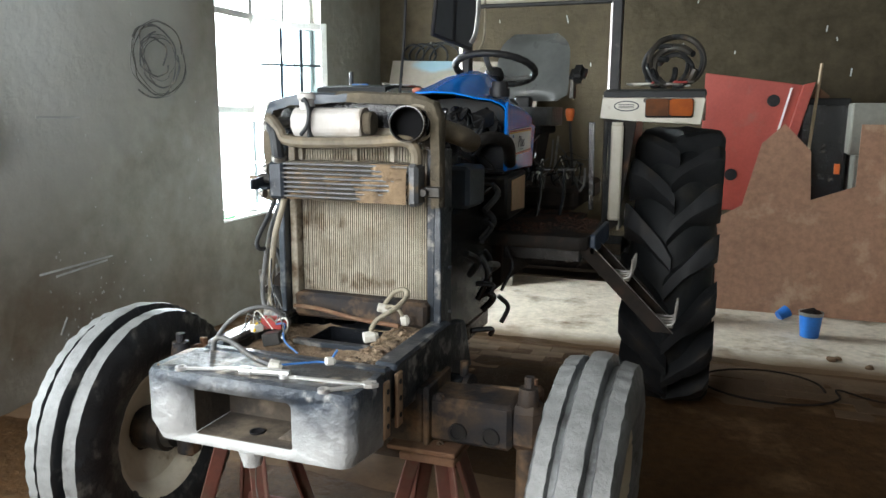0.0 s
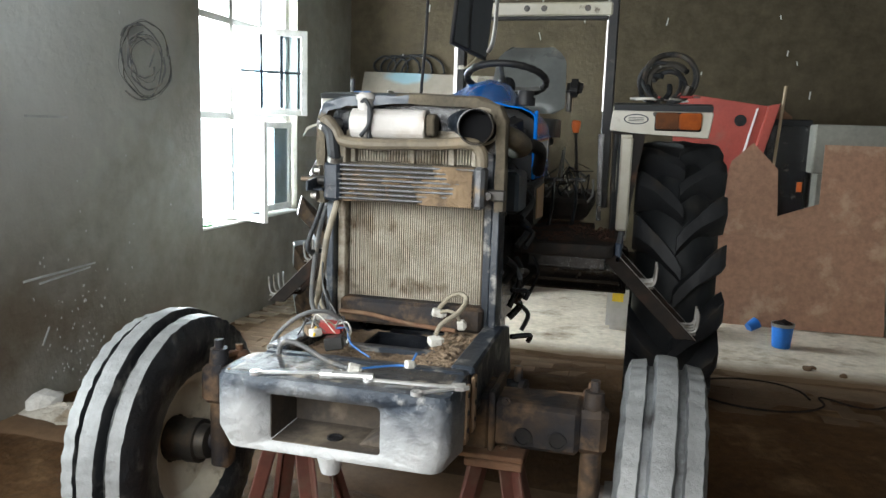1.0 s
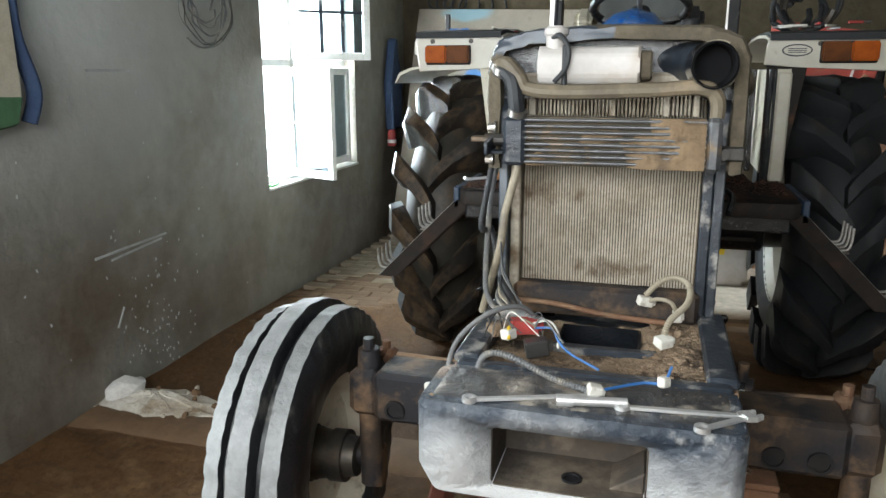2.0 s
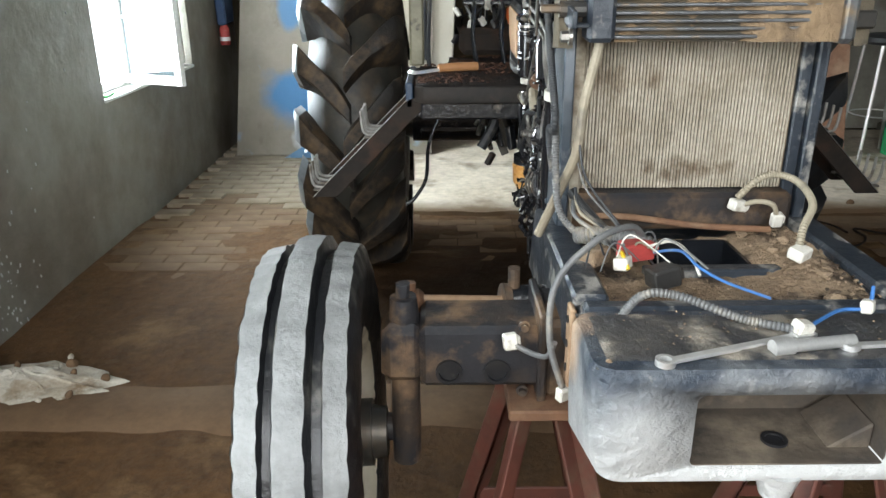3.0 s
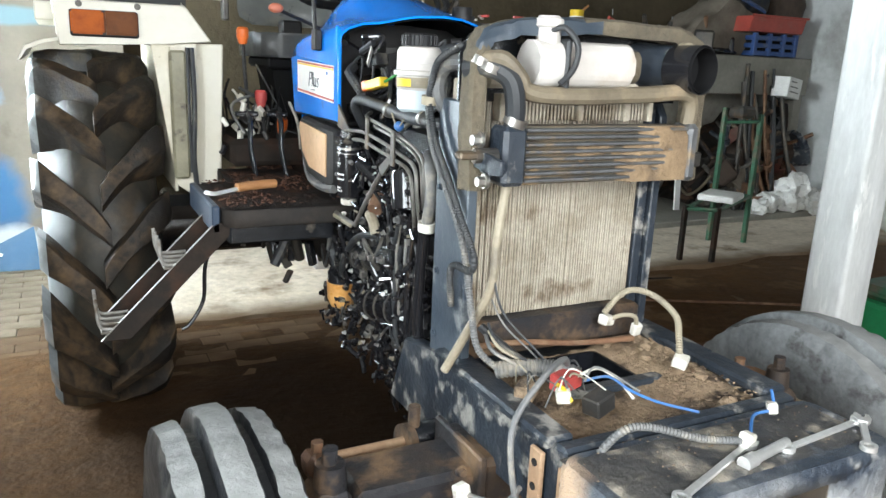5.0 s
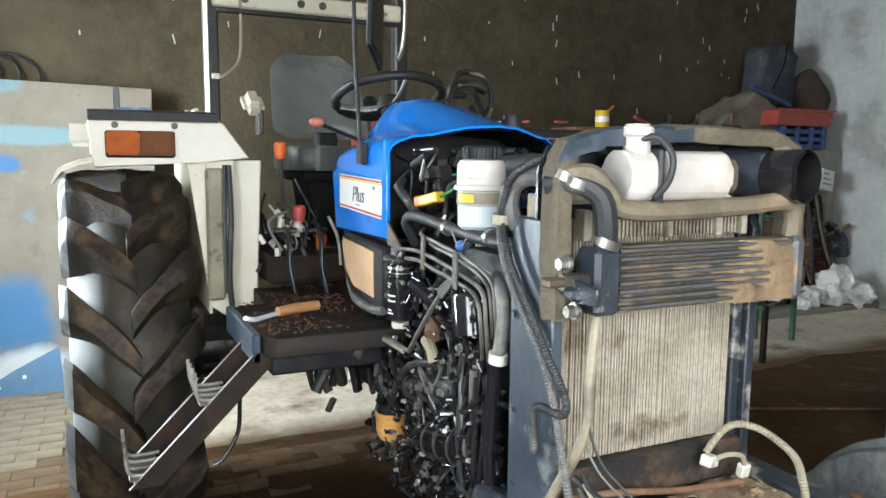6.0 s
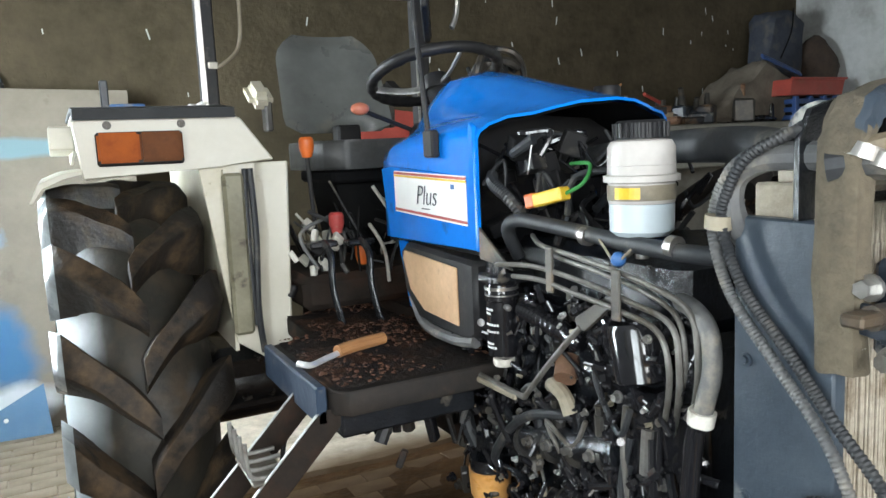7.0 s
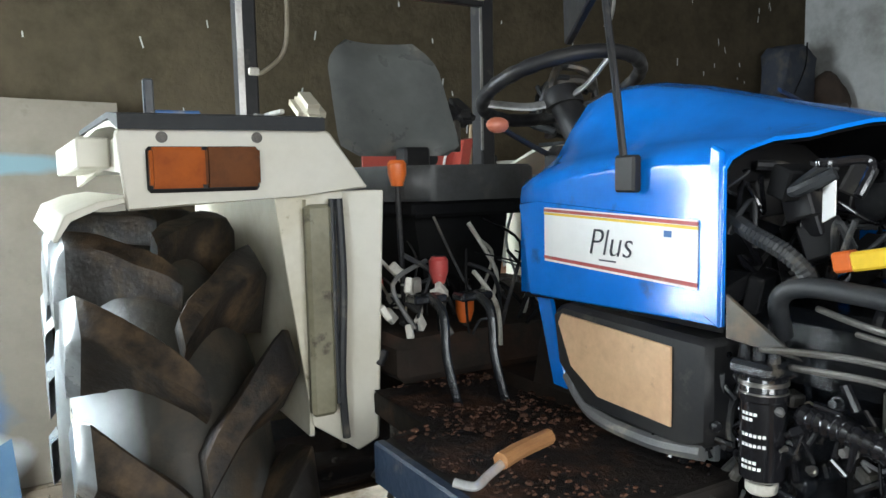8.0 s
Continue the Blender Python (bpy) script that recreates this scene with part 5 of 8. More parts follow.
    box(bm, (xs(0.700, 0.905)[0], 1.588, 1.452), (xs(0.700, 0.905)[1], 1.601, 1.536), 0.006)
    lamp = part("indicator_lamp", bm, black_plastic, body, "orange and brown indicator lamp")
    box_a, box_b = xs(0.806, 0.903), xs(0.703, 0.806)
    part("orange_lens", box(fresh(), (box_a[0], 1.565, 1.460), (box_a[1], 1.589, 1.534), 0.006, seg=2), amber, lamp)
    part("brown_lens", box(fresh(), (box_b[0], 1.568, 1.460), (box_b[1], 1.589, 1.534), 0.006, seg=2), brown_lens, lamp)
    if s > 0:
        bm = fresh()
        prism(bm, [(0.617 + 0.056 * math.cos(a * math.pi / 12), 1.502 + 0.024 * math.sin(a * math.pi / 12)) for a in range(24)], "y", 1.596, 1.599)
        part("badge", bm, ink, body, "oval badge outline")
        bm = fresh()
        prism(bm, [(0.617 + 0.050 * math.cos(a * math.pi / 12), 1.502 + 0.019 * math.sin(a * math.pi / 12)) for a in range(24)], "y", 1.592, 1.5955)
        part("badge_face", bm, cream, body)
        bm = fresh()
        for k in range(3):
            box(bm, (0.583, 1.5895, 1.493 + 0.007 * k), (0.651, 1.5915, 1.496 + 0.007 * k))
        part("badge_bars", bm, ink, body)
    for x in (0.70, 0.875):
        bm = fresh()
        lathe(bm, [(0.007, 0), (0.0105, 0.0), (0.0105, 0.003), (0.007, 0.003)], 14, pose(s * x, 1.600, 1.553 + drop, 90), closed=True)
        bolt(bm, (s * x, 1.600, 1.553 + drop), (0, -1, 0), 0.005, 0.004)
        part("screw", bm, dark_steel, body)
    if s < 0:
        part("flare", prism(fresh(), [(-0.925, 1.448), (-0.985, 1.440), (-1.040, 1.418), (-1.062, 1.372), (-1.054, 1.370), (-1.033, 1.408), (-0.982, 1.430), (-0.925, 1.438)], "y", 1.612, 2.45, 0.002), cream, body, "cream flare over the tyre's shoulder")
        part("step_flange", prism(fresh(), [(1.74, 1.50), (2.3, 1.49), (2.3, 1.555), (1.74, 1.56)], "x", -1.005, -0.946, 0.004), cream, body)


def cowl():
    # blue instrument cowl: sections from the front arch to the steering column
    def section(y, half, z0, crest, shoulder, lean=0.0):
        right = [(1.0, z0), (1.0, shoulder - 0.022), (0.985, shoulder - 0.006), (0.93, shoulder + 0.008), (0.80, shoulder + 0.022)]
        base = shoulder + 0.022
        right += [(0.62, base + (crest - base) * 0.18), (0.46, base + (crest - base) * 0.55), (0.28, base + (crest - base) * 0.88)]
        left = [(-u, z) for u, z in right]
        out = []
        for u, z in left + [(0, crest)] + right[::-1]:
            out.append((u * half, y - lean * max(0.0, 1 - abs(u)) ** 0.7, z))
        return out
    rows = [section(0.872, 0.254, 1.248, 1.545, 1.496, 0.13), section(0.90, 0.254, 1.248, 1.554, 1.498, 0.10), section(0.99, 0.252, 1.248, 1.590, 1.498, 0.03), section(1.10, 0.25, 1.248, 1.624, 1.492),
            section(1.22, 0.25, 1.248, 1.645, 1.480), section(1.31, 0.249, 1.243, 1.648, 1.468), section(1.365, 0.245, 1.238, 1.632, 1.452), section(1.43, 0.17, 1.236, 1.585, 1.44)]
    bm = fresh()
    rings = [[bm.verts.new(p) for p in r] for r in rows]
    for a, b in zip(rings, rings[1:]):
        for i in range(len(a) - 1):
            bm.faces.new((a[i], a[i + 1], b[i + 1], b[i]))
    bmesh.ops.recalc_face_normals(bm, faces=bm.faces[:])
    bmesh.ops.solidify(bm, geom=bm.faces[:], thickness=0.006)
    body = part("cowl", bm, blue, tractor, "bright blue instrument cowl, open at the front", smooth=50)
    # black sheet below the skin paints the shade inside the cowl
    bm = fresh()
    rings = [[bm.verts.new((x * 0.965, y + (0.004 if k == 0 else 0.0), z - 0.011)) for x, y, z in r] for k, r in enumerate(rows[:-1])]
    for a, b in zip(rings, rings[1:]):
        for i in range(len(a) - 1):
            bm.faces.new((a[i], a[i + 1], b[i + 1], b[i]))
    part("cowl_lining", bm, flat_black, body, "flat black sheet that darkens the inside of the cowl", smooth=50)
    for s in (-1, 1):
        bm = fresh()
        prism(bm, [(0.875, 1.245), (0.875, 1.50), (0.895, 1.51), (0.905, 1.26)], "x", s * 0.258, s * 0.245, 0.003)
        prism(bm, [(0.905, 1.248), (0.905, 1.40), (1.30, 1.42), (1.36, 1.415), (1.325, 1.238)], "x", s * 0.254 if s < 0 else 0.24, s * 0.243 if s < 0 else 0.254, 0.003)
        part("side_panel", bm, blue, body)
    # lower blue leg under the panel
    bm = fresh()
    prism(bm, [(1.30, 1.24), (1.345, 1.24), (1.29, 1.06), (1.25, 1.06)], "x", -0.225, -0.215, 0.002)
    part("lower_leg", bm, blue, body)
    # stickers lying on the side panels
    for s in (-1, 1):
        x = s * 0.2545

        def strip(name, y0, y1, f0, f1, material, lift):
            poly = []
            for y, f in ((y0, f0), (y1, f0), (y1, f1), (y0, f1)):
                u = (y - 0.905) / (1.29 - 0.905)
                zb, zt = 1.296 + 0.014 * u, 1.400 + 0.010 * u
                poly.append((y, zb + (zt - zb) * f))
            xa, xb = x, x + s * lift
            return part(name, prism(fresh(), poly, "x", min(xa, xb), max(xa, xb)), material, body)
        strip("sticker", 0.915, 1.275, 0, 1, label_white, 0.002)
        strip("sticker_stripe", 0.915, 1.275, 0.92, 0.975, red_plastic, 0.003)
        strip("sticker_stripe", 0.915, 1.275, 0.865, 0.91, yellow, 0.003)
        strip("sticker_stripe", 0.915, 1.275, 0.04, 0.10, red_plastic, 0.003)
        cu = bpy.data.curves.new("lettering", "FONT")
        cu.body, cu.size, cu.shear, cu.extrude, cu.align_x, cu.align_y = "Plus", 0.066, 0.25, 0.0006, "CENTER", "CENTER"
        cu.offset = -0.0011
        tmp = new("tmp", cu)
        me = bpy.data.meshes.new_from_object(tmp.evaluated_get(bpy.context.evaluated_depsgraph_get()))
        bpy.data.objects.remove(tmp)
        me.materials.clear()
        me.materials.append(ink)
        part("lettering_line", box(fresh(), (min(x, x + s * 0.003), 1.085, 1.322), (max(x, x + s * 0.003), 1.135 if s > 0 else 1.125, 1.3245)), ink, body)
        placed("lettering", me, body, "the word Plus in slanted dark letters", pose(x + s * 0.0035, 1.10, 1.352, 90, 0, 90 * s))
        part("lettering_mark", box(fresh(), (min(x, x + s * 0.003), 0.965, 1.372), (max(x, x + s * 0.003), 0.98, 1.382)), blue_wire, body)
    # dark mouth: inner lining with wiring
    bm = fresh()
    prism(bm, [(-0.236, 1.24), (-0.236, 1.47), (-0.15, 1.515), (0.0, 1.525), (0.15, 1.515), (0.236, 1.47), (0.236, 1.24)], "y", 1.02, 1.03)
    box(bm, (-0.236, 0.90, 1.235), (0.236, 1.02, 1.243))
    part("firewall", bm, black_plastic, body)
    # cap on top and thin pole bracket
    bm = fresh()
    rod(bm, (0.19, 1.0, 1.53), (0.19, 1.0, 1.562), 0.040, seg=24)
    lathe(bm, [(0.0, 0.026), (0.030, 0.026), (0.032, 0.022), (0.032, 0.0), (0.0, 0.0)], 18, pose(0.19, 1.0, 1.562))
    part("filler_cap", bm, black_plastic, body, "black fuel filler cap")
    bm = fresh()
    box(bm, (-0.272, 1.03, 1.44), (-0.252, 1.075, 1.50), 0.004)
    part("pole_bracket", bm, black_plastic, body)
    bm = fresh()
    tube(bm, [(-0.265, 1.052, 1.45), (-0.265, 1.075, 1.60), (-0.262, 1.11, 1.80), (-0.26, 1.13, 2.10)], 0.0065)
    part("thin_pole", bm, black_plastic, body, "thin black upright pole")
    # battery side box with the tan panel
    bm = fresh()
    prism(bm, [(0.885, 1.065), (0.885, 1.225), (1.22, 1.237), (1.25, 1.215), (1.235, 1.12), (1.16, 1.055), (0.93, 1.045)], "x", -0.262, -0.10, 0.010)
    bx = part("side_box", bm, black_plastic, tractor, "black battery box with a tan side panel")
    bm = fresh()
    prism(bm, [(0.955, 1.078), (0.955, 1.205), (1.215, 1.218), (1.225, 1.20), (1.19, 1.125), (1.12, 1.085)], "x", -0.267, -0.262, 0.0015)
    part("tan_panel", bm, tan_panel, bx, "tan primer side panel")
    bm = fresh()
    tube(bm, [(-0.255, 0.90, 1.052), (-0.258, 1.0, 1.040), (-0.255, 1.14, 1.048), (-0.245, 1.22, 1.10)], 0.013)
    part("grey_pipe", bm, hose_grey, bx)
    bm = fresh()
    prism(bm, [(0.885, 1.075), (0.885, 1.225), (1.20, 1.235), (1.20, 1.06), (0.93, 1.05)], "x", 0.10, 0.258, 0.010)
    bx = part("side_box", bm, black_plastic, tractor, "black box with an orange brown panel")
    part("tan_panel", prism(fresh(), [(0.955, 1.085), (0.955, 1.205), (1.16, 1.215), (1.16, 1.075)], "x", 0.258, 0.263, 0.0015), tan_panel, bx)


def steering():
    c = Vector((0.012, 1.550, 1.668))
    m = Matrix.Translation(c) @ pose(0, 0, 0, -19, 0, 0)
    bm = fresh()
    R, r, seg, ring = 0.186, 0.0155, 96, 12
    rings = []
    for i in range(seg):
        a = 2 * math.pi * i / seg
        rr = r * (1.0 + (0.10 if (i % 4 < 2) and math.sin(a) > -0.95 else 0))
        rings.append([bm.verts.new(m @ Vector(((R + rr * math.cos(b)) * math.cos(a), (R + rr * math.cos(b)) * math.sin(a), rr * math.sin(b)))) for b in [2 * math.pi * k / ring for k in range(ring)]])
    for i in range(seg):
        p, q = rings[i], rings[(i + 1) % seg]
        for k in range(ring):
            j = (k + 1) % ring
            bm.faces.new((p[k], p[j], q[j], q[k]))
    wheel = part("steering_wheel", bm, black_plastic, tractor, "black ribbed steering wheel")
    for a in (270, 30, 150):
        bm = fresh()
        d = Vector((math.cos(radians(a)), math.sin(radians(a)), 0))
        tube(bm, [m @ (d * 0.03 + Vector((0, 0, -0.03))), m @ (d * 0.09 + Vector((0, 0, -0.028))), m @ (d * 0.178 + Vector((0, 0, -0.002)))], 0.013, 10, flat=0.45)
        part("spoke", bm, black_plastic if a == 90 else spoke_alloy, wheel)
    bm = fresh()
    lathe(bm, [(0.0, 0.0), (0.035, 0.0), (0.045, -0.02), (0.045, -0.045), (0.0, -0.05)], 24, m)
    part("hub", bm, black_plastic, wheel)
    bm = fresh()
    rod(bm, m @ Vector((0, 0, -0.04)), (0.012, 1.42, 1.50), 0.034, 0.05)
    box(bm, (-0.14, 1.30, 1.40), (0.16, 1.44, 1.53), 0.02)
    part("column", bm, black_plastic, wheel)
    bm = fresh()
    tube(bm, [(-0.10, 1.42, 1.50), (-0.19, 1.40, 1.53), (-0.295, 1.362, 1.563)], 0.006)
    lever = part("hand_lever", bm, black_plastic, tractor)
    part("knob", ball(fresh(), (-0.303, 1.358, 1.567), 0.0165, 14, squash=(1.5, 1, 0.95)), salmon, lever, "faded salmon lever knob")


def seat():
    s = thing_part("driver_seat", "grey-green vinyl driver's seat with armrest")
    # back shell: rounded sheet bulged and leaning back
    bm = fresh()
    nx, nz = 14, 12
    for face in (0, 1):
        rows = []
        for j in range(nz + 1):
            v = j / nz
            half = 0.222 * (1 - 0.10 * v - 0.34 * max(0, (v - 0.72) / 0.28) ** 2.2) * (1 - 0.28 * max(0, (0.12 - v) / 0.12) ** 2)
            row = []
            for i in range(nx + 1):
                u = 2 * i / nx - 1
                edge = (1 - abs(u) ** 4) * (1 - abs(2 * v - 1) ** 6)
                y = 2.30 + 0.16 * v + 0.05 * u * u * -1 + (-0.045 * edge if face == 0 else 0.045 * edge)
                row.append(bm.verts.new((-0.004 + half * u, y + 0.06, 1.536 + 0.385 * v)))
            rows.append(row)
        for j in range(nz):
            for i in range(nx):
                bm.faces.new((rows[j][i], rows[j][i + 1], rows[j + 1][i + 1], rows[j + 1][i]))
    bmesh.ops.remove_doubles(bm, verts=bm.verts[:], dist=0.0008)
    part("backrest", bm, seat_vinyl, s, "rounded grey-green vinyl backrest", smooth=60)
    bm = fresh()
    prism(bm, round_poly(-0.245, 1.86, 0.21, 2.30, 0.09, 6), "z", 1.405, 1.50, 0.028)
    part("cushion", bm, cushion_vinyl, s, "worn dark vinyl seat cushion", smooth=60)
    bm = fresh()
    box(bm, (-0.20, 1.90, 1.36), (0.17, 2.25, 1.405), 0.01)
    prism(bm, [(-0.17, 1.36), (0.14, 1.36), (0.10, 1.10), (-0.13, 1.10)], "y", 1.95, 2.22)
    # base blackened to stand for the dark under the seat
    part("seat_base", bm, flat_black, s)
    part("seat_bracket", box(fresh(), (-0.06, 2.20, 1.49), (0.03, 2.27, 1.56), 0.008), black_plastic, s)
    for sx in (-1, 1):
        bm = fresh()
        box(bm, (-0.045, -0.07, -0.035), (0.045, 0.075, 0.035), 0.026, pose(-0.018 + sx * 0.275, 2.40, 1.685, 30, 0, 0), seg=3)
        arm = part("armrest", bm, cream_dirty if sx < 0 else black_plastic, s, "dirty folded armrest")
        part("armrest_bracket", box(fresh(), (-0.018 + sx * 0.235, 2.36, 1.55), (-0.018 + sx * 0.262, 2.42, 1.66), 0.006), dark_steel, arm)


def thing_part(name, label):
    ob = new(name)
    ob.empty_display_size = 0.05
    ob.parent = tractor
    ob["label"] = label
    return ob


def roll_bar():
    r = thing_part("roll_frame", "black roll frame with pale edges and a canopy bar")
    for s in (-1, 1):
        bm = fresh()
        box(bm, (s * 0.445 - 0.030, 2.49, 1.0), (s * 0.445 + 0.030, 2.56, 2.62), 0.006)
        post = part("post", bm, black_plastic, r, "black steel post")
        part("pale_edge", box(fresh(), (s * 0.445 - 0.034, 2.486, 1.56), (s * 0.445 - (0.014 if s < 0 else 0.024), 2.492, 2.62), 0.001), steel, post)
    part("canopy_bar", box(fresh(), (-0.44, 2.48, 2.10), (0.44, 2.56, 2.175), 0.008), cream_dirty, r, "pale cross bar with bolts")
    for x in (-0.30, -0.05, 0.05, 0.30):
        bm = fresh()
        bolt(bm, (x, 2.48, 2.14), (0, -1, 0), 0.012, 0.010)
        part("bar_bolt", bm, dark_steel, r)
    part("under_bar", box(fresh(), (-0.42, 2.47, 2.075), (0.42, 2.50, 2.095), 0.004), black_plastic, r)
    bm = fresh()
    tube(bm, [(-0.40, 2.48, 2.30), (-0.33, 2.48, 2.20), (-0.32, 2.48, 2.0), (-0.335, 2.48, 1.87), (-0.40, 2.48, 1.805), (-0.425, 2.485, 1.80)], 0.007)
    part("hanging_wire", bm, hose_pale, r, "loose pale wire on the post")
    part("wire_plug", box(fresh(), (-0.45, 2.475, 1.79), (-0.415, 2.487, 1.815), 0.004), white_plastic, r)
    bm = fresh()
    prism(bm, [(-0.135, -0.20), (0.11, -0.235), (0.135, 0.17), (-0.11, 0.20)], "y", -0.009, 0.009, 0.004, m=pose(-0.112, 1.345, 1.985, 0, 4, 62))
    mirror = part("mirror", bm, black_plastic, r, "dark rear-view mirror hung from the canopy")
    bm = fresh()
    prism(bm, [(-0.125, -0.19), (0.10, -0.222), (0.125, 0.16), (-0.10, 0.19)], "y", -0.0125, -0.0095, m=pose(-0.112, 1.345, 1.985, 0, 4, 62))
    part("mirror_face", bm, gloss_black, mirror)
    bm = fresh()
    tube(bm, [(-0.02, 1.40, 2.62), (-0.015, 1.37, 2.2), (-0.01, 1.35, 1.95), (-0.02, 1.345, 1.82), (-0.04, 1.34, 1.77)], 0.011, 8, flat=0.6)
    part("mirror_arm", bm, steel, mirror)


def footboard(side):
    s = side
    xa, xb = (min(s * 0.19, s * 0.605), max(s * 0.19, s * 0.605))
    bm = fresh()
    prism(bm, [(s * 0.19, 0.885), (s * 0.545, 0.885), (s * 0.572, 0.915), (s * 0.590, 1.33), (s * 0.47, 1.37), (s * 0.46, 1.62), (s * 0.19, 1.62)], "z", 0.955, 1.005, 0.004)
    board = part("footboard", bm, board_steel, tractor, "steel footboard with a worn dirty mat")
    bm = fresh()
    n, k = 22, 36
    rows = []
    for j in range(k + 1):
        row = []
        for i in range(n + 1):
            y = 0.895 + 0.72 * j / k
            x = s * (0.195 + (0.37 if y < 1.33 else 0.265) * i / n)
            z = 1.006 + 0.006 * abs(noise.noise(Vector((x * 22, y * 22, 5)))) + 0.012 * max(0, noise.noise(Vector((x * 6, y * 6, 9))))
            row.append(bm.verts.new((x, y, z)))
        rows.append(row)
    for j in range(k):
        for i in range(n):
            bm.faces.new((rows[j][i], rows[j][i + 1], rows[j + 1][i + 1], rows[j + 1][i]))
    part("end_plate", box(fresh(), (min(s * 0.578, s * 0.600), 0.925, 0.935), (max(s * 0.578, s * 0.600), 1.325, 1.012), 0.004, pose(0, 0, 0)), end_blue, board, "chipped dark blue end plate")
    part("mat", bm, matting, board, "torn black mat caked with red soil")
    bm = fresh()
    box(bm, (xa + 0.05, 0.92, 0.90), (xb - 0.06, 0.98, 0.955), 0.006)
    part("cross_member", bm, engine_black, board)
    part("cross_member", box(fresh(), (xa + 0.15 if s < 0 else xa + 0.02, 1.50, 0.88), (xb - 0.02 if s < 0 else xb - 0.15, 1.56, 0.955), 0.006), engine_black, board)
    if s < 0:
        part("drain_hose", tube(fresh(), [(-0.44, 1.50, 0.93), (-0.47, 1.46, 0.86), (-0.495, 1.45, 0.81), (-0.54, 1.45, 0.70), (-0.552, 1.45, 0.57), (-0.60, 1.45, 0.487), (-0.63, 1.45, 0.47)], 0.007, 8), engine_black, board, "thin black hose hanging loose")
    # ladder slanting out under the board
    bm = fresh()
    for y in (0.925, 1.085):
        prism(bm, [(s * 0.515, 0.965), (s * 0.590, 0.965), (s * 0.900, 0.655), (s * 0.825, 0.655)], "y", y, y + 0.012, 0.002)
    ladder = part("ladder", bm, ladder_steel, board, "dark steel step ladder with ridged treads")
    for u in (0.38, 0.92):
        x, z = s * (0.58 + 0.31 * u), 0.965 - 0.31 * u
        bm = fresh()
        box(bm, (x - 0.035, 0.93, z - 0.006), (x + 0.035, 1.09, z), 0.002)
        for j in range(4):
            y = 0.945 + 0.045 * j
            tooth = tube(fresh(), [(x - 0.045 * s, y, z + 0.004), (x + 0.020 * s, y, z + 0.004), (x + 0.038 * s, y, z + 0.022), (x + 0.042 * s, y, z + 0.078)], 0.0048, 7, 4)
            part("tooth", tooth, tine_steel, ladder)
        part("tread", bm, tread_steel, ladder, "worn steel tread")
    # worn bright edges of the stringers
    for y in (0.925, 1.085):
        part("worn_edge", prism(fresh(), [(s * 0.5905, 0.9655), (s * 0.5922, 0.9655), (s * 0.9022, 0.6555), (s * 0.9005, 0.6555)], "y", y + 0.001, y + 0.011), steel, ladder)
    # flakes of soil strewn over the mat
    rnd = random.Random(40 + s)
    bm = fresh()
    for k in range(900):
        y = rnd.uniform(0.90, 1.60)
        x = s * rnd.uniform(0.20, 0.56 if y < 1.33 else 0.455)
        if noise.noise(Vector((x * 5, y * 5, 2))) < -0.12:
            continue
        r = rnd.uniform(0.002, 0.007) * (2.0 if rnd.random() < 0.08 else 1)
        o = fresh()
        bmesh.ops.create_cone(o, cap_ends=True, segments=rnd.choice([4, 5, 6]), radius1=r, radius2=r * 0.6, depth=r * 0.45)
        merge(bm, o, pose(x, y, 1.014 + rnd.uniform(0, 0.006), rnd.uniform(-18, 18), rnd.uniform(-18, 18), rnd.uniform(0, 180)) @ Matrix.Diagonal((1, rnd.uniform(0.5, 1), 1, 1)))
    tagged(part("soil_litter", bm, flake, board, "reddish soil flakes"), kind="stuff")


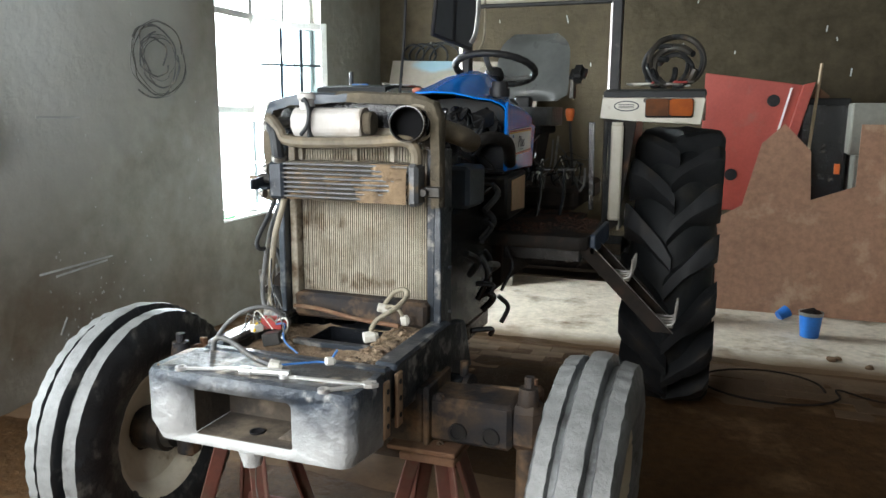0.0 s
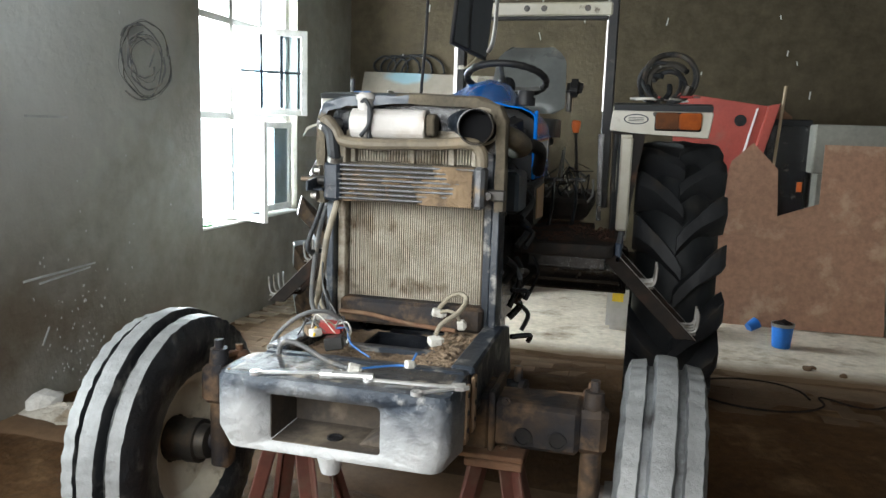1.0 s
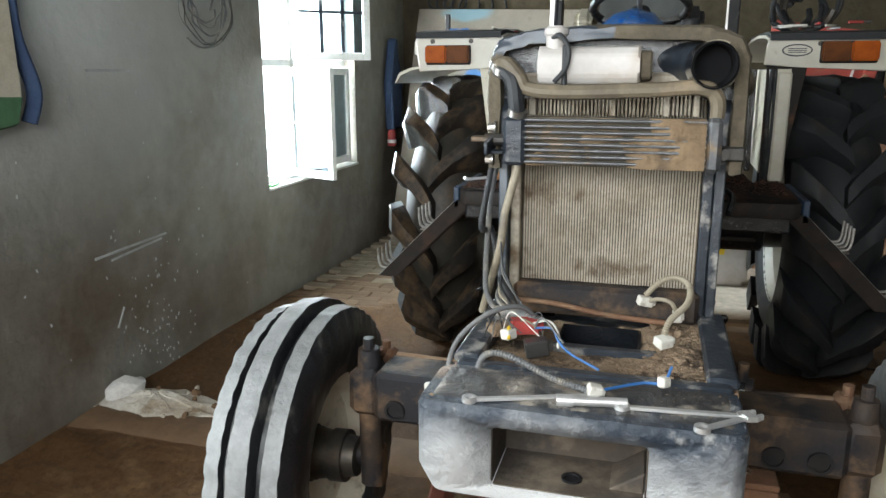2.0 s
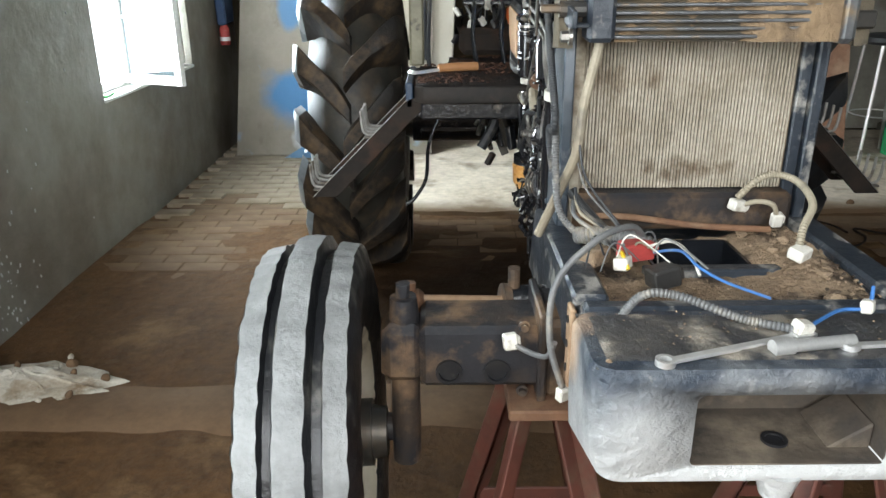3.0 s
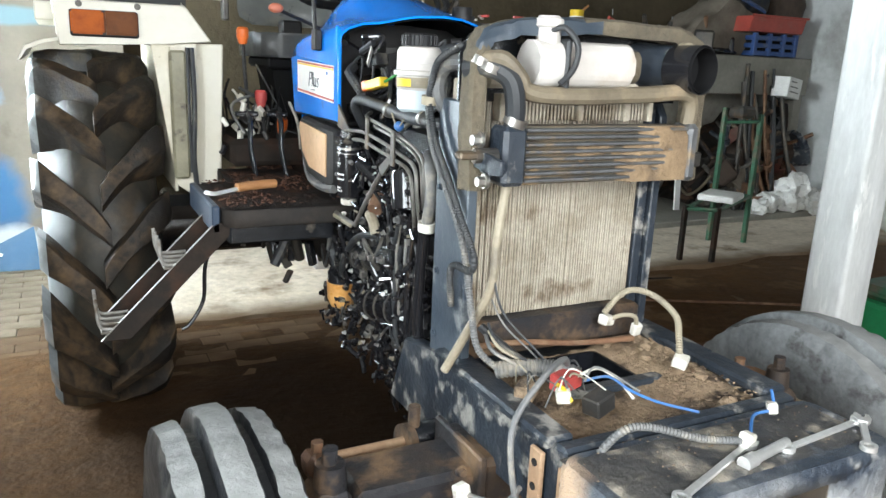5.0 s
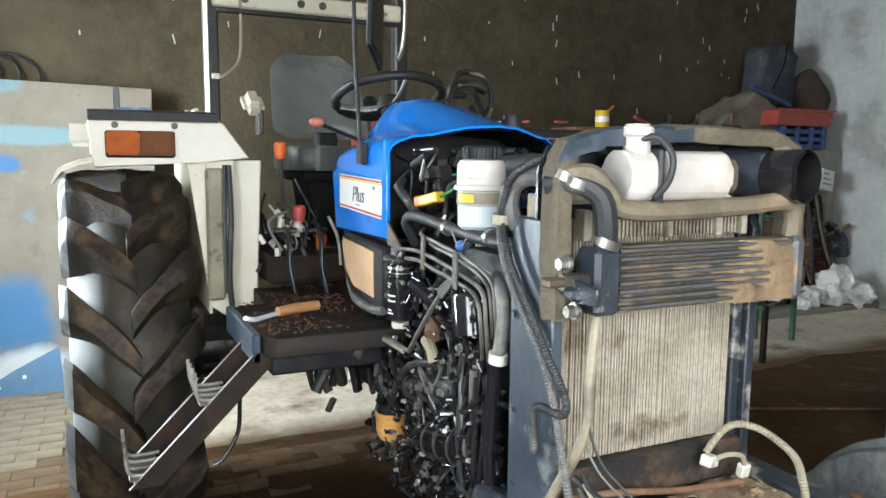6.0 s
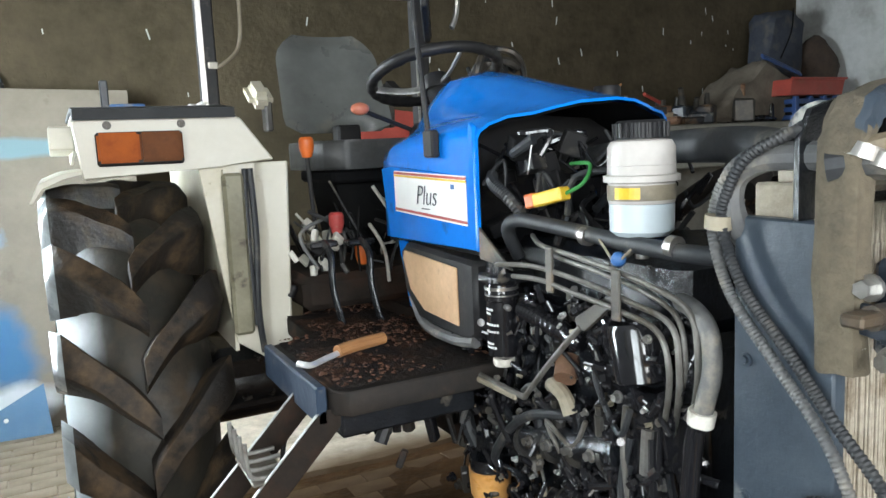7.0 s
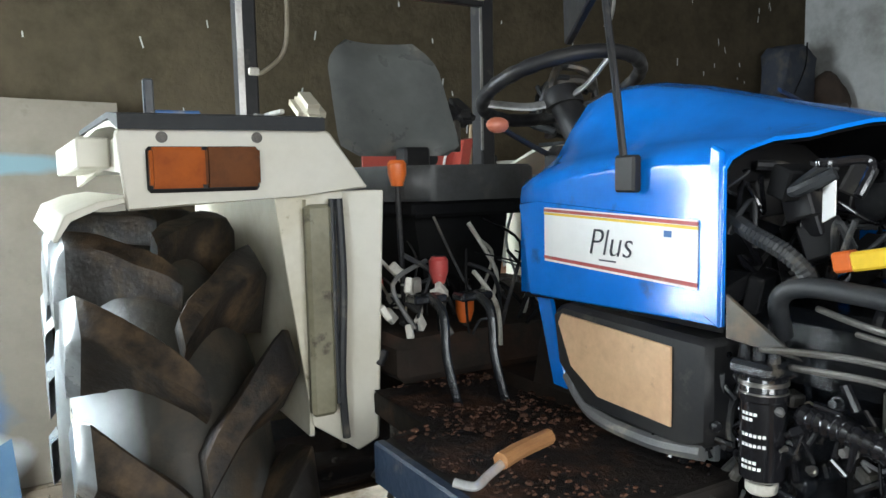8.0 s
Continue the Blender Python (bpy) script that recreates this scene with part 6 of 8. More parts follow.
def controls():
    for x, y, z, m, h in ((-0.334, 1.725, 1.478, orange, 0.42), (-0.22, 1.62, 1.16, orange, 0.15), (-0.30, 1.60, 1.26, red_plastic, 0.2), (0.33, 1.78, 1.46, orange, 0.4)):
        bm = fresh()
        tube(bm, [(x + 0.03, y + 0.03, z - h), (x + 0.01, y + 0.01, z - h * 0.4), (x, y, z - 0.02)], 0.007)
        lever = part("gear_lever", bm, black_plastic, tractor)
        o = fresh()
        lathe(o, [(0.0, 0.032), (0.016, 0.032), (0.022, 0.024), (0.022, 0.0), (0.014, -0.028), (0.0, -0.028)], 16, pose(x, y, z))
        part("knob", o, m, lever, "orange lever knob" if m is orange else "red lever knob")
    bm = fresh()
    box(bm, (-0.19, 1.05, 0.72), (0.19, 2.4, 1.02), 0.03)
    box(bm, (-0.42, 1.56, 1.02), (0.42, 2.35, 1.12), 0.02)
    prism(bm, [(-0.16, 1.02), (0.16, 1.02), (0.11, 1.26), (-0.11, 1.26)], "y", 1.30, 1.44)
    part("transmission", wobble(bm, 0.004, 9), ladder_steel, tractor, "oily black gearbox tunnel")
    bm = fresh()
    box(bm, (-0.62, 2.0, 0.60), (0.62, 2.26, 0.84), 0.04)
    rod(bm, (-0.62, AXY, AXZ), (0.62, AXY, AXZ), 0.13)
    part("rear_axle", bm, engine_black, tractor)
    for s in (-1, 1):
        for x, dy in ((0.27, 0.0), (0.37, 0.025)):
            bm = fresh()
            tube(bm, [(s * x, 1.50 + dy, 1.22), (s * x, 1.44 + dy, 1.19), (s * x + s * 0.005, 1.42 + dy, 1.10), (s * x - s * 0.01, 1.40 + dy, 1.0)], 0.010, flat=0.7)
            box(bm, (s * x - 0.04, 1.485 + dy, 1.205), (s * x + 0.04, 1.53 + dy, 1.222), 0.004)
            part("pedal", bm, engine_black, tractor)
    # levers, wires and small hoses in the dark behind the pedals
    rnd = random.Random(5)
    for k in range(84):
        x, y = rnd.uniform(-0.44, 0.42), rnd.uniform(1.54, 1.98)
        z = rnd.uniform(1.03, 1.20)
        pts = [(x, y, z), (x + rnd.uniform(-0.05, 0.05), y + rnd.uniform(-0.05, 0.05), z + rnd.uniform(0.04, 0.12)), (x + rnd.uniform(-0.1, 0.1), y + rnd.uniform(-0.05, 0.08), z + rnd.uniform(0.0, 0.2))]
        part("cable", tube(fresh(), pts, rnd.uniform(0.002, 0.006), 6, 5), rnd.choice([hose_black, gloss_black, hose_black, flat_black, hose_grey, white_plastic]), tractor)
    for k in range(16):
        c = (rnd.uniform(-0.44, -0.22), rnd.uniform(1.58, 1.75), rnd.uniform(1.04, 1.26))
        part("plug", box(fresh(), (-0.012, -0.008, -0.018), (0.012, 0.008, 0.018), 0.003, pose(*c, rnd.uniform(-40, 40), rnd.uniform(-40, 40), rnd.uniform(0, 90))), white_plastic if k % 3 else black_plastic, tractor)


def engine():
    bm = fresh()
    box(bm, (-0.165, 0.40, 0.66), (0.165, 1.06, 1.14), 0.02)
    blockp = part("engine", wobble(bm, 0.003, 14), engine_black, tractor, "oily black diesel engine with pipes and filters")

    def piece(name, bm, material, label="", parent=None):
        return part(name, bm, material, parent or blockp, label)
    piece("cylinder_head", wobble(box(fresh(), (-0.15, 0.42, 1.141), (0.15, 1.0, 1.27), 0.02), 0.003, 14), engine_black)
    piece("sump", wobble(box(fresh(), (-0.135, 0.42, 0.56), (0.135, 1.10, 0.659), 0.02), 0.003, 14), engine_black)
    for sx in (-1,):
        for k in range(7):
            a, b = sorted((sx * 0.166, sx * 0.182))
            piece("rib", box(fresh(), (a, 0.44 + 0.085 * k, 0.70), (b, 0.472 + 0.085 * k, 1.10), 0.004), engine_black)
    # fuel filter canister on its bracket
    c = (-0.245, 0.808)
    bm = fresh()
    lathe(bm, [(0.0, 0.0), (0.022, 0.0), (0.030, 0.006), (0.031, 0.115), (0.034, 0.118), (0.034, 0.126), (0.031, 0.130), (0.030, 0.150), (0.0, 0.152)], 22, pose(c[0], c[1], 1.042))
    f = piece("fuel_filter", bm, gloss_black, "glossy black fuel filter canister with pale print")
    piece("filter_ring", lathe(fresh(), [(0.0, 0.0), (0.019, 0.0), (0.022, 0.004), (0.022, 0.016), (0.0, 0.016)], 18, pose(c[0], c[1], 1.024)), white_plastic, "", f)
    for z, n in ((1.066, 5), (1.074, 4), (1.098, 6), (1.112, 6), (1.134, 3), (1.142, 4)):
        o = fresh()
        for q in range(n):
            box(o, (0.0312, -0.0022, -0.0022), (0.0317, 0.0022, 0.0022), 0, pose(c[0], c[1], z, 0, 0, 165 + 11 * q))
        piece("label_print", o, label_white, "", f)
    bm = fresh()
    box(bm, (c[0] - 0.035, c[1] - 0.034, 1.192), (c[0] + 0.06, c[1] + 0.034, 1.214), 0.006)
    for dy in (-0.024, 0.0, 0.024):
        rod(bm, (c[0] - 0.01, c[1] + dy, 1.214), (c[0] - 0.01, c[1] + dy, 1.232), 0.009, 0.007, 8)
    piece("filter_head", bm, engine_black, "", f)
    for z in (1.165, 1.18):
        piece("filter_clamp", lathe(fresh(), [(0.0312, 0), (0.0335, 0), (0.0335, 0.006), (0.0312, 0.006)], 22, pose(c[0], c[1], z), closed=True), steel, "", f)
    # triangular gusset beside the cowl
    piece("gusset", prism(fresh(), [(0.86, 1.30), (0.86, 1.235), (0.74, 1.225)], "x", -0.262, -0.256, 0.002), dark_steel, "grey steel gusset")
    # oil filter, glossy, slanting
    bm = fresh()
    lathe(bm, [(0.0, 0.0), (0.034, 0.0), (0.044, 0.005), (0.046, 0.085), (0.042, 0.094), (0.0, 0.094)], 26, pose(-0.228, 0.425, 1.085, -12, 0, 0))
    piece("oil_filter", bm, gloss_black, "glossy black oil filter")
    # grey bypass pipe with a white clamp and its black lower run
    bm = fresh()
    tube(bm, [(-0.215, 0.36, 1.222), (-0.24, 0.312, 1.222), (-0.25, 0.276, 1.20), (-0.25, 0.270, 1.15), (-0.25, 0.280, 1.105), (-0.25, 0.289, 1.075)], 0.0135, 14)
    low = piece("bypass_pipe", bm, hose_grey, "dusty grey bypass pipe")
    piece("hose_clamp", wobble(rod(fresh(), (-0.25, 0.287, 1.086), (-0.25, 0.291, 1.066), 0.019, seg=18), 0.002, 60), white_plastic, "white clamp", low)
    piece("lower_hose", tube(fresh(), [(-0.25, 0.290, 1.07), (-0.25, 0.301, 1.045), (-0.252, 0.308, 0.96), (-0.252, 0.313, 0.86), (-0.24, 0.32, 0.76)], 0.014, 12), gloss_black, "", low)
    # injection pump lying along the block
    bm = fresh()
    tube(bm, [(-0.225, 0.83, 0.868), (-0.228, 0.70, 0.900), (-0.23, 0.60, 0.925), (-0.232, 0.47, 0.955)], 0.030, 16)
    pump = piece("injection_pump", wobble(bm, 0.002, 40), engine_black, "black injection pump")
    for k in range(4):
        y = 0.52 + 0.062 * k
        z = 0.955 - 0.20 * (y - 0.47)
        o = fresh()
        rod(o, (-0.232, y, z + 0.02), (-0.238, y, z + 0.062), 0.014, 0.011, 10)
        rod(o, (-0.238, y, z + 0.062), (-0.240, y, z + 0.078), 0.009, 0.009, 6)
        piece("pump_element", o, engine_black if k % 2 else dark_steel, "", pump)
        o = fresh()
        bolt(o, (-0.258, y, z - 0.005), (-1, 0, 0), 0.008, 0.010)
        piece("pump_bolt", o, steel, "", pump)
    for y in (0.50, 0.585, 0.66, 0.75):
        z = 0.955 - 0.23 * (y - 0.45)
        o = rod(fresh(), (-0.229, y - 0.005, z - 0.002), (-0.229, y + 0.006, z - 0.004), 0.034, seg=18)
        piece("pump_ring", o, dark_steel, "", pump)
    # solenoid and brass union above the pump
    o = fresh()
    tube(o, [(-0.235, 0.66, 1.02), (-0.250, 0.63, 1.03), (-0.252, 0.60, 1.018), (-0.25, 0.585, 0.99)], 0.014, 10)
    piece("elbow", o, hose_pale, "dusty pale elbow")
    o = fresh()
    rod(o, (-0.225, 0.62, 1.075), (-0.25, 0.60, 1.05), 0.024, 0.020, 14)
    piece("solenoid", o, rust, "brown solenoid")
    o = fresh()
    tube(o, [(-0.23, 0.76, 1.145), (-0.235, 0.70, 1.14), (-0.235, 0.62, 1.125), (-0.225, 0.58, 1.11)], 0.015, 10, rib=0.003, pitch=0.012)
    piece("ribbed_boot", o, gloss_black)
    # steel fuel pipes side by side, bending down before the oil filter
    lines = (((-0.20, 0.76, 1.285), (-0.255, 0.65, 1.281), (-0.26, 0.541, 1.272), (-0.261, 0.395, 1.253), (-0.260, 0.305, 1.226), (-0.258, 0.288, 1.172), (-0.240, 0.31, 1.09), (-0.21, 0.36, 1.04)),
             ((-0.22, 0.84, 1.215), (-0.263, 0.791, 1.232), (-0.266, 0.661, 1.244), (-0.266, 0.535, 1.236), (-0.266, 0.414, 1.220), (-0.264, 0.332, 1.200), (-0.262, 0.318, 1.14), (-0.24, 0.345, 1.06), (-0.21, 0.39, 0.99)),
             ((-0.21, 0.80, 1.20), (-0.258, 0.74, 1.215), (-0.266, 0.64, 1.222), (-0.268, 0.551, 1.214), (-0.267, 0.44, 1.203), (-0.265, 0.358, 1.186), (-0.263, 0.336, 1.13), (-0.24, 0.37, 1.04), (-0.21, 0.42, 0.97)),
             ((-0.21, 0.70, 1.262), (-0.25, 0.60, 1.262), (-0.252, 0.50, 1.252), (-0.252, 0.40, 1.236), (-0.25, 0.335, 1.21), (-0.25, 0.318, 1.15), (-0.23, 0.35, 1.07)))
    for k, pts in enumerate(lines):
        piece("fuel_pipe", tube(fresh(), pts, 0.0047 if k < 3 else 0.0040, 8), pipe_steel, "grey steel fuel pipe")
    piece("pipe_clip", box(fresh(), (-0.276, 0.425, 1.188), (-0.270, 0.445, 1.268), 0.002), dark_steel)
    piece("pipe_clip", box(fresh(), (-0.272, 0.60, 1.205), (-0.266, 0.62, 1.285), 0.002), dark_steel)
    # thick feed hose that turns down beside the filter
    bm = fresh()
    tube(bm, [(-0.20, 0.81, 1.24), (-0.232, 0.797, 1.295), (-0.236, 0.757, 1.318), (-0.236, 0.661, 1.316), (-0.236, 0.538, 1.308), (-0.235, 0.431, 1.301), (-0.232, 0.316, 1.298), (-0.21, 0.24, 1.30)], 0.0135, 12)
    piece("feed_pipe", bm, hose_black, "thick black feed hose")
    for y in (0.555, 0.36):
        piece("hose_clamp", rod(fresh(), (-0.236, y, 1.306), (-0.236, y - 0.014, 1.305), 0.0165), steel)
    bm = fresh()
    tube(bm, [(-0.02, 0.80, 1.42), (-0.06, 0.60, 1.44), (-0.11, 0.35, 1.445), (-0.17, 0.20, 1.43)], 0.028, 12)
    piece("air_hose", bm, hose_black)
    piece("blue_fitting", ball(fresh(), (-0.25, 0.455, 1.278), 0.012), blue_wire, "small blue fitting")
    for a, b in (((-0.25, 0.50, 1.305), (-0.252, 0.46, 1.268)), ((-0.252, 0.46, 1.268), (-0.252, 0.425, 1.296))):
        piece("wire_clip", rod(fresh(), a, b, 0.0020), hose_pale)
    # flat stay and bent throttle rod
    piece("stay", prism(fresh(), [(0.440, 1.222), (0.468, 1.224), (0.56, 1.168), (0.552, 1.148), (0.53, 1.150)], "x", -0.258, -0.252, 0.002), dark_steel, "flat grey stay")
    piece("throttle_rod", tube(fresh(), [(-0.256, 0.545, 1.155), (-0.258, 0.63, 1.075), (-0.258, 0.712, 0.992), (-0.258, 0.722, 0.985), (-0.258, 0.80, 0.985), (-0.256, 0.90, 0.986)], 0.0058, 8, 3), pipe_steel, "bent grey throttle rod")
    piece("link", box(fresh(), (-0.266, 0.74, 0.972), (-0.258, 0.90, 0.984), 0.003), hose_pale)
    piece("fuel_hose", tube(fresh(), [(-0.23, 0.87, 0.79), (-0.25, 0.846, 0.827), (-0.255, 0.778, 0.903), (-0.255, 0.70, 0.955), (-0.25, 0.612, 0.98), (-0.22, 0.57, 0.985)], 0.0095, 10), hose_black, "thin black fuel hose")
    # tall glossy casting under the oil filter
    bm = fresh()
    prism(bm, [(0.35, 1.06), (0.49, 1.075), (0.51, 0.96), (0.50, 0.80), (0.47, 0.62), (0.37, 0.62), (0.36, 0.86)], "x", -0.235, -0.15, 0.016)
    cast = piece("timing_case", wobble(bm, 0.003, 20), gloss_black, "glossy black timing case")
    for y, z in ((0.375, 1.04), (0.475, 1.05), (0.49, 0.96), (0.375, 0.94), (0.485, 0.85), (0.38, 0.82), (0.465, 0.72), (0.39, 0.68)):
        o = fresh()
        bolt(o, (-0.236, y, z), (-1, 0, 0), 0.007, 0.009)
        piece("case_bolt", o, steel if z > 0.9 else engine_black, "", cast)
    # starter motor and lift pump low on the block
    o = fresh()
    tube(o, [(-0.215, 0.47, 0.82), (-0.215, 0.55, 0.80), (-0.215, 0.66, 0.775)], 0.047, 18)
    piece("starter_motor", o, gloss_black, "black starter motor")
    for y in (0.49, 0.56, 0.63):
        piece("starter_band", rod(fresh(), (-0.215, y, 0.812 - (y - 0.5) * 0.24), (-0.215, y + 0.006, 0.811 - (y - 0.5) * 0.24), 0.0495, seg=20), dark_steel)
    o = fresh()
    lathe(o, [(0.0, 0.0), (0.04, 0.0), (0.045, 0.01), (0.045, 0.10), (0.038, 0.12), (0.0, 0.12)], 18, pose(-0.205, 0.445, 0.60))
    piece("oil_cooler_can", o, gloss_black)
    # sediment bowl
    bm = fresh()
    lathe(bm, [(0.0, 0.0), (0.016, 0.0), (0.034, 0.008), (0.044, 0.03), (0.047, 0.085), (0.0, 0.085)], 22, pose(-0.225, 0.915, 0.680))
    bowl = piece("sediment_bowl", bm, bowl_mat, "amber sediment bowl")
    bm = fresh()
    rod(bm, (-0.225, 0.915, 0.765), (-0.225, 0.915, 0.792), 0.044)
    box(bm, (-0.24, 0.88, 0.79), (-0.165, 0.95, 0.84), 0.006)
    piece("bowl_head", bm, engine_black, "", bowl)
    piece("bowl_tap", rod(fresh(), (-0.225, 0.915, 0.675), (-0.225, 0.915, 0.691), 0.008), bowl_mat, "", bowl)
    # oily bolts, unions and small hoses all over the flank
    rnd = random.Random(11)
    shades = [engine_black] * 5 + [gloss_black] * 3 + [dark_steel, hose_grey, pipe_steel]
    for k in range(200):
        c = Vector((-rnd.uniform(0.17, 0.243), rnd.uniform(0.40, 1.10), rnd.uniform(0.60, 1.20)))
        o = fresh()
        kind = rnd.random()
        if kind < 0.35:
            bolt(o, c, (-1, rnd.uniform(-0.3, 0.3), rnd.uniform(-0.3, 0.3)), rnd.uniform(0.005, 0.011), 0.012)
            piece("bolt", o, rnd.choice(shades))
        elif kind < 0.60:
            w = rnd.uniform(0.008, 0.020)
            box(o, (-0.012, -w, -w * 0.7), (0.012, w, w * 0.7), 0.004, Matrix.Translation(c) @ pose(0, 0, 0, rnd.uniform(-40, 40), 0, rnd.uniform(-30, 30)))
            piece("bracket", o, rnd.choice(shades))
        else:
            d = Vector((rnd.uniform(-0.2, 0.2), rnd.uniform(-1, 1), rnd.uniform(-1, 1))).normalized() * rnd.uniform(0.03, 0.08)
            rod(o, c - d / 2, c + d / 2, rnd.uniform(0.004, 0.012), seg=8)
            piece("union", o, rnd.choice(shades))
    # added bare nuts and pale fittings that stand in for glints in the dark
    for k in range(130):
        o = fresh()
        bolt(o, (-rnd.uniform(0.205, 0.250), rnd.uniform(0.36, 0.86), rnd.uniform(0.62, 1.17)), (-1, rnd.uniform(-0.6, 0.6), rnd.uniform(-0.5, 0.6)), rnd.uniform(0.0025, 0.005), 0.008)
        piece("nut", o, rnd.choice([steel, steel, chrome, hose_pale]))
    for k in range(34):
        p = Vector((-rnd.uniform(0.20, 0.255), rnd.uniform(0.40, 1.0), rnd.uniform(0.64, 1.18)))
        pts = [p]
        for j in range(3):
            p = p + Vector((rnd.uniform(-0.012, 0.012), rnd.uniform(-0.07, 0.07), rnd.uniform(-0.07, 0.05)))
            p.x = max(p.x, -0.262)
            pts.append(p)
        piece("small_hose", tube(fresh(), pts, rnd.uniform(0.0025, 0.007), 7, 5), rnd.choice([hose_black, gloss_black, gloss_black, pipe_steel, hose_grey]))
    # small oily unions that catch the light
    bm = fresh()
    for k in range(620):
        y, z = (rnd.uniform(0.36, 1.02) if k % 2 else rnd.uniform(0.30, 0.60)), rnd.uniform(0.58, 1.20)
        c = Vector((-rnd.uniform(0.215, 0.256), y, z))
        d = Vector((rnd.uniform(-0.4, 0.4), rnd.uniform(-1, 1), rnd.uniform(-1, 1))).normalized() * rnd.uniform(0.012, 0.05)
        rod(bm, c - d / 2, c + d / 2, rnd.uniform(0.002, 0.007), seg=8)
        if k % 3 == 0:
            rod(bm, c - d * 0.2, c + d * 0.2, rnd.uniform(0.006, 0.011), seg=6)
    tagged(piece("union_litter", bm, gloss_black, "glossy oily unions and pipe ends"), kind="stuff")
    # pipes over the timing case
    for k in range(12):
        y = rnd.uniform(0.36, 0.50)
        z = rnd.uniform(0.90, 1.06)
        pts = [(-0.238, y, z), (-0.248, y + rnd.uniform(-0.02, 0.02), z - 0.08), (-0.244, y + rnd.uniform(-0.03, 0.03), z - rnd.uniform(0.12, 0.26))]
        piece("small_hose", tube(fresh(), pts, rnd.uniform(0.004, 0.009), 8, 6), rnd.choice([gloss_black, gloss_black, hose_black, pipe_steel]))
    # stalks hanging under the gearbox
    for k in range(30):
        x, y = rnd.uniform(-0.32, 0.10), rnd.uniform(0.95, 1.9)
        z = rnd.uniform(0.64, 0.84)
        pts = [(x, y, 0.92), (x + rnd.uniform(-0.03, 0.03), y + rnd.uniform(-0.03, 0.03), (z + 0.92) / 2), (x + rnd.uniform(-0.05, 0.05), y + rnd.uniform(-0.06, 0.06), z)]
        piece("underside_hose", tube(fresh(), pts, rnd.uniform(0.006, 0.018)), rnd.choice([hose_black, engine_black, dark_steel]))
    for k in range(26):
        x, y = rnd.uniform(-0.34, -0.05), rnd.uniform(0.98, 1.7)
        o = fresh()
        w = rnd.uniform(0.006, 0.018)
        box(o, (-w, -w * 0.7, -rnd.uniform(0.02, 0.06)), (w, w * 0.7, 0.02), 0.003, pose(x, y, rnd.uniform(0.70, 0.86), rnd.uniform(-25, 25), rnd.uniform(-25, 25), rnd.uniform(0, 90)))
        piece("lug_bracket", o, rnd.choice([engine_black, gloss_black, board_steel, dark_steel]))
    # boxes and exhaust bend on the far flank
    piece("right_box", wobble(box(fresh(), (0.20, 0.32, 1.165), (0.285, 0.50, 1.30), 0.012), 0.002, 20), shield_blue, "slate-blue cover box")
    piece("exhaust_bend", tube(fresh(), [(0.20, 0.60, 1.35), (0.26, 0.62, 1.38), (0.29, 0.75, 1.36), (0.27, 0.88, 1.28)], 0.024, 12), board_steel)
    for k in range(14):
        p = Vector((rnd.uniform(0.19, 0.27), rnd.uniform(0.35, 1.0), rnd.uniform(0.70, 1.25)))
        q = p + Vector((rnd.uniform(-0.03, 0.05), rnd.uniform(-0.12, 0.12), rnd.uniform(-0.2, 0.1)))
        piece("small_hose", tube(fresh(), [p, p.lerp(q, 0.5) + Vector((0.03, 0.02, 0.01)), q], rnd.uniform(0.005, 0.014)), rnd.choice([hose_black, gloss_black, pipe_steel]))


def reservoir():
    x, y = -0.205, 0.452
    bm = fresh()
    lathe(bm, [(0.0, 1.312), (0.040, 1.312), (0.049, 1.320), (0.050, 1.362), (0.0, 1.362)], 32, pose(x, y, 0))
    r = part("steering_reservoir", bm, fluid_white, tractor, "white power steering reservoir with a black cap")
    bm = fresh()
    lathe(bm, [(0.0495, 1.3625), (0.0505, 1.364), (0.0505, 1.394), (0.058, 1.396), (0.058, 1.405), (0.052, 1.407), (0.0515, 1.420), (0.0522, 1.421), (0.0515, 1.423), (0.0512, 1.448), (0.046, 1.457), (0.036, 1.460), (0.0, 1.460)], 32, pose(x, y, 0))
    part("upper_body", bm, tank_white, r)
    bm = fresh()
    lathe(bm, [(0.0508, 1.368), (0.0522, 1.368), (0.0522, 1.391), (0.0508, 1.391)], 32, pose(x, y, 0), closed=True)
    part("clamp_band", bm, hose_pale, r, "pale clamp band")
    bm = fresh()
    lathe(bm, [(0.0, 1.488), (0.034, 1.488), (0.039, 1.484), (0.040, 1.460), (0.0, 1.460)], 24, pose(x, y, 0))
    cap = part("cap", bm, black_plastic, r)
    first = None
    for k in range(24):
        a = 360 * k / 24
        if first is None:
            first = part("cap_ridge", rod(fresh(), (0.0405, 0, 1.462), (0.0405, 0, 1.484), 0.0028, seg=6), black_plastic, cap, "", pose(x, y, 0, 0, 0, a))
        else:
            placed("cap_ridge", first.data, cap, "", pose(x, y, 0, 0, 0, a))
    bm = fresh()
    for k in range(5):
        a = 185 + 9 * k
        box(bm, (0.0524, -0.0044, 1.371), (0.0530, 0.0044, 1.388), 0, pose(x, y, 0, 0, 0, a))
    part("label", bm, yellow, r, "yellow label")
    bm = fresh()
    rod(bm, (x, y, 1.312), (x, y, 1.275), 0.011)
    rod(bm, (x, y + 0.01, 1.295), (x - 0.035, y + 0.03, 1.262), 0.006)
    part("outlet", bm, pipe_steel, r)


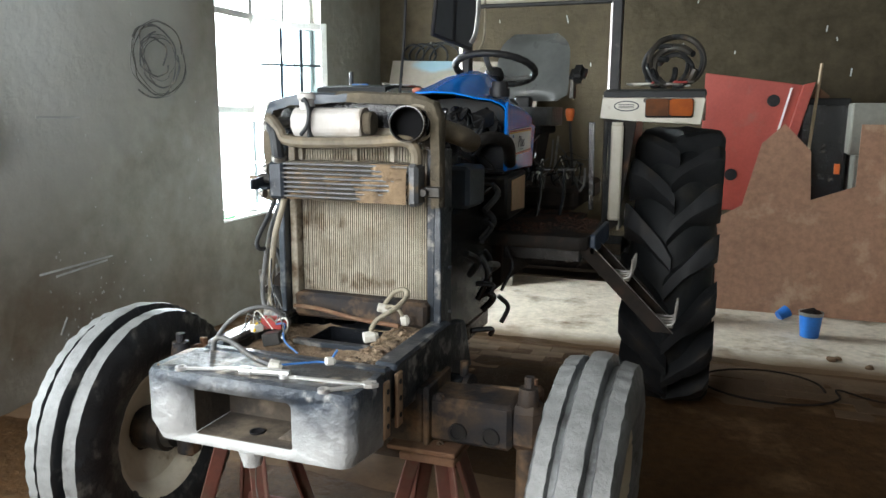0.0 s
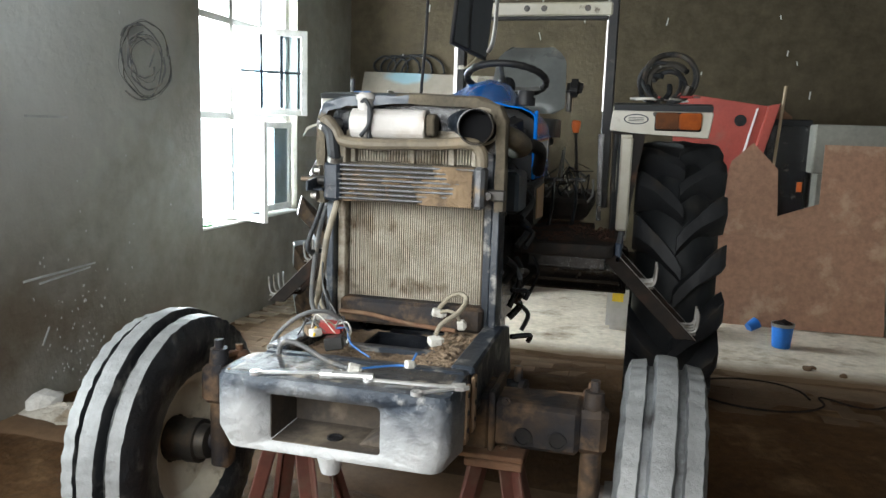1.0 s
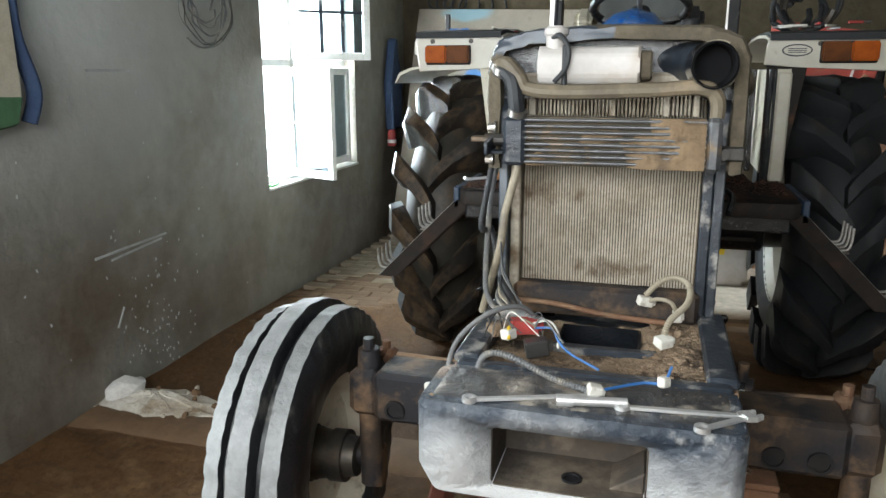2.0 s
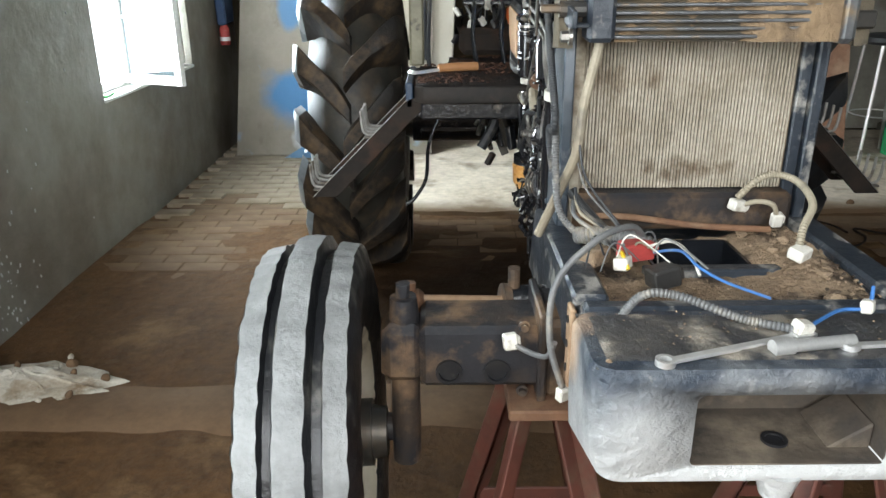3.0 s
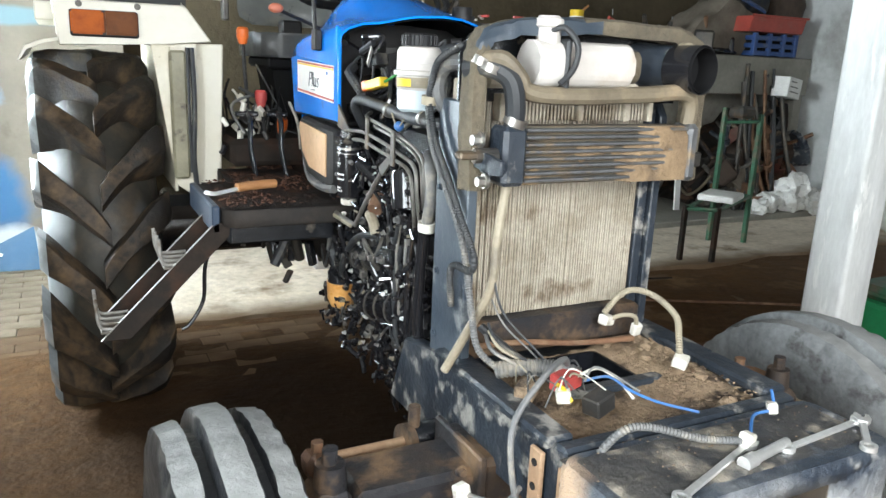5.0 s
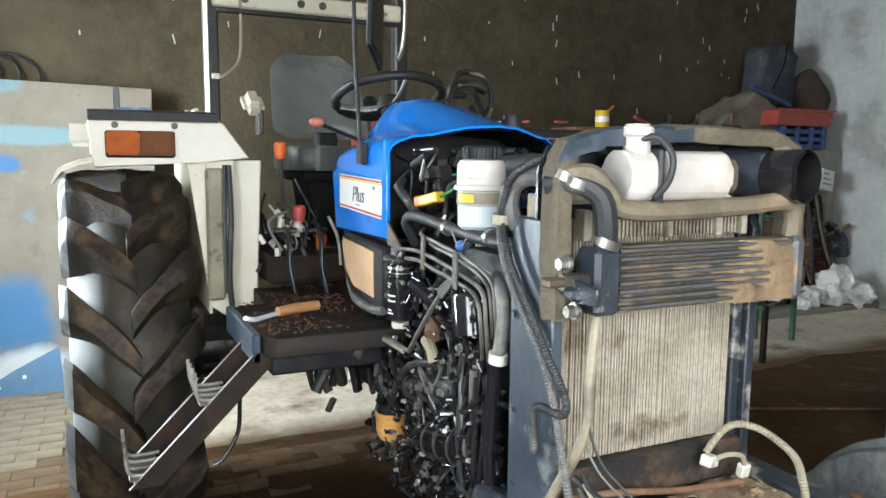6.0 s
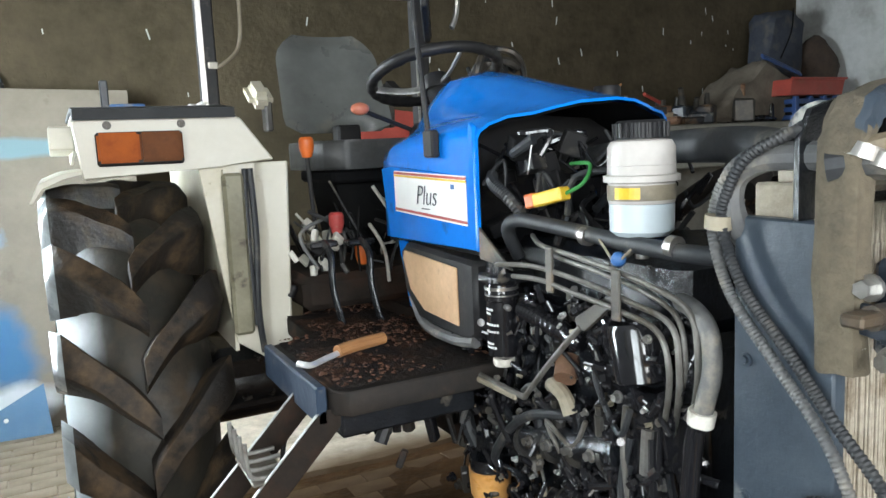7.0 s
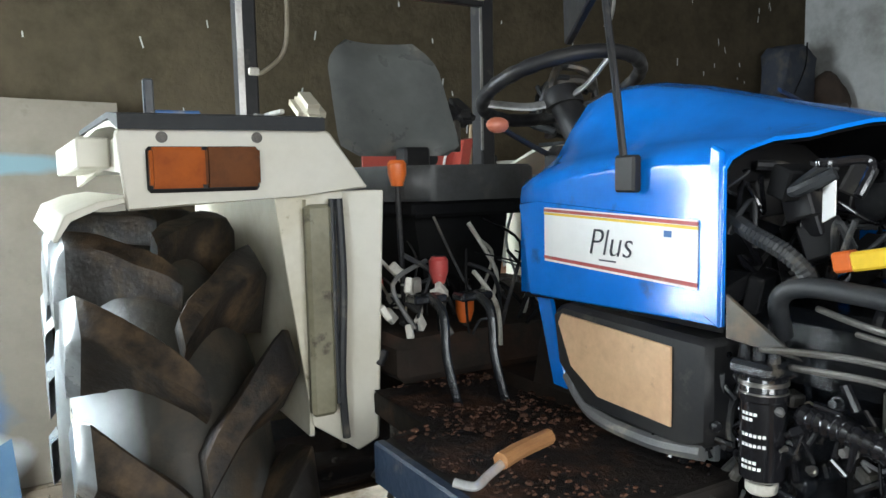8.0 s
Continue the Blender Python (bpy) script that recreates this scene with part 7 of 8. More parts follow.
def harness():
    # wiring in the mouth of the cowl
    rnd = random.Random(23)
    h = thing_part("wiring_harness", "tangled black wiring with a yellow connector")
    for k in range(70):
        p = Vector((rnd.uniform(-0.225, 0.20), rnd.uniform(0.66, 1.0), rnd.uniform(1.27, 1.47)))
        pts = [p.copy()]
        for j in range(rnd.randint(2, 4)):
            p = p + Vector((rnd.uniform(-0.05, 0.06), rnd.uniform(-0.06, 0.05), rnd.uniform(-0.07, 0.07)))
            p.x, p.z = max(-0.232, min(0.22, p.x)), max(1.255, min(1.48, p.z))
            pts.append(p.copy())
        part("cable", tube(fresh(), pts, rnd.choice([0.003, 0.004, 0.006, 0.009])), rnd.choice([hose_black, gloss_black, black_plastic, hose_black, gloss_black]), h)
    for k in range(34):
        c = (rnd.uniform(-0.215, 0.18), rnd.uniform(0.76, 1.0), rnd.uniform(1.28, 1.46))
        d = [rnd.uniform(0.012, 0.035) for _ in range(3)]
        part("relay", box(fresh(), [-v for v in d], d, 0.003, pose(*c, rnd.uniform(-20, 20), rnd.uniform(-20, 20), rnd.uniform(-30, 30))), rnd.choice([black_plastic, black_plastic, flat_black]), h)
    bm = fresh()
    tube(bm, [(-0.20, 0.90, 1.40), (-0.235, 0.84, 1.385), (-0.24, 0.78, 1.36), (-0.225, 0.76, 1.33), (-0.20, 0.80, 1.31)], 0.011, rib=0.002, pitch=0.007)
    part("conduit", bm, hose_black, h)
    bm = fresh()
    box(bm, (-0.014, -0.036, -0.012), (0.014, 0.036, 0.012), 0.003, pose(-0.226, 0.660, 1.365, -12, 0, 10))
    part("yellow_connector", bm, yellow, h, "yellow plastic connector")
    bm = fresh()
    box(bm, (-0.015, -0.012, -0.013), (0.015, 0.012, 0.013), 0.003, pose(-0.232, 0.705, 1.357, -12, 0, 10))
    part("connector_end", bm, orange, h)
    bm = fresh()
    tube(bm, [(-0.22, 0.63, 1.37), (-0.20, 0.60, 1.39), (-0.17, 0.62, 1.42), (-0.15, 0.70, 1.42)], 0.0035)
    part("green_wire", bm, green_wire, h)
    part("paper_tag", box(fresh(), (-0.016, -0.001, -0.024), (0.016, 0.001, 0.024), 0, pose(-0.215, 0.74, 1.43, 10, 20, 60)), label_white, h, "small white paper tag")


tread_steel = mat("worn_tread_steel", (0.20, 0.185, 0.165), (0.10, 0.085, 0.065), 0.45, 0.6, scale=14, dirt=(0.13, 0.085, 0.05), dirt_scale=9)
for s in (-1, 1):
    fender(s)
    footboard(s)
cowl()
steering()
seat()
roll_bar()
controls()
engine()
reservoir()
harness()

# ---- loose things round the tractor ----


def sprayed_board_material():
    """Beige board paint with two soft clouds of blue spray."""
    m = over_board.copy()
    m.name = "beige_board_sprayed_blue"
    n, l = m.node_tree.nodes, m.node_tree.links
    b = n["Principled BSDF"]
    col = b.inputs["Base Color"].links[0].from_socket
    tc = n.new("ShaderNodeTexCoord")
    for c, size, shade in (((-0.30, 0.17, 0.42), (0.46, 0.9, 0.34), (0.045, 0.145, 0.29)), ((-0.44, 0.40, 1.08), (0.13, 0.9, 0.26), (0.07, 0.16, 0.28)), ((-0.16, 0.03, 0.13), (0.36, 0.9, 0.17), (0.55, 0.58, 0.60)),
                           ((-0.12, 0.57, 1.58), (0.80, 0.9, 0.085), (0.16, 0.25, 0.28)), ((-0.25, 0.51, 1.39), (0.10, 0.9, 0.07), (0.05, 0.14, 0.30)), ((-0.36, 0.70, 1.92), (0.30, 0.9, 0.10), (0.16, 0.25, 0.28))):
        mp = n.new("ShaderNodeMapping")
        mp.vector_type = "TEXTURE"
        mp.inputs["Location"].default_value, mp.inputs["Scale"].default_value = c, size
        l.new(tc.outputs["Object"], mp.inputs[0])
        g = n.new("ShaderNodeTexGradient")
        g.gradient_type = "SPHERICAL"
        l.new(mp.outputs[0], g.inputs[0])
        t = n.new("ShaderNodeTexNoise")
        t.inputs["Scale"].default_value, t.inputs["Detail"].default_value = 3.2, 6.0
        l.new(tc.outputs["Object"], t.inputs["Vector"])
        a = n.new("ShaderNodeMath")
        a.operation = "MULTIPLY_ADD"
        l.new(t.outputs["Fac"], a.inputs[0])
        a.inputs[1].default_value = 0.9
        l.new(g.outputs["Fac"], a.inputs[2])
        r = n.new("ShaderNodeMapRange")
        r.inputs["From Min"].default_value, r.inputs["From Max"].default_value = 0.60, 0.92
        l.new(a.outputs[0], r.inputs["Value"])
        x = n.new("ShaderNodeMix")
        x.data_type = "RGBA"
        l.new(r.outputs["Result"], x.inputs["Factor"])
        l.new(col, x.inputs[6])
        x.inputs[7].default_value = (*shade, 1)
        col = x.outputs[2]
    l.new(col, b.inputs["Base Color"])
    return m


def leaning_board():
    t = thing("sprayed_board", "large beige board with blue overspray leaning on the back wall", "board", (-1.18, 4.22, 0))
    bm = fresh()
    prism(bm, [(-0.86, 0.0), (0.62, 0.0), (0.67, 2.05), (-0.80, 2.09)], "y", 0.0, 0.022, 0.003, m=pose(0, 0, 0, -20))
    part("board", bm, sprayed_board_material(), t)
    t = thing("white_offcut", "white and blue offcut of sheet lying against the board", "metal sheet", (-1.40, 4.12, 0))
    bm = fresh()
    prism(bm, [(-0.26, 0.0), (0.26, 0.0), (0.23, 0.28), (-0.02, 0.15)], "y", 0.0, 0.005, m=pose(0, 0, 0, -20, 0, -4))
    part("sheet", bm, over_sheet, t)
    for x, z in ((-0.10, 0.05), (0.04, 0.10), (0.16, 0.18), (0.17, 0.06)):
        part("stud", lathe(fresh(), [(0.0, 0.006), (0.010, 0.005), (0.013, 0.0), (0.0, 0.0)], 12, pose(x, 0.36 * z - 0.002, z, 70)), label_white, t)
    t = thing("black_belts", "tangle of black fan belts hung on the back wall", "belts", (-1.62, 5.05, 2.10))
    for k in range(5):
        rr = 0.11 + 0.025 * k
        pts = [(0.16 * (k - 2) * 0.6 + rr * math.cos(a * math.pi / 6), 0.018 * math.sin(a * 1.7), -rr * 0.6 + rr * 0.75 * math.sin(a * math.pi / 6)) for a in range(13)]
        part("belt", tube(fresh(), pts, 0.011, 6), rubber, t)
    part("nail", rod(fresh(), (0, 0.06, 0.02), (0, -0.04, 0.03), 0.006), steel, t)


def hung_things():
    t = thing("wire_coil", "loose coil of grey wire hung on the plaster wall", "wire coil", (WX + 0.03, 1.84, 1.80))
    rnd = random.Random(3)
    for k in range(9):
        r = rnd.uniform(0.10, 0.25)
        cy, cz = rnd.uniform(-0.05, 0.05), rnd.uniform(-0.05, 0.03)
        ph = rnd.uniform(0, 6)
        pts = [(rnd.uniform(-0.012, 0.02), cy + r * math.cos(ph + a * math.pi / 8) * (1 + 0.06 * math.sin(a)), cz + r * math.sin(ph + a * math.pi / 8)) for a in range(rnd.randint(11, 17))]
        part("loop", tube(fresh(), pts, rnd.choice([0.0022, 0.003, 0.005]), 6, 4), rnd.choice([hose_grey, hose_grey, dark_steel]), t)
    part("nail", rod(fresh(), (-0.04, 0, 0.10), (0.03, 0, 0.105), 0.005), steel, t)
    t = thing("hanging_sack", "cream and green sack with a blue strap", "sack", (WX, 0.42, 1.20))
    bm = fresh()
    prism(bm, round_poly(-0.16, 0.10, 0.13, 0.62, 0.05), "x", 0.005, 0.07, 0.012)
    part("sack", wobble(bm, 0.012, 6), cloth, t)
    bm = fresh()
    prism(bm, [(-0.16, 0.0), (0.10, 0.03), (0.13, 0.14), (-0.16, 0.15)], "x", 0.004, 0.075, 0.01)
    part("base_cloth", wobble(bm, 0.012, 7), cloth_green, t)
    bm = fresh()
    tube(bm, [(0.05, 0.02, 0.72), (0.06, 0.12, 0.55), (0.05, 0.15, 0.35), (0.06, 0.20, 0.16), (0.05, 0.17, 0.04)], 0.028, 8, flat=0.5)
    part("strap", bm, denim, t)
    t = thing("hanging_overall", "dark blue overall hanging beside the window", "clothes", (WX, 4.66, 0.92))
    bm = fresh()
    prism(bm, [(-0.10, 0.0), (0.14, 0.0), (0.17, 0.45), (0.06, 0.62), (0.04, 0.78), (-0.03, 0.78), (-0.05, 0.62), (-0.13, 0.42)], "x", 0.01, 0.08, 0.015)
    part("overall", wobble(bm, 0.014, 7), denim, t)
    t = thing("red_bottle", "small red bottle with a white label hung on the wall", "bottle", (WX + 0.05, 4.60, 0.78))
    bm = fresh()
    lathe(bm, [(0.0, 0.0), (0.035, 0.0), (0.038, 0.01), (0.038, 0.12), (0.02, 0.15), (0.015, 0.17), (0.0, 0.17)], 18)
    part("bottle", bm, red_plastic, t)
    bm = fresh()
    lathe(bm, [(0.0385, 0.03), (0.0395, 0.03), (0.0395, 0.06), (0.0385, 0.06)], 18, closed=True)
    part("label", bm, label_white, t)
    t = thing("sill_jar", "small grey jar on the window sill", "jar", (WX - 0.05, 3.25, WZ0 + 0.018))
    bm = fresh()
    lathe(bm, [(0.0, 0.0), (0.035, 0.0), (0.037, 0.01), (0.035, 0.075), (0.02, 0.09), (0.02, 0.11), (0.0, 0.11)], 18)
    part("jar", bm, hose_grey, t)
    t = thing("sill_rag", "crumpled dark rag on the window sill", "rag", (WX - 0.06, 3.05, WZ0 + 0.02))
    part("rag", wobble(ball(fresh(), (0, 0, 0.015), 0.06, 14, squash=(0.8, 1.2, 0.35)), 0.02, 18), concrete, t)
    t = thing("green_tape", "flat green plastic offcut on the window sill", "offcut", (WX - 0.02, 2.54, WZ0 + 0.019))
    part("offcut", wobble(box(fresh(), (-0.02, -0.05, 0), (0.02, 0.05, 0.012), 0.003), 0.004, 20), green_wire, t)
    # streaks of splashed mortar on the walls
    rnd = random.Random(8)
    for y, z, ln, a in ((1.242, 1.43, 0.28, 0), (1.40, 0.653, 0.50, 2), (1.36, 0.635, 0.36, 4), (1.05, 0.38, 0.1, 60)):
        t = thing("plaster_scrape", "pale scrape in the grey plaster", "scrape", (WX, y, z), (a, 0, 0), kind="structure")
        part("scrape", wobble(box(fresh(), (-0.002, -ln, -0.005), (0.003, 0, 0.006), 0.001), 0.003, 30), plaster_pale, t)
    o = fresh()
    for k in range(110):
        y, z = rnd.gauss(1.28, 0.16), abs(rnd.gauss(0.28, 0.22))
        if k > 80:
            y, z = rnd.uniform(0.3, 2.3), rnd.uniform(0.2, 2.2)
        d = rnd.uniform(0.0015, 0.0034)
        box(o, (-0.002, -d, -d * rnd.uniform(1, 5)), (0.002, d, d), 0, Matrix.Translation((WX + 0.001, y, z)) @ pose(0, 0, 0, rnd.uniform(-25, 25)))
    tagged(part("mortar_speckle", o, plaster_pale), "pale mortar specks splashed on the lower wall", "splash", kind="stuff")
    for k in range(60):
        x, z = rnd.uniform(-1.5, 5.8), rnd.uniform(1.75, 3.2)
        t = thing("mortar_splash", "small pale mortar splash on the back wall", "splash", (x, NY, z), (0, rnd.uniform(-15, 15), 0), kind="structure")
        part("splash", box(fresh(), (-rnd.uniform(0.003, 0.007), -0.003, -rnd.uniform(0.008, 0.06)), (0.005, 0.002, 0.012), 0.002), plaster_pale, t)




def floor_things():
    t = thing("blue_pot", "blue plastic pot with oily rags and a tin rim", "pot", (1.69, 3.50, 0.0))
    bm = fresh()
    lathe(bm, [(0.0, 0.0), (0.058, 0.0), (0.060, 0.005), (0.072, 0.15), (0.069, 0.15), (0.058, 0.012), (0.0, 0.012)], 28)
    pot = part("pot", bm, bucket_blue, t)
    bm = fresh()
    lathe(bm, [(0.072, 0.150), (0.076, 0.150), (0.078, 0.172), (0.074, 0.172)], 28, closed=True)
    part("rim", bm, steel, t)
    part("rags", wobble(ball(fresh(), (0, 0, 0.155), 0.07, 16, squash=(1, 1, 0.45)), 0.022, 22), matting, t, "dark oily rags")
    t = thing("blue_cup", "small tipped blue plastic cup", "cup", (1.55, 3.92, 0.035), (0, 62, 30))
    bm = fresh()
    lathe(bm, [(0.0, -0.03), (0.035, -0.03), (0.045, 0.05), (0.042, 0.05), (0.033, -0.024), (0.0, -0.024)], 22)
    part("cup", bm, bucket_blue, t)
    t = thing("floor_cable", "dark cable looped on the muddy floor", "cable", (1.35, 2.35, 0.012))
    pts = [(0.30 * math.cos(a * 0.5) * (1 + 0.02 * a), 0.26 * math.sin(a * 0.5), 0.003 * math.sin(a)) for a in range(14)] + [(0.6, -0.05, 0), (0.95, 0.25, 0), (1.4, 0.2, 0)]
    part("cable", tube(fresh(), pts, 0.006, 6), ladder_steel, t)
    t = thing("thin_rod", "thin pale rod lying across the floor", "rod", (2.75, 1.98, 0.012), (0, 0, -25))
    part("rod", rod(fresh(), (-0.75, 0, 0), (0.75, 0, 0), 0.008), rust, t)
    for k, (x, y, r) in enumerate(((1.76, 2.98, 0.03), (1.80, 3.02, 0.018), (1.95, 2.9, 0.02))):
        t = thing("rubble_stone", "small pale lump of broken mortar on the floor", "stone", (x, y, r * 0.35), group="rubble on the floor")
        part("stone", wobble(ball(fresh(), (0, 0, 0), r, 10, squash=(1.2, 0.9, 0.7)), r * 0.35, 22, k), paver, t)
    t = thing("plaster_chunk", "broken white plaster chunk at the foot of the wall", "rubble", (WX + 0.07, 0.92, 0.0))
    o = fresh()
    bmesh.ops.create_icosphere(o, subdivisions=2, radius=0.085)
    bmesh.ops.transform(o, matrix=Matrix.Translation((0, 0, 0.035)) @ Matrix.Diagonal((0.8, 1.1, 0.75, 1)), verts=o.verts[:])
    part("chunk", wobble(o, 0.045, 9), plaster_white, t, smooth=15)
    # low pale spread on the floor beside the chunk
    t = thing("pale_heap", "low pale heap with loose lumps by the wall", "rubble heap", (WX + 0.24, 0.90, 0.0))
    o = fresh()
    n, k = 40, 14
    rings = [[o.verts.new((0.34 * v * math.cos(2 * math.pi * a / n) * (1 + 0.3 * noise.noise(Vector((a * 0.5, 0, 3)))), 0.15 * v * math.sin(2 * math.pi * a / n) * (1 + 0.4 * noise.noise(Vector((a * 0.5, 5, 3)))),
                           0.055 * (1 - v) ** 1.2 * (1 + 0.6 * noise.noise(Vector((a * 0.4, v * 4, 1)))) - (0.012 if v > 0.99 else 0.0) + 0.006 * noise.noise(Vector((a * 2.0, v * 11, 7))))) for a in range(n)]
             for v in [(q + 1) / k for q in range(k)]]
    o.faces.new(rings[0])
    for p, q in zip(rings, rings[1:]):
        for a in range(n):
            o.faces.new((p[a], p[(a + 1) % n], q[(a + 1) % n], q[a]))
    part("spill", o, pale_heap_mat, t)
    for a in range(16):
        ang, d = random.uniform(0, 6.28), random.uniform(0.3, 1.1)
        part("lump", wobble(ball(fresh(), (0.34 * d * math.cos(ang), 0.16 * d * math.sin(ang), 0.018), random.uniform(0.008, 0.022), 8), 0.008, 30, a), pale_heap_mat if a % 3 else kerb_mat, t)
    # red trestles under the axle
    for x, rz in ((0.31, 0), (-0.30, 0)):
        t = thing("axle_stand", "rusty red steel trestle under the front axle", "axle stand", (x, -0.04, 0), group="stands under the front axle")
        part("head", box(fresh(), (-0.07, -0.10, 0.525), (0.09, 0.10, 0.548), 0.004), rust, t)
        for sx in (-1, 1):
            for sy in (-1, 1):
                o = fresh()
                top, foot = Vector((sx * 0.035, sy * 0.05, 0.526)), Vector((sx * 0.15, sy * 0.16, 0.0))
                d = (foot - top)
                m = Matrix.Translation((top + foot) / 2) @ d.to_track_quat("Z", "Y").to_matrix().to_4x4()
                box(o, (-0.022, -0.004, -d.length / 2), (0.022, 0.004, d.length / 2), 0.002, m)
                box(o, (-0.004, -0.022, -d.length / 2), (0.004, 0.022, d.length / 2), 0.002, m @ Matrix.Translation((0.018, 0.018, 0)))
                part("leg", o, rust_red, t)
        for sy in (-1, 1):
            part("brace", box(fresh(), (-0.11, sy * 0.12 - 0.004, 0.17), (0.11, sy * 0.12 + 0.004, 0.20), 0.002), rust_red, t)


def tools():
    def wrench(at, rot, length, label):
        t = thing("wrench", label, "wrench", at, rot, group="wrenches on the weight")
        bm = fresh()
        prism(bm, round_poly(-length / 2 + 0.015, -0.006, length / 2 - 0.015, 0.006, 0.003, 2), "z", 0.0, 0.006, 0.001)
        shank = part("shank", bm, chrome, t)
        bm = fresh()
        lathe(bm, [(0.008, 0.0), (0.014, 0.0), (0.014, 0.009), (0.008, 0.009)], 16, pose(-length / 2 + 0.006, 0, -0.001), closed=True)
        part("ring_end", bm, chrome, t)
        bm = fresh()
        prism(bm, [(length / 2 - 0.02, -0.008), (length / 2 - 0.005, -0.015), (length / 2 + 0.012, -0.012), (length / 2 + 0.012, -0.006), (length / 2 - 0.002, -0.006), (length / 2 - 0.002, 0.006),
                   (length / 2 + 0.012, 0.006), (length / 2 + 0.012, 0.012), (length / 2 - 0.005, 0.015), (length / 2 - 0.02, 0.008)], "z", -0.001, 0.008)
        part("jaw", bm, chrome, t)
    wrench((-0.09, -0.438, 0.840), (0, 0, 19), 0.24, "long steel combination wrench")
    wrench((0.175, -0.425, 0.840), (0, 0, 5), 0.22, "steel combination wrench with a dirty shank")
    wrench((0.245, -0.452, 0.841), (0, 0, 40), 0.12, "short bright steel wrench")
    t = thing("socket_handle", "small bright socket handle lying on the weight", "socket wrench", (0.03, -0.435, 0.848), (0, 0, 10))
    part("handle", rod(fresh(), (-0.05, 0, 0), (0.05, 0, 0), 0.009), chrome, t)
    part("socket", rod(fresh(), (-0.075, 0, 0), (-0.045, 0, 0), 0.012, 0.012, 12), chrome, t)
    t = thing("scraper", "wood-handled scraper lying on the footboard", "scraper", (-0.49, 1.08, 1.022), (0, 0, 9))
    bm = fresh()
    tube(bm, [(-0.01, 0.0, 0.012), (0.04, 0.01, 0.014), (0.12, 0.02, 0.014)], 0.014, 10)
    part("handle", bm, wood, t)
    bm = fresh()
    tube(bm, [(0.0, 0.0, 0.010), (-0.05, -0.015, 0.006), (-0.09, -0.03, 0.005), (-0.105, 0.0, 0.006)], 0.007, 8, flat=0.5)
    part("blade", bm, chrome, t)
    # odds and ends on the fenders
    rnd = random.Random(14)
    for side in (-1, 1):
        for k in range(9):
            x, y = side * rnd.uniform(0.56, 0.90), rnd.uniform(1.66, 2.2)
            m = rnd.choice([chrome, steel, red_plastic, white_plastic, dark_steel])
            t = thing("small_tool", "small loose tool on the fender", "tool", (x, y, 1.606), (0, 0, rnd.uniform(0, 180)), group="odds and ends on the fenders")
            ln = rnd.uniform(0.05, 0.14)
            part("bar", box(fresh(), (-ln / 2, -0.006, 0), (ln / 2, 0.006, 0.010), 0.003), m, t)
            part("tip", rod(fresh(), (ln / 2, 0, 0.006), (ln / 2 + 0.03, 0, 0.006), 0.004), steel, t)
    t = thing("blue_gauge", "small blue square tool standing on the fender", "tool", (-0.86, 1.80, 1.606))
    part("post", box(fresh(), (-0.010, -0.010, 0), (0.010, 0.010, 0.075), 0.003), frame_blue, t)
    part("plate", box(fresh(), (0.01, -0.012, 0), (0.10, 0.012, 0.012), 0.003), blue_wire, t)
    t = thing("hose_tangle", "tangle of dark hoses on the rear fender", "hoses", (0.74, 2.42, 1.60))
    for k in range(7):
        r = rnd.uniform(0.07, 0.15)
        ph = rnd.uniform(0, 6)
        tilt = rnd.uniform(-0.5, 0.5)
        pts = [(r * math.cos(ph + a * 0.6) + tilt * 0.08, rnd.uniform(-0.05, 0.05), r + 0.01 + r * math.sin(ph + a * 0.6) * 0.95) for a in range(10)]
        part("hose", tube(fresh(), pts, rnd.uniform(0.010, 0.020), 7, 4), rnd.choice([rubber, hose_black, dark_steel]), t)


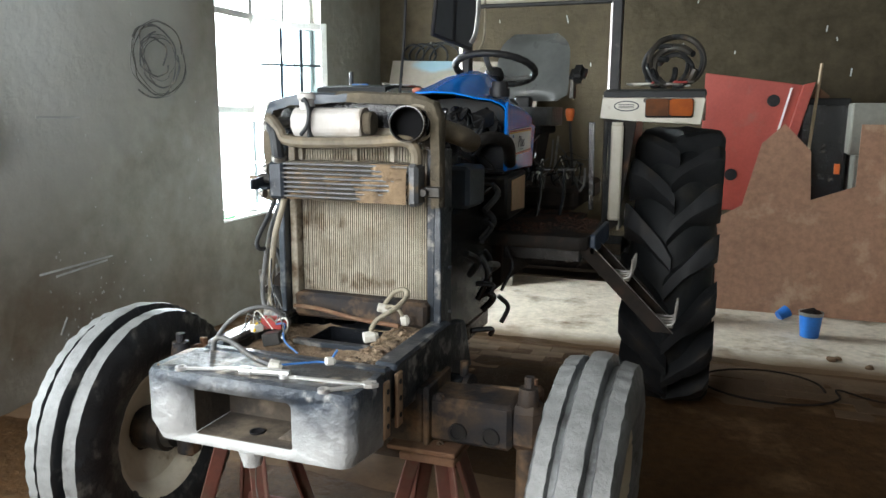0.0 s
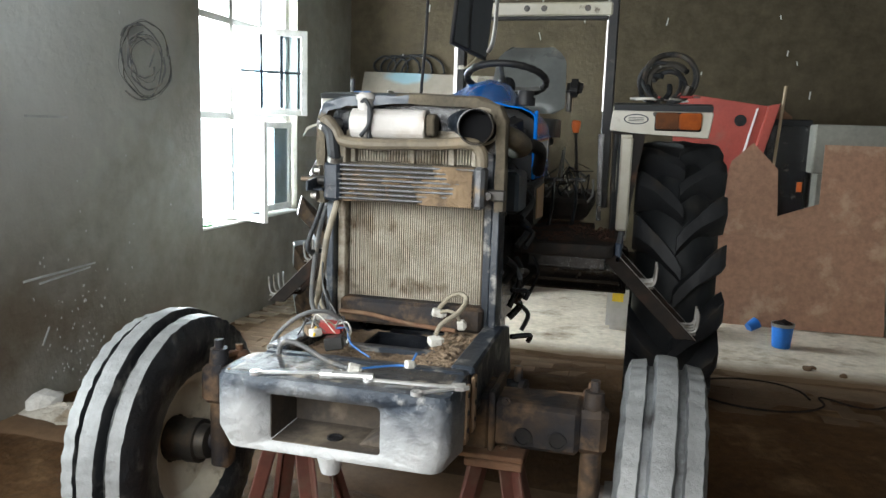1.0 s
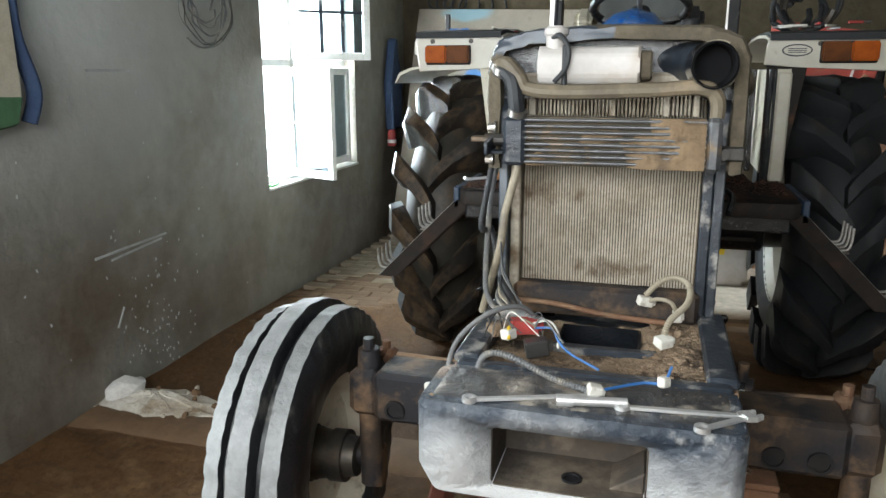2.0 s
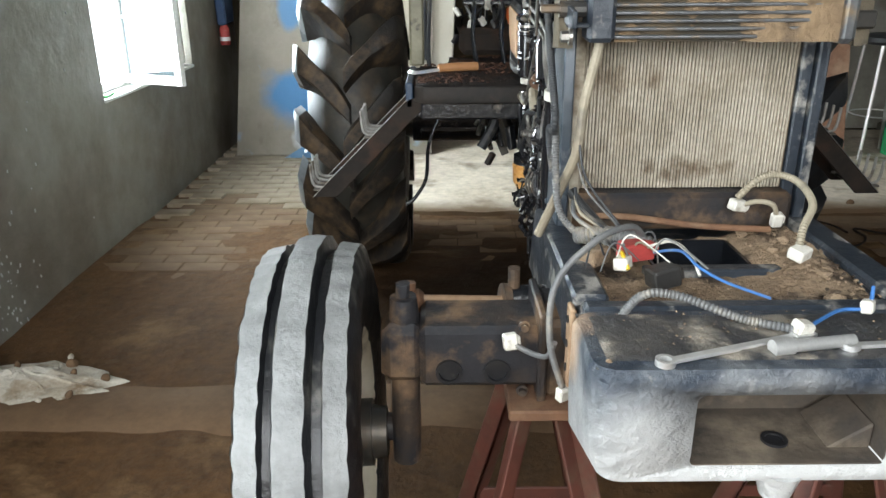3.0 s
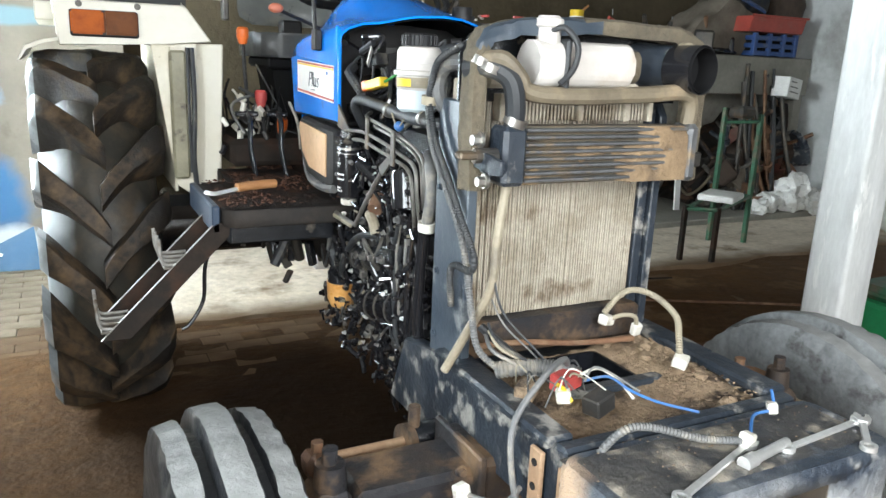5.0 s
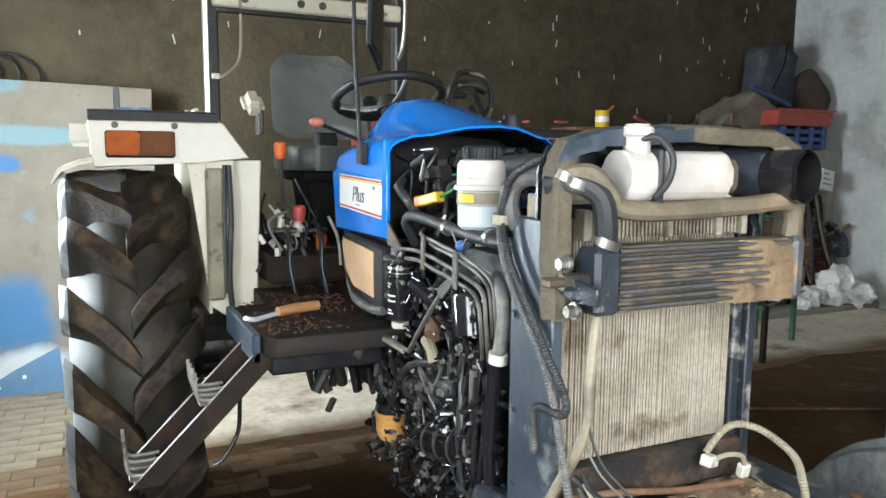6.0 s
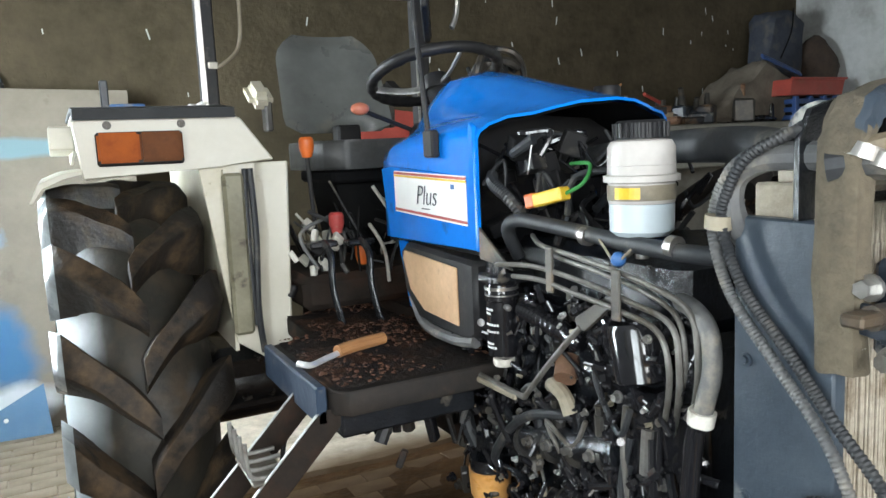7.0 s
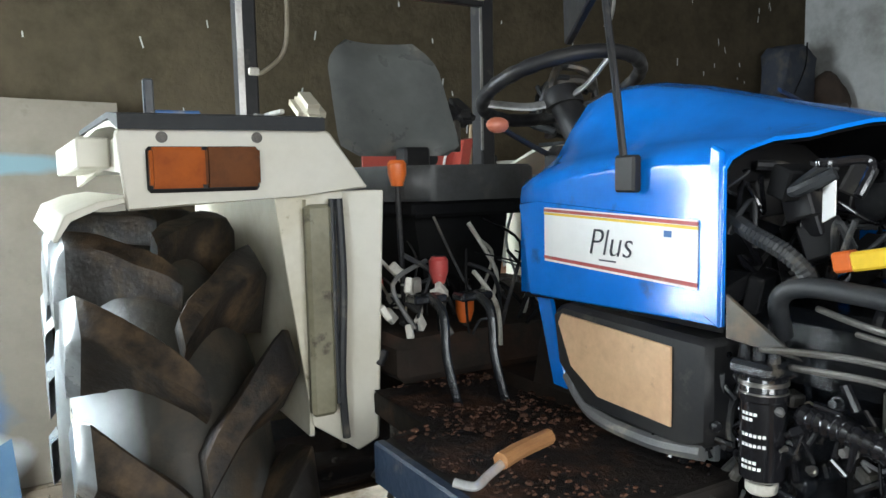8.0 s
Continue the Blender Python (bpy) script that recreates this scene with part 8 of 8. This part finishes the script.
def scrap_heap():
    # shafts, castings, drums and rags thrown together before the bench
    rnd = random.Random(52)

    def lump(at, rot, k):
        kind = k % 6
        m = rnd.choice([dark_steel, rust, rust, axle_mat, engine_black, tarp_mat, coarse_brown, frame_blue])
        if kind == 0:
            t = thing("scrap_shaft", "rusty machine shaft in the scrap heap", "shaft", at, rot, "scrap heap by the bench")
            ln = rnd.uniform(0.25, 0.5)
            part("bar", rod(fresh(), (0, 0, -ln), (0, 0, ln), 0.022, seg=10), m, t)
            part("collar", rod(fresh(), (0, 0, 0.3 * ln), (0, 0, 0.3 * ln + 0.06), 0.045, seg=14), m, t)
        elif kind == 1:
            t = thing("scrap_gear", "dusty toothed gear in the scrap heap", "gear", at, rot, "scrap heap by the bench")
            r = rnd.uniform(0.08, 0.15)
            poly = [((r + (0.012 if q % 4 < 2 else 0)) * math.cos(2 * math.pi * q / 72), (r + (0.012 if q % 4 < 2 else 0)) * math.sin(2 * math.pi * q / 72)) for q in range(72)]
            part("rim", prism(fresh(), poly, "z", -0.025, 0.025), m, t)
            part("boss", rod(fresh(), (0, 0, -0.05), (0, 0, 0.05), r * 0.4, seg=18), m, t)
        elif kind == 2:
            t = thing("scrap_casting", "muddy iron casting in the scrap heap", "casting", at, rot, "scrap heap by the bench")
            w, d, h = rnd.uniform(0.08, 0.16), rnd.uniform(0.06, 0.13), rnd.uniform(0.06, 0.13)
            part("body", wobble(box(fresh(), (-w, -d, -h), (w, d, h), 0.025), 0.02, 6, k), m, t)
            part("flange", rod(fresh(), (w - 0.01, 0, 0), (w + 0.03, 0, 0), min(d, h) * 0.9, seg=16), m, t)
        elif kind == 3:
            t = thing("scrap_pipe", "bent pipe in the scrap heap", "pipe", at, rot, "scrap heap by the bench")
            part("pipe", tube(fresh(), [(-0.25, 0, 0), (0.0, 0.02, 0.03), (0.16, 0.05, 0.10), (0.20, 0.06, 0.28)], rnd.uniform(0.014, 0.03), 9), rnd.choice([rust, hose_black, pipe_steel, hose_mud]), t)
        elif kind == 4:
            t = thing("scrap_drum", "small dented drum in the scrap heap", "drum", at, rot, "scrap heap by the bench")
            r = rnd.uniform(0.06, 0.11)
            part("drum", wobble(lathe(fresh(), [(0.0, -0.12), (r, -0.12), (r * 1.04, -0.11), (r, -0.10), (r, 0.10), (r * 1.04, 0.11), (r, 0.12), (r * 0.9, 0.115), (0.0, 0.11)], 20), 0.008, 10, k), m, t)
        else:
            t = thing("scrap_plate", "bent steel plate in the scrap heap", "plate", at, rot, "scrap heap by the bench")
            part("plate", wobble(prism(fresh(), [(-0.16, -0.10), (0.14, -0.12), (0.18, 0.08), (-0.05, 0.14)], "z", -0.004, 0.004), 0.012, 6, k), rnd.choice([rust, dark_steel, pipe_steel, rust_red]), t)
    for k in range(78):
        u = rnd.random() ** 0.8
        x = 4.72 + 1.42 * u
        top = 0.25 + 0.90 * u
        z = 0.12 + top * rnd.random()
        y = 4.62 - 0.42 * (1 - (z - 0.12) / 1.15) * rnd.uniform(0.6, 1.2)
        lump((x, y, z), (rnd.uniform(-60, 60), rnd.uniform(-60, 60), rnd.uniform(0, 180)), k)
    t = thing("heap_core", "dark tangle of iron at the heart of the scrap heap", "scrap heap", (5.45, 4.72, 0.05))
    o = fresh()
    prism(o, [(-0.75, 0.0), (0.72, 0.0), (0.72, 1.05), (0.2, 0.9), (-0.4, 0.45)], "y", -0.25, 0.30, 0.05)
    bmesh.ops.subdivide_edges(o, edges=o.edges[:], cuts=6, use_grid_fill=True)
    part("tangle", wobble(wobble(o, 0.10, 4), 0.05, 12), board_steel, t)
    t = thing("white_carton", "white printed carton on the scrap heap", "carton", (5.72, 4.28, 1.16), (0, 8, 12))
    part("carton", box(fresh(), (-0.13, -0.09, 0.0), (0.13, 0.09, 0.20), 0.004), bag_white, t)
    for k in range(3):
        part("print_bar", box(fresh(), (-0.10, -0.093, 0.05 + 0.05 * k), (0.08 - 0.03 * k, -0.0905, 0.062 + 0.05 * k)), hose_grey, t)


def back_right():
    # tall concrete bench along the back wall with junk on it
    t = thing("concrete_bench", "pale concrete bench along the back wall", "bench", kind="structure")
    part("slab", wobble(box(fresh(), (1.95, 4.40, 1.18), (6.20, 5.09, 1.56), 0.01), 0.004, 3), concrete, t)
    for x in (2.0, 3.42, 6.05):
        part("pier", box(fresh(), (x, 4.42, 0), (x + 0.12, 5.09, 1.18), 0.006), plaster_pale if x == 3.42 else concrete, t)
    tagged(part("cement_dado", wobble(box(fresh(), (1.95, 5.070, 0.0), (6.20, 5.098, 1.19), 0.002), 0.002, 5), dado_mat), "grey cement render on the lower back wall", "wall", kind="structure")
    t = thing("floor_plinth", "low pale concrete plinth under the bench", "plinth", kind="structure")
    part("plinth", wobble(box(fresh(), (3.3, 3.85, -0.02), (6.2, 5.09, 0.05), 0.01), 0.006, 3), concrete, t)
    # brown hardboard sheets
    t = thing("brown_board", "torn brown hardboard sheet leaning against the bench", "board", (1.08, 4.07, 0))
    prof = [(-0.25, 0.0), (1.42, 0.0), (1.36, 1.42), (0.92, 1.42), (0.91, 0.97), (0.62, 0.86), (0.60, 1.22), (0.41, 1.42), (0.26, 1.27), (0.15, 0.80), (-0.02, 0.70), (-0.25, 0.66)]
    bm = fresh()
    prism(bm, prof, "y", 0.0, 0.012, m=pose(0, 0, 0, -8))
    part("sheet", bm, brown_sheet, t)
    t = thing("red_guard", "red painted folded steel guard with round holes", "metal guard", (1.20, 4.62, 0.0))
    bm = fresh()
    prism(bm, [(-0.30, 0.70), (0.20, 0.70), (0.42, 1.70), (-0.30, 1.80)], "y", 0.0, 0.012, 0.003)
    body = part("face", bm, red_paint, t)
    bm = fresh()
    prism(bm, [(0.20, 0.70), (0.26, 0.70), (0.50, 1.72), (0.42, 1.70)], "y", -0.10, 0.012, 0.003)
    part("fold", bm, red_paint, t)
    part("edge_strip", prism(fresh(), [(0.165, 0.90), (0.185, 0.90), (0.35, 1.68), (0.335, 1.68)], "y", -0.012, -0.001), label_white, t)
    for x, z in ((0.22, 1.58), (-0.055, 0.99)):
        o = fresh()
        rod(o, (x, -0.003, z), (x, 0.0, z), 0.048, seg=24)
        part("hole", o, black_plastic, t)
    part("dark_side", prism(fresh(), [(0.30, 0.90), (0.62, 0.95), (0.62, 1.62), (0.52, 1.70)], "y", 0.05, 0.30), rust, t)
    t = thing("pale_stake", "thin pale stake leaning by the red guard", "stake", (1.72, 4.5, 0))
    part("stake", rod(fresh(), (-0.10, 0.0, 0.0), (0.02, 0.12, 1.86), 0.012, seg=8), cardboard, t)
    t = thing("dark_cabinet", "dark metal cabinet standing in the shade", "cabinet", (1.95, 4.72, 0))
    part("body", box(fresh(), (-0.33, -0.10, 0), (0.02, 0.35, 1.60), 0.01), rubber, t)
    part("door", box(fresh(), (-0.31, -0.115, 0.05), (0.0, -0.101, 1.55), 0.004), engine_black, t)
    part("orange_label", box(fresh(), (-0.06, -0.125, 1.02), (-0.02, -0.116, 1.10), 0.002), orange, t)
    # stool with chrome legs, green crate, fan
    t = thing("stool", "old stool with chrome tube legs and a black seat", "stool", (2.72, 4.12, 0))
    bm = fresh()
    lathe(bm, [(0.0, 0.80), (0.16, 0.80), (0.18, 0.82), (0.18, 0.85), (0.15, 0.87), (0.0, 0.875)], 28)
    part("seat", bm, black_plastic, t)
    for sx in (-1, 1):
        for sy in (-1, 1):
            part("leg", tube(fresh(), [(sx * 0.12, sy * 0.12, 0.80), (sx * 0.14, sy * 0.14, 0.40), (sx * 0.17, sy * 0.17, 0.0)], 0.012, 8), chrome, t)
    lathe_ring = fresh()
    lathe(lathe_ring, [(0.185, 0.30), (0.195, 0.305), (0.185, 0.31)], 24, closed=True)
    part("foot_ring", lathe_ring, chrome, t)
    t = thing("green_crate", "dark green plastic crate on the floor", "crate", (3.02, 4.02, 0))
    bm = fresh()
    for a, b in (((-0.20, -0.14, 0), (0.20, 0.14, 0.02)), ((-0.20, -0.14, 0.02), (-0.185, 0.14, 0.24)), ((0.185, -0.14, 0.02), (0.20, 0.14, 0.24)), ((-0.185, -0.14, 0.02), (0.185, -0.125, 0.24)), ((-0.185, 0.125, 0.02), (0.185, 0.14, 0.24))):
        box(bm, a, b, 0.004)
    part("shell", bm, green_crate_mat, t)
    part("rim", box(fresh(), (-0.21, -0.15, 0.22), (0.21, -0.14, 0.25), 0.003), green_crate_mat, t)
    t = thing("floor_fan", "grey wire-guarded fan standing in the shade", "fan", (3.10, 4.30, 0))
    part("stem", rod(fresh(), (0, 0, 0), (0, 0, 0.75), 0.015), dark_steel, t)
    part("base", rod(fresh(), (0, 0, 0), (0, 0, 0.03), 0.14, 0.12, 24), dark_steel, t)
    for r in (0.06, 0.12, 0.18, 0.20):
        pts = [(r * math.cos(a * math.pi / 8), -0.06, 0.95 + r * math.sin(a * math.pi / 8)) for a in range(17)]
        part("guard_ring", tube(fresh(), pts, 0.004, 6, 3), hose_grey, t)
    for k in range(3):
        a = 2 * math.pi * k / 3
        part("blade", box(fresh(), (0.02, -0.004, -0.05), (0.17, 0.004, 0.05), 0.003, pose(0, -0.03, 0.95, 0, math.degrees(a), 0) @ pose(0, 0, 0, 20)), hose_grey, t)
    # green steel stand
    t = thing("green_stand", "dark green welded steel stand with a pale tray on its shelf", "stand", (3.62, 3.06, 0))
    for x, y, h in ((-0.43, -0.12, 0.42), (-0.23, -0.25, 0.42), (0.54, 0.14, 1.08), (0.30, 0.30, 1.12)):
        part("leg", box(fresh(), (x - 0.018, y - 0.018, 0), (x + 0.018, y + 0.018, h), 0.003), green_paint if h > 1 else ladder_steel, t)
    for a, b in (((-0.43, -0.12), (0.30, 0.30)), ((-0.23, -0.25), (0.54, 0.14)), ((-0.43, -0.12), (-0.23, -0.25)), ((0.30, 0.30), (0.54, 0.14))):
        part("rail", rod(fresh(), (*a, 0.40), (*b, 0.40), 0.017, seg=8), green_paint, t)
    part("cross_bar", rod(fresh(), (0.30, 0.30, 1.0), (0.54, 0.14, 1.02), 0.014, seg=8), green_paint, t)
    part("shelf_tray", box(fresh(), (-0.10, -0.16, 0.418), (0.24, 0.12, 0.47), 0.012, pose(0, 0, 0, 0, 0, 29)), bag_white, t, "pale plastic tray")
    part("clamp", wobble(box(fresh(), (0.26, 0.10, 1.05), (0.44, 0.24, 1.14), 0.02), 0.01, 8), dark_steel, t)
    t = thing("leaning_post", "white painted post leaning against the bench", "post", (4.42, 4.28, 0.05))
    part("post", box(fresh(), (-0.035, -0.010, 0.0), (0.035, 0.010, 0.80), 0.003, pose(0, 0, 0, -9, 4, 0)), label_white, t)
    # junk on the bench
    t = thing("red_tray", "bright red steel tray on the junk pile", "tray", (5.50, 4.56, 1.79), (0, 0, 2))
    bm = fresh()
    prism(bm, [(-0.40, 0.0), (0.40, 0.0), (0.45, 0.15), (-0.36, 0.15)], "y", -0.24, 0.22, 0.008)
    part("tray", bm, red_paint, t)
    part("lip", prism(fresh(), [(-0.37, 0.145), (0.46, 0.145), (0.47, 0.165), (-0.38, 0.165)], "y", -0.255, -0.235, 0.002), red_paint, t)
    t = thing("blue_crate", "dark blue slatted plastic crate under the red tray", "crate", (5.58, 4.56, 1.561))
    for k in range(3):
        part("slat", box(fresh(), (-0.30, -0.20, 0.005 + 0.075 * k), (0.32, 0.20, 0.05 + 0.075 * k), 0.006), crate_blue, t)
    for x in (-0.29, -0.09, 0.11, 0.29):
        part("stile", box(fresh(), (x - 0.025, -0.204, 0.0), (x + 0.025, -0.16, 0.225), 0.005), crate_blue, t)
    part("core", box(fresh(), (-0.28, -0.17, 0.0), (0.30, 0.19, 0.20)), flat_black, t)
    t = thing("grey_tarp", "grey-brown folded tarpaulin heap with a blue edge", "tarpaulin", (4.92, 4.72, 1.56))
    bm = fresh()
    prism(bm, [(-0.62, 0.0), (0.40, 0.0), (0.55, 0.40), (0.12, 0.56), (-0.20, 0.34)], "y", -0.22, 0.22, 0.03)
    bmesh.ops.subdivide_edges(bm, edges=bm.edges[:], cuts=5, use_grid_fill=True)
    part("folded_sheet", wobble(wobble(bm, 0.05, 4), 0.018, 14), tarp_mat, t)
    part("blue_edge", tube(fresh(), [(0.02, -0.25, 0.60), (0.25, -0.26, 0.53), (0.55, -0.25, 0.44)], 0.035, 8, flat=0.45), crate_blue, t)
    t = thing("dark_bag", "dark blue bag slumped on the junk pile", "bag", (5.52, 4.82, 1.97))
    bm = fresh()
    prism(bm, [(-0.28, 0.0), (0.26, 0.0), (0.34, 0.58), (0.05, 0.70), (-0.20, 0.62)], "y", -0.14, 0.14, 0.05)
    bmesh.ops.subdivide_edges(bm, edges=bm.edges[:], cuts=3, use_grid_fill=True)
    part("bag", wobble(wobble(bm, 0.04, 5), 0.02, 12), bag_dark, t)
    part("strap", tube(fresh(), [(-0.10, -0.17, 0.20), (0.02, -0.19, 0.45), (0.10, -0.15, 0.68)], 0.014, 6, flat=0.5), flat_black, t)
    # dark rounded bulk filling the corner right of the bag
    t = thing("dark_brown_bulk", "dark brown bulk against the side wall", "sack", (5.98, 4.72, 1.56))
    part("sack", wobble(wobble(ball(fresh(), (0, 0, 0.42), 0.24, 24, squash=(0.85, 1.0, 1.75)), 0.06, 5), 0.02, 14), coarse_brown, t)
    t = thing("yellow_tin", "yellow paint tin with a brush on the bench", "paint tin", (3.36, 4.74, 1.735))
    bm = fresh()
    lathe(bm, [(0.0, 0.0), (0.062, 0.0), (0.064, 0.004), (0.064, 0.15), (0.066, 0.155), (0.0, 0.15)], 24)
    part("tin", bm, yellow, t)
    bm = fresh()
    lathe(bm, [(0.0645, 0.05), (0.0655, 0.05), (0.0655, 0.10), (0.0645, 0.10)], 24, closed=True)
    part("label", bm, label_white, t)
    part("brush", rod(fresh(), (0.02, 0, 0.12), (0.11, -0.02, 0.20), 0.014, 0.010), wood, t)
    t = thing("tin_support", "stack of dark boards under the tin", "boards", (3.45, 4.74, 1.56))
    for k in range(3):
        part("board", box(fresh(), (-0.62 + 0.05 * k, -0.2, 0.058 * k), (0.55 - 0.06 * k, 0.2, 0.058 * k + 0.054), 0.004), rust if k != 1 else cardboard, t)
    t = thing("red_hammer", "red handled hammer leaning on the boards", "hammer", (3.72, 4.60, 1.735), (0, 0, 10))
    part("handle", rod(fresh(), (-0.12, 0, 0.10), (0.12, 0, 0.02), 0.016), red_paint, t)
    part("head", box(fresh(), (0.09, -0.03, 0.0), (0.15, 0.05, 0.05), 0.006), dark_steel, t)
    rnd = random.Random(31)
    for k in range(14):
        x, z = rnd.uniform(3.9, 5.2), 1.56
        t = thing("scrap_part", "dusty scrap machine part on the bench", "scrap", (x, rnd.uniform(4.48, 4.95), z), (0, 0, rnd.uniform(0, 90)), group="scrap on the bench")
        w, d, h = rnd.uniform(0.08, 0.25), rnd.uniform(0.06, 0.15), rnd.uniform(0.05, 0.22)
        bm = box(fresh(), (-w, -d, 0), (w, d, h), 0.02)
        part("casting", wobble(bm, 0.02, 6, k), rnd.choice([dark_steel, rust, frame_blue, axle_mat, engine_black]), t)
        part("stub", rod(fresh(), (0, 0, h), (rnd.uniform(-0.1, 0.1), 0, h + rnd.uniform(0.05, 0.15)), 0.03, 0.02), rnd.choice([dark_steel, rust]), t)
    # rods, bags and pails by the plinth
    for k in range(12):
        x = rnd.uniform(5.0, 6.1)
        t = thing("steel_rod", "rusty rod leaning against the bench", "rod", (x, 4.30, 0.05), group="rods leaning on the bench")
        part("rod", tube(fresh(), [(rnd.uniform(-0.2, 0.2), -0.2, 0), (0, -0.05, 0.6), (rnd.uniform(-0.1, 0.1), 0.05, rnd.uniform(0.9, 1.5))], rnd.uniform(0.010, 0.025), 7), rnd.choice([rust, dark_steel, hose_black]), t)
    for x, y, r, sq in ((5.35, 3.98, 0.14, 0.8), (5.62, 3.95, 0.17, 1.3), (5.9, 3.9, 0.15, 0.9), (5.15, 3.92, 0.11, 0.7)):
        t = thing("white_bag", "crumpled white plastic bag on the plinth", "bag", (x, y, 0.05), group="white bags on the plinth")
        part("bag", wobble(wobble(ball(fresh(), (0, 0, r * 0.72 * sq), r, 30, squash=(1, 0.9, sq)), 0.07, 9, x), 0.035, 22, x), bag_white, t, smooth=20)
    t = thing("large_white_sack", "large white plastic sack against the side wall", "sack", (6.0, 3.1, 0.0))
    part("sack", wobble(ball(fresh(), (0, 0, 0.32), 0.26, 20, squash=(0.8, 1.1, 1.4)), 0.09, 5), bag_white, t)
    scrap_heap()
    # seen under the seat: carton and white can behind the tractor
    t = thing("white_can", "white oil can with a yellow label on the floor", "can", (0.62, 3.62, 0))
    part("body", box(fresh(), (-0.14, -0.10, 0), (0.14, 0.10, 0.42), 0.03, seg=2), tank_white, t)
    part("spout", rod(fresh(), (0.07, 0, 0.42), (0.07, 0, 0.46), 0.03), red_plastic, t)
    part("label", box(fresh(), (-0.10, -0.104, 0.22), (-0.02, -0.101, 0.30)), yellow, t)
    # green thing past the column
    t = thing("green_machine", "green painted machine box on the floor by the column", "machine", (3.0, 1.05, 0))
    part("body", box(fresh(), (-0.25, -0.25, 0), (0.35, 0.3, 0.28), 0.02), green_crate_mat, t)
    part("lid", box(fresh(), (-0.2, -0.2, 0.28), (0.3, 0.25, 0.36), 0.03), green_paint, t)
    part("yellow_tag", box(fresh(), (-0.22, -0.258, 0.05), (-0.12, -0.251, 0.22)), yellow, t)


def pavers():
    # brick pavers half sunk in the mud, painted paler towards the back as if window-lit; the middle ones singly, the
    # rest joined
    meshes = {}
    rnd = random.Random(77)
    rest = {paver: fresh(), paver_lit: fresh()}
    L, W = 0.205, 0.105
    count = 0
    for j in range(60):
        y = 0.92 + j * (W + 0.002)
        if y > 4.95:
            break
        for i in range(32):
            x = -2.06 + i * (L + 0.002) + (0.10 if j % 2 else 0.0)
            if x > (2.9 if y < 2.7 else -0.72 + 0.16 * noise.noise(Vector((1, y * 1.7, 9)))):
                continue
            in_lit_zone = y + 0.5 * noise.noise(Vector((x * 1.3, y * 1.3, 5))) + rnd.uniform(-0.15, 0.15) > 3.05 and x < -0.72
            m = paver_lit if in_lit_zone else paver
            z = -0.006 + rnd.uniform(-0.003, 0.003) + 0.006 * noise.noise(Vector((x * 0.9, y * 0.9, 7))) + (0.003 if in_lit_zone else -0.013 if y < 1.9 else -0.004)
            at = pose(x, y, z, rnd.uniform(-0.5, 0.5), rnd.uniform(-0.5, 0.5), rnd.uniform(-1.5, 1.5))
            if -2.1 < x < 0.9 and 1.9 < y < 4.1 and count < 300:
                count += 1
                if m not in meshes:
                    meshes[m] = part("paver", box(fresh(), (-L / 2, -W / 2, -0.05), (L / 2, W / 2, 0.0), 0.004), m, floor_ob, "", at).data
                else:
                    placed("paver", meshes[m], floor_ob, "", at)
            else:
                box(rest[m], (-L / 2, -W / 2, -0.05), (L / 2, W / 2, 0.0), 0, at)
    # dusty screed laid over the back half, its front edge ragged; window light painted in
    bm = fresh()
    rows = []
    nx, ny = 150, 60
    for j in range(ny + 1):
        row = []
        for i in range(nx + 1):
            x = -0.88 + 7.0 * i / nx
            front = 2.80 + 0.07 * noise.noise(Vector((x * 1.6, 0, 4))) + 0.03 * noise.noise(Vector((x * 6, 0, 8)))
            y = front + (5.06 - front) * (j / ny) ** 1.3
            z = -0.004 + 0.006 * noise.noise(Vector((x * 1.1, y * 1.1, 2))) + 0.003 * noise.noise(Vector((x * 7, y * 7, 6)))
            row.append(bm.verts.new((x + (0.06 * noise.noise(Vector((0, y * 5, 3))) if i == 0 else 0), y, z - (0.035 if i in (0, nx) or j in (0, ny) else 0))))
        rows.append(row)
    for j in range(ny):
        for i in range(nx):
            bm.faces.new((rows[j][i], rows[j][i + 1], rows[j + 1][i + 1], rows[j + 1][i]))
    # brown fade along the front ends the painted pool of light
    tagged(part("screed", bm, with_patch(lit_screed, "screed_with_mud_trodden_over_its_edge", (0, 2.70, 0), (30, 0.40, 30), (0.15, 0.098, 0.055), 3.0), floor_ob, "pale dusty screed at the back of the floor, brightened like window light"), kind="stuff")
    for m, bm in rest.items():
        tagged(part("paver_field", bm, m, floor_ob), kind="stuff")


leaning_board()
hung_things()
floor_things()
tools()
back_right()
pavers()
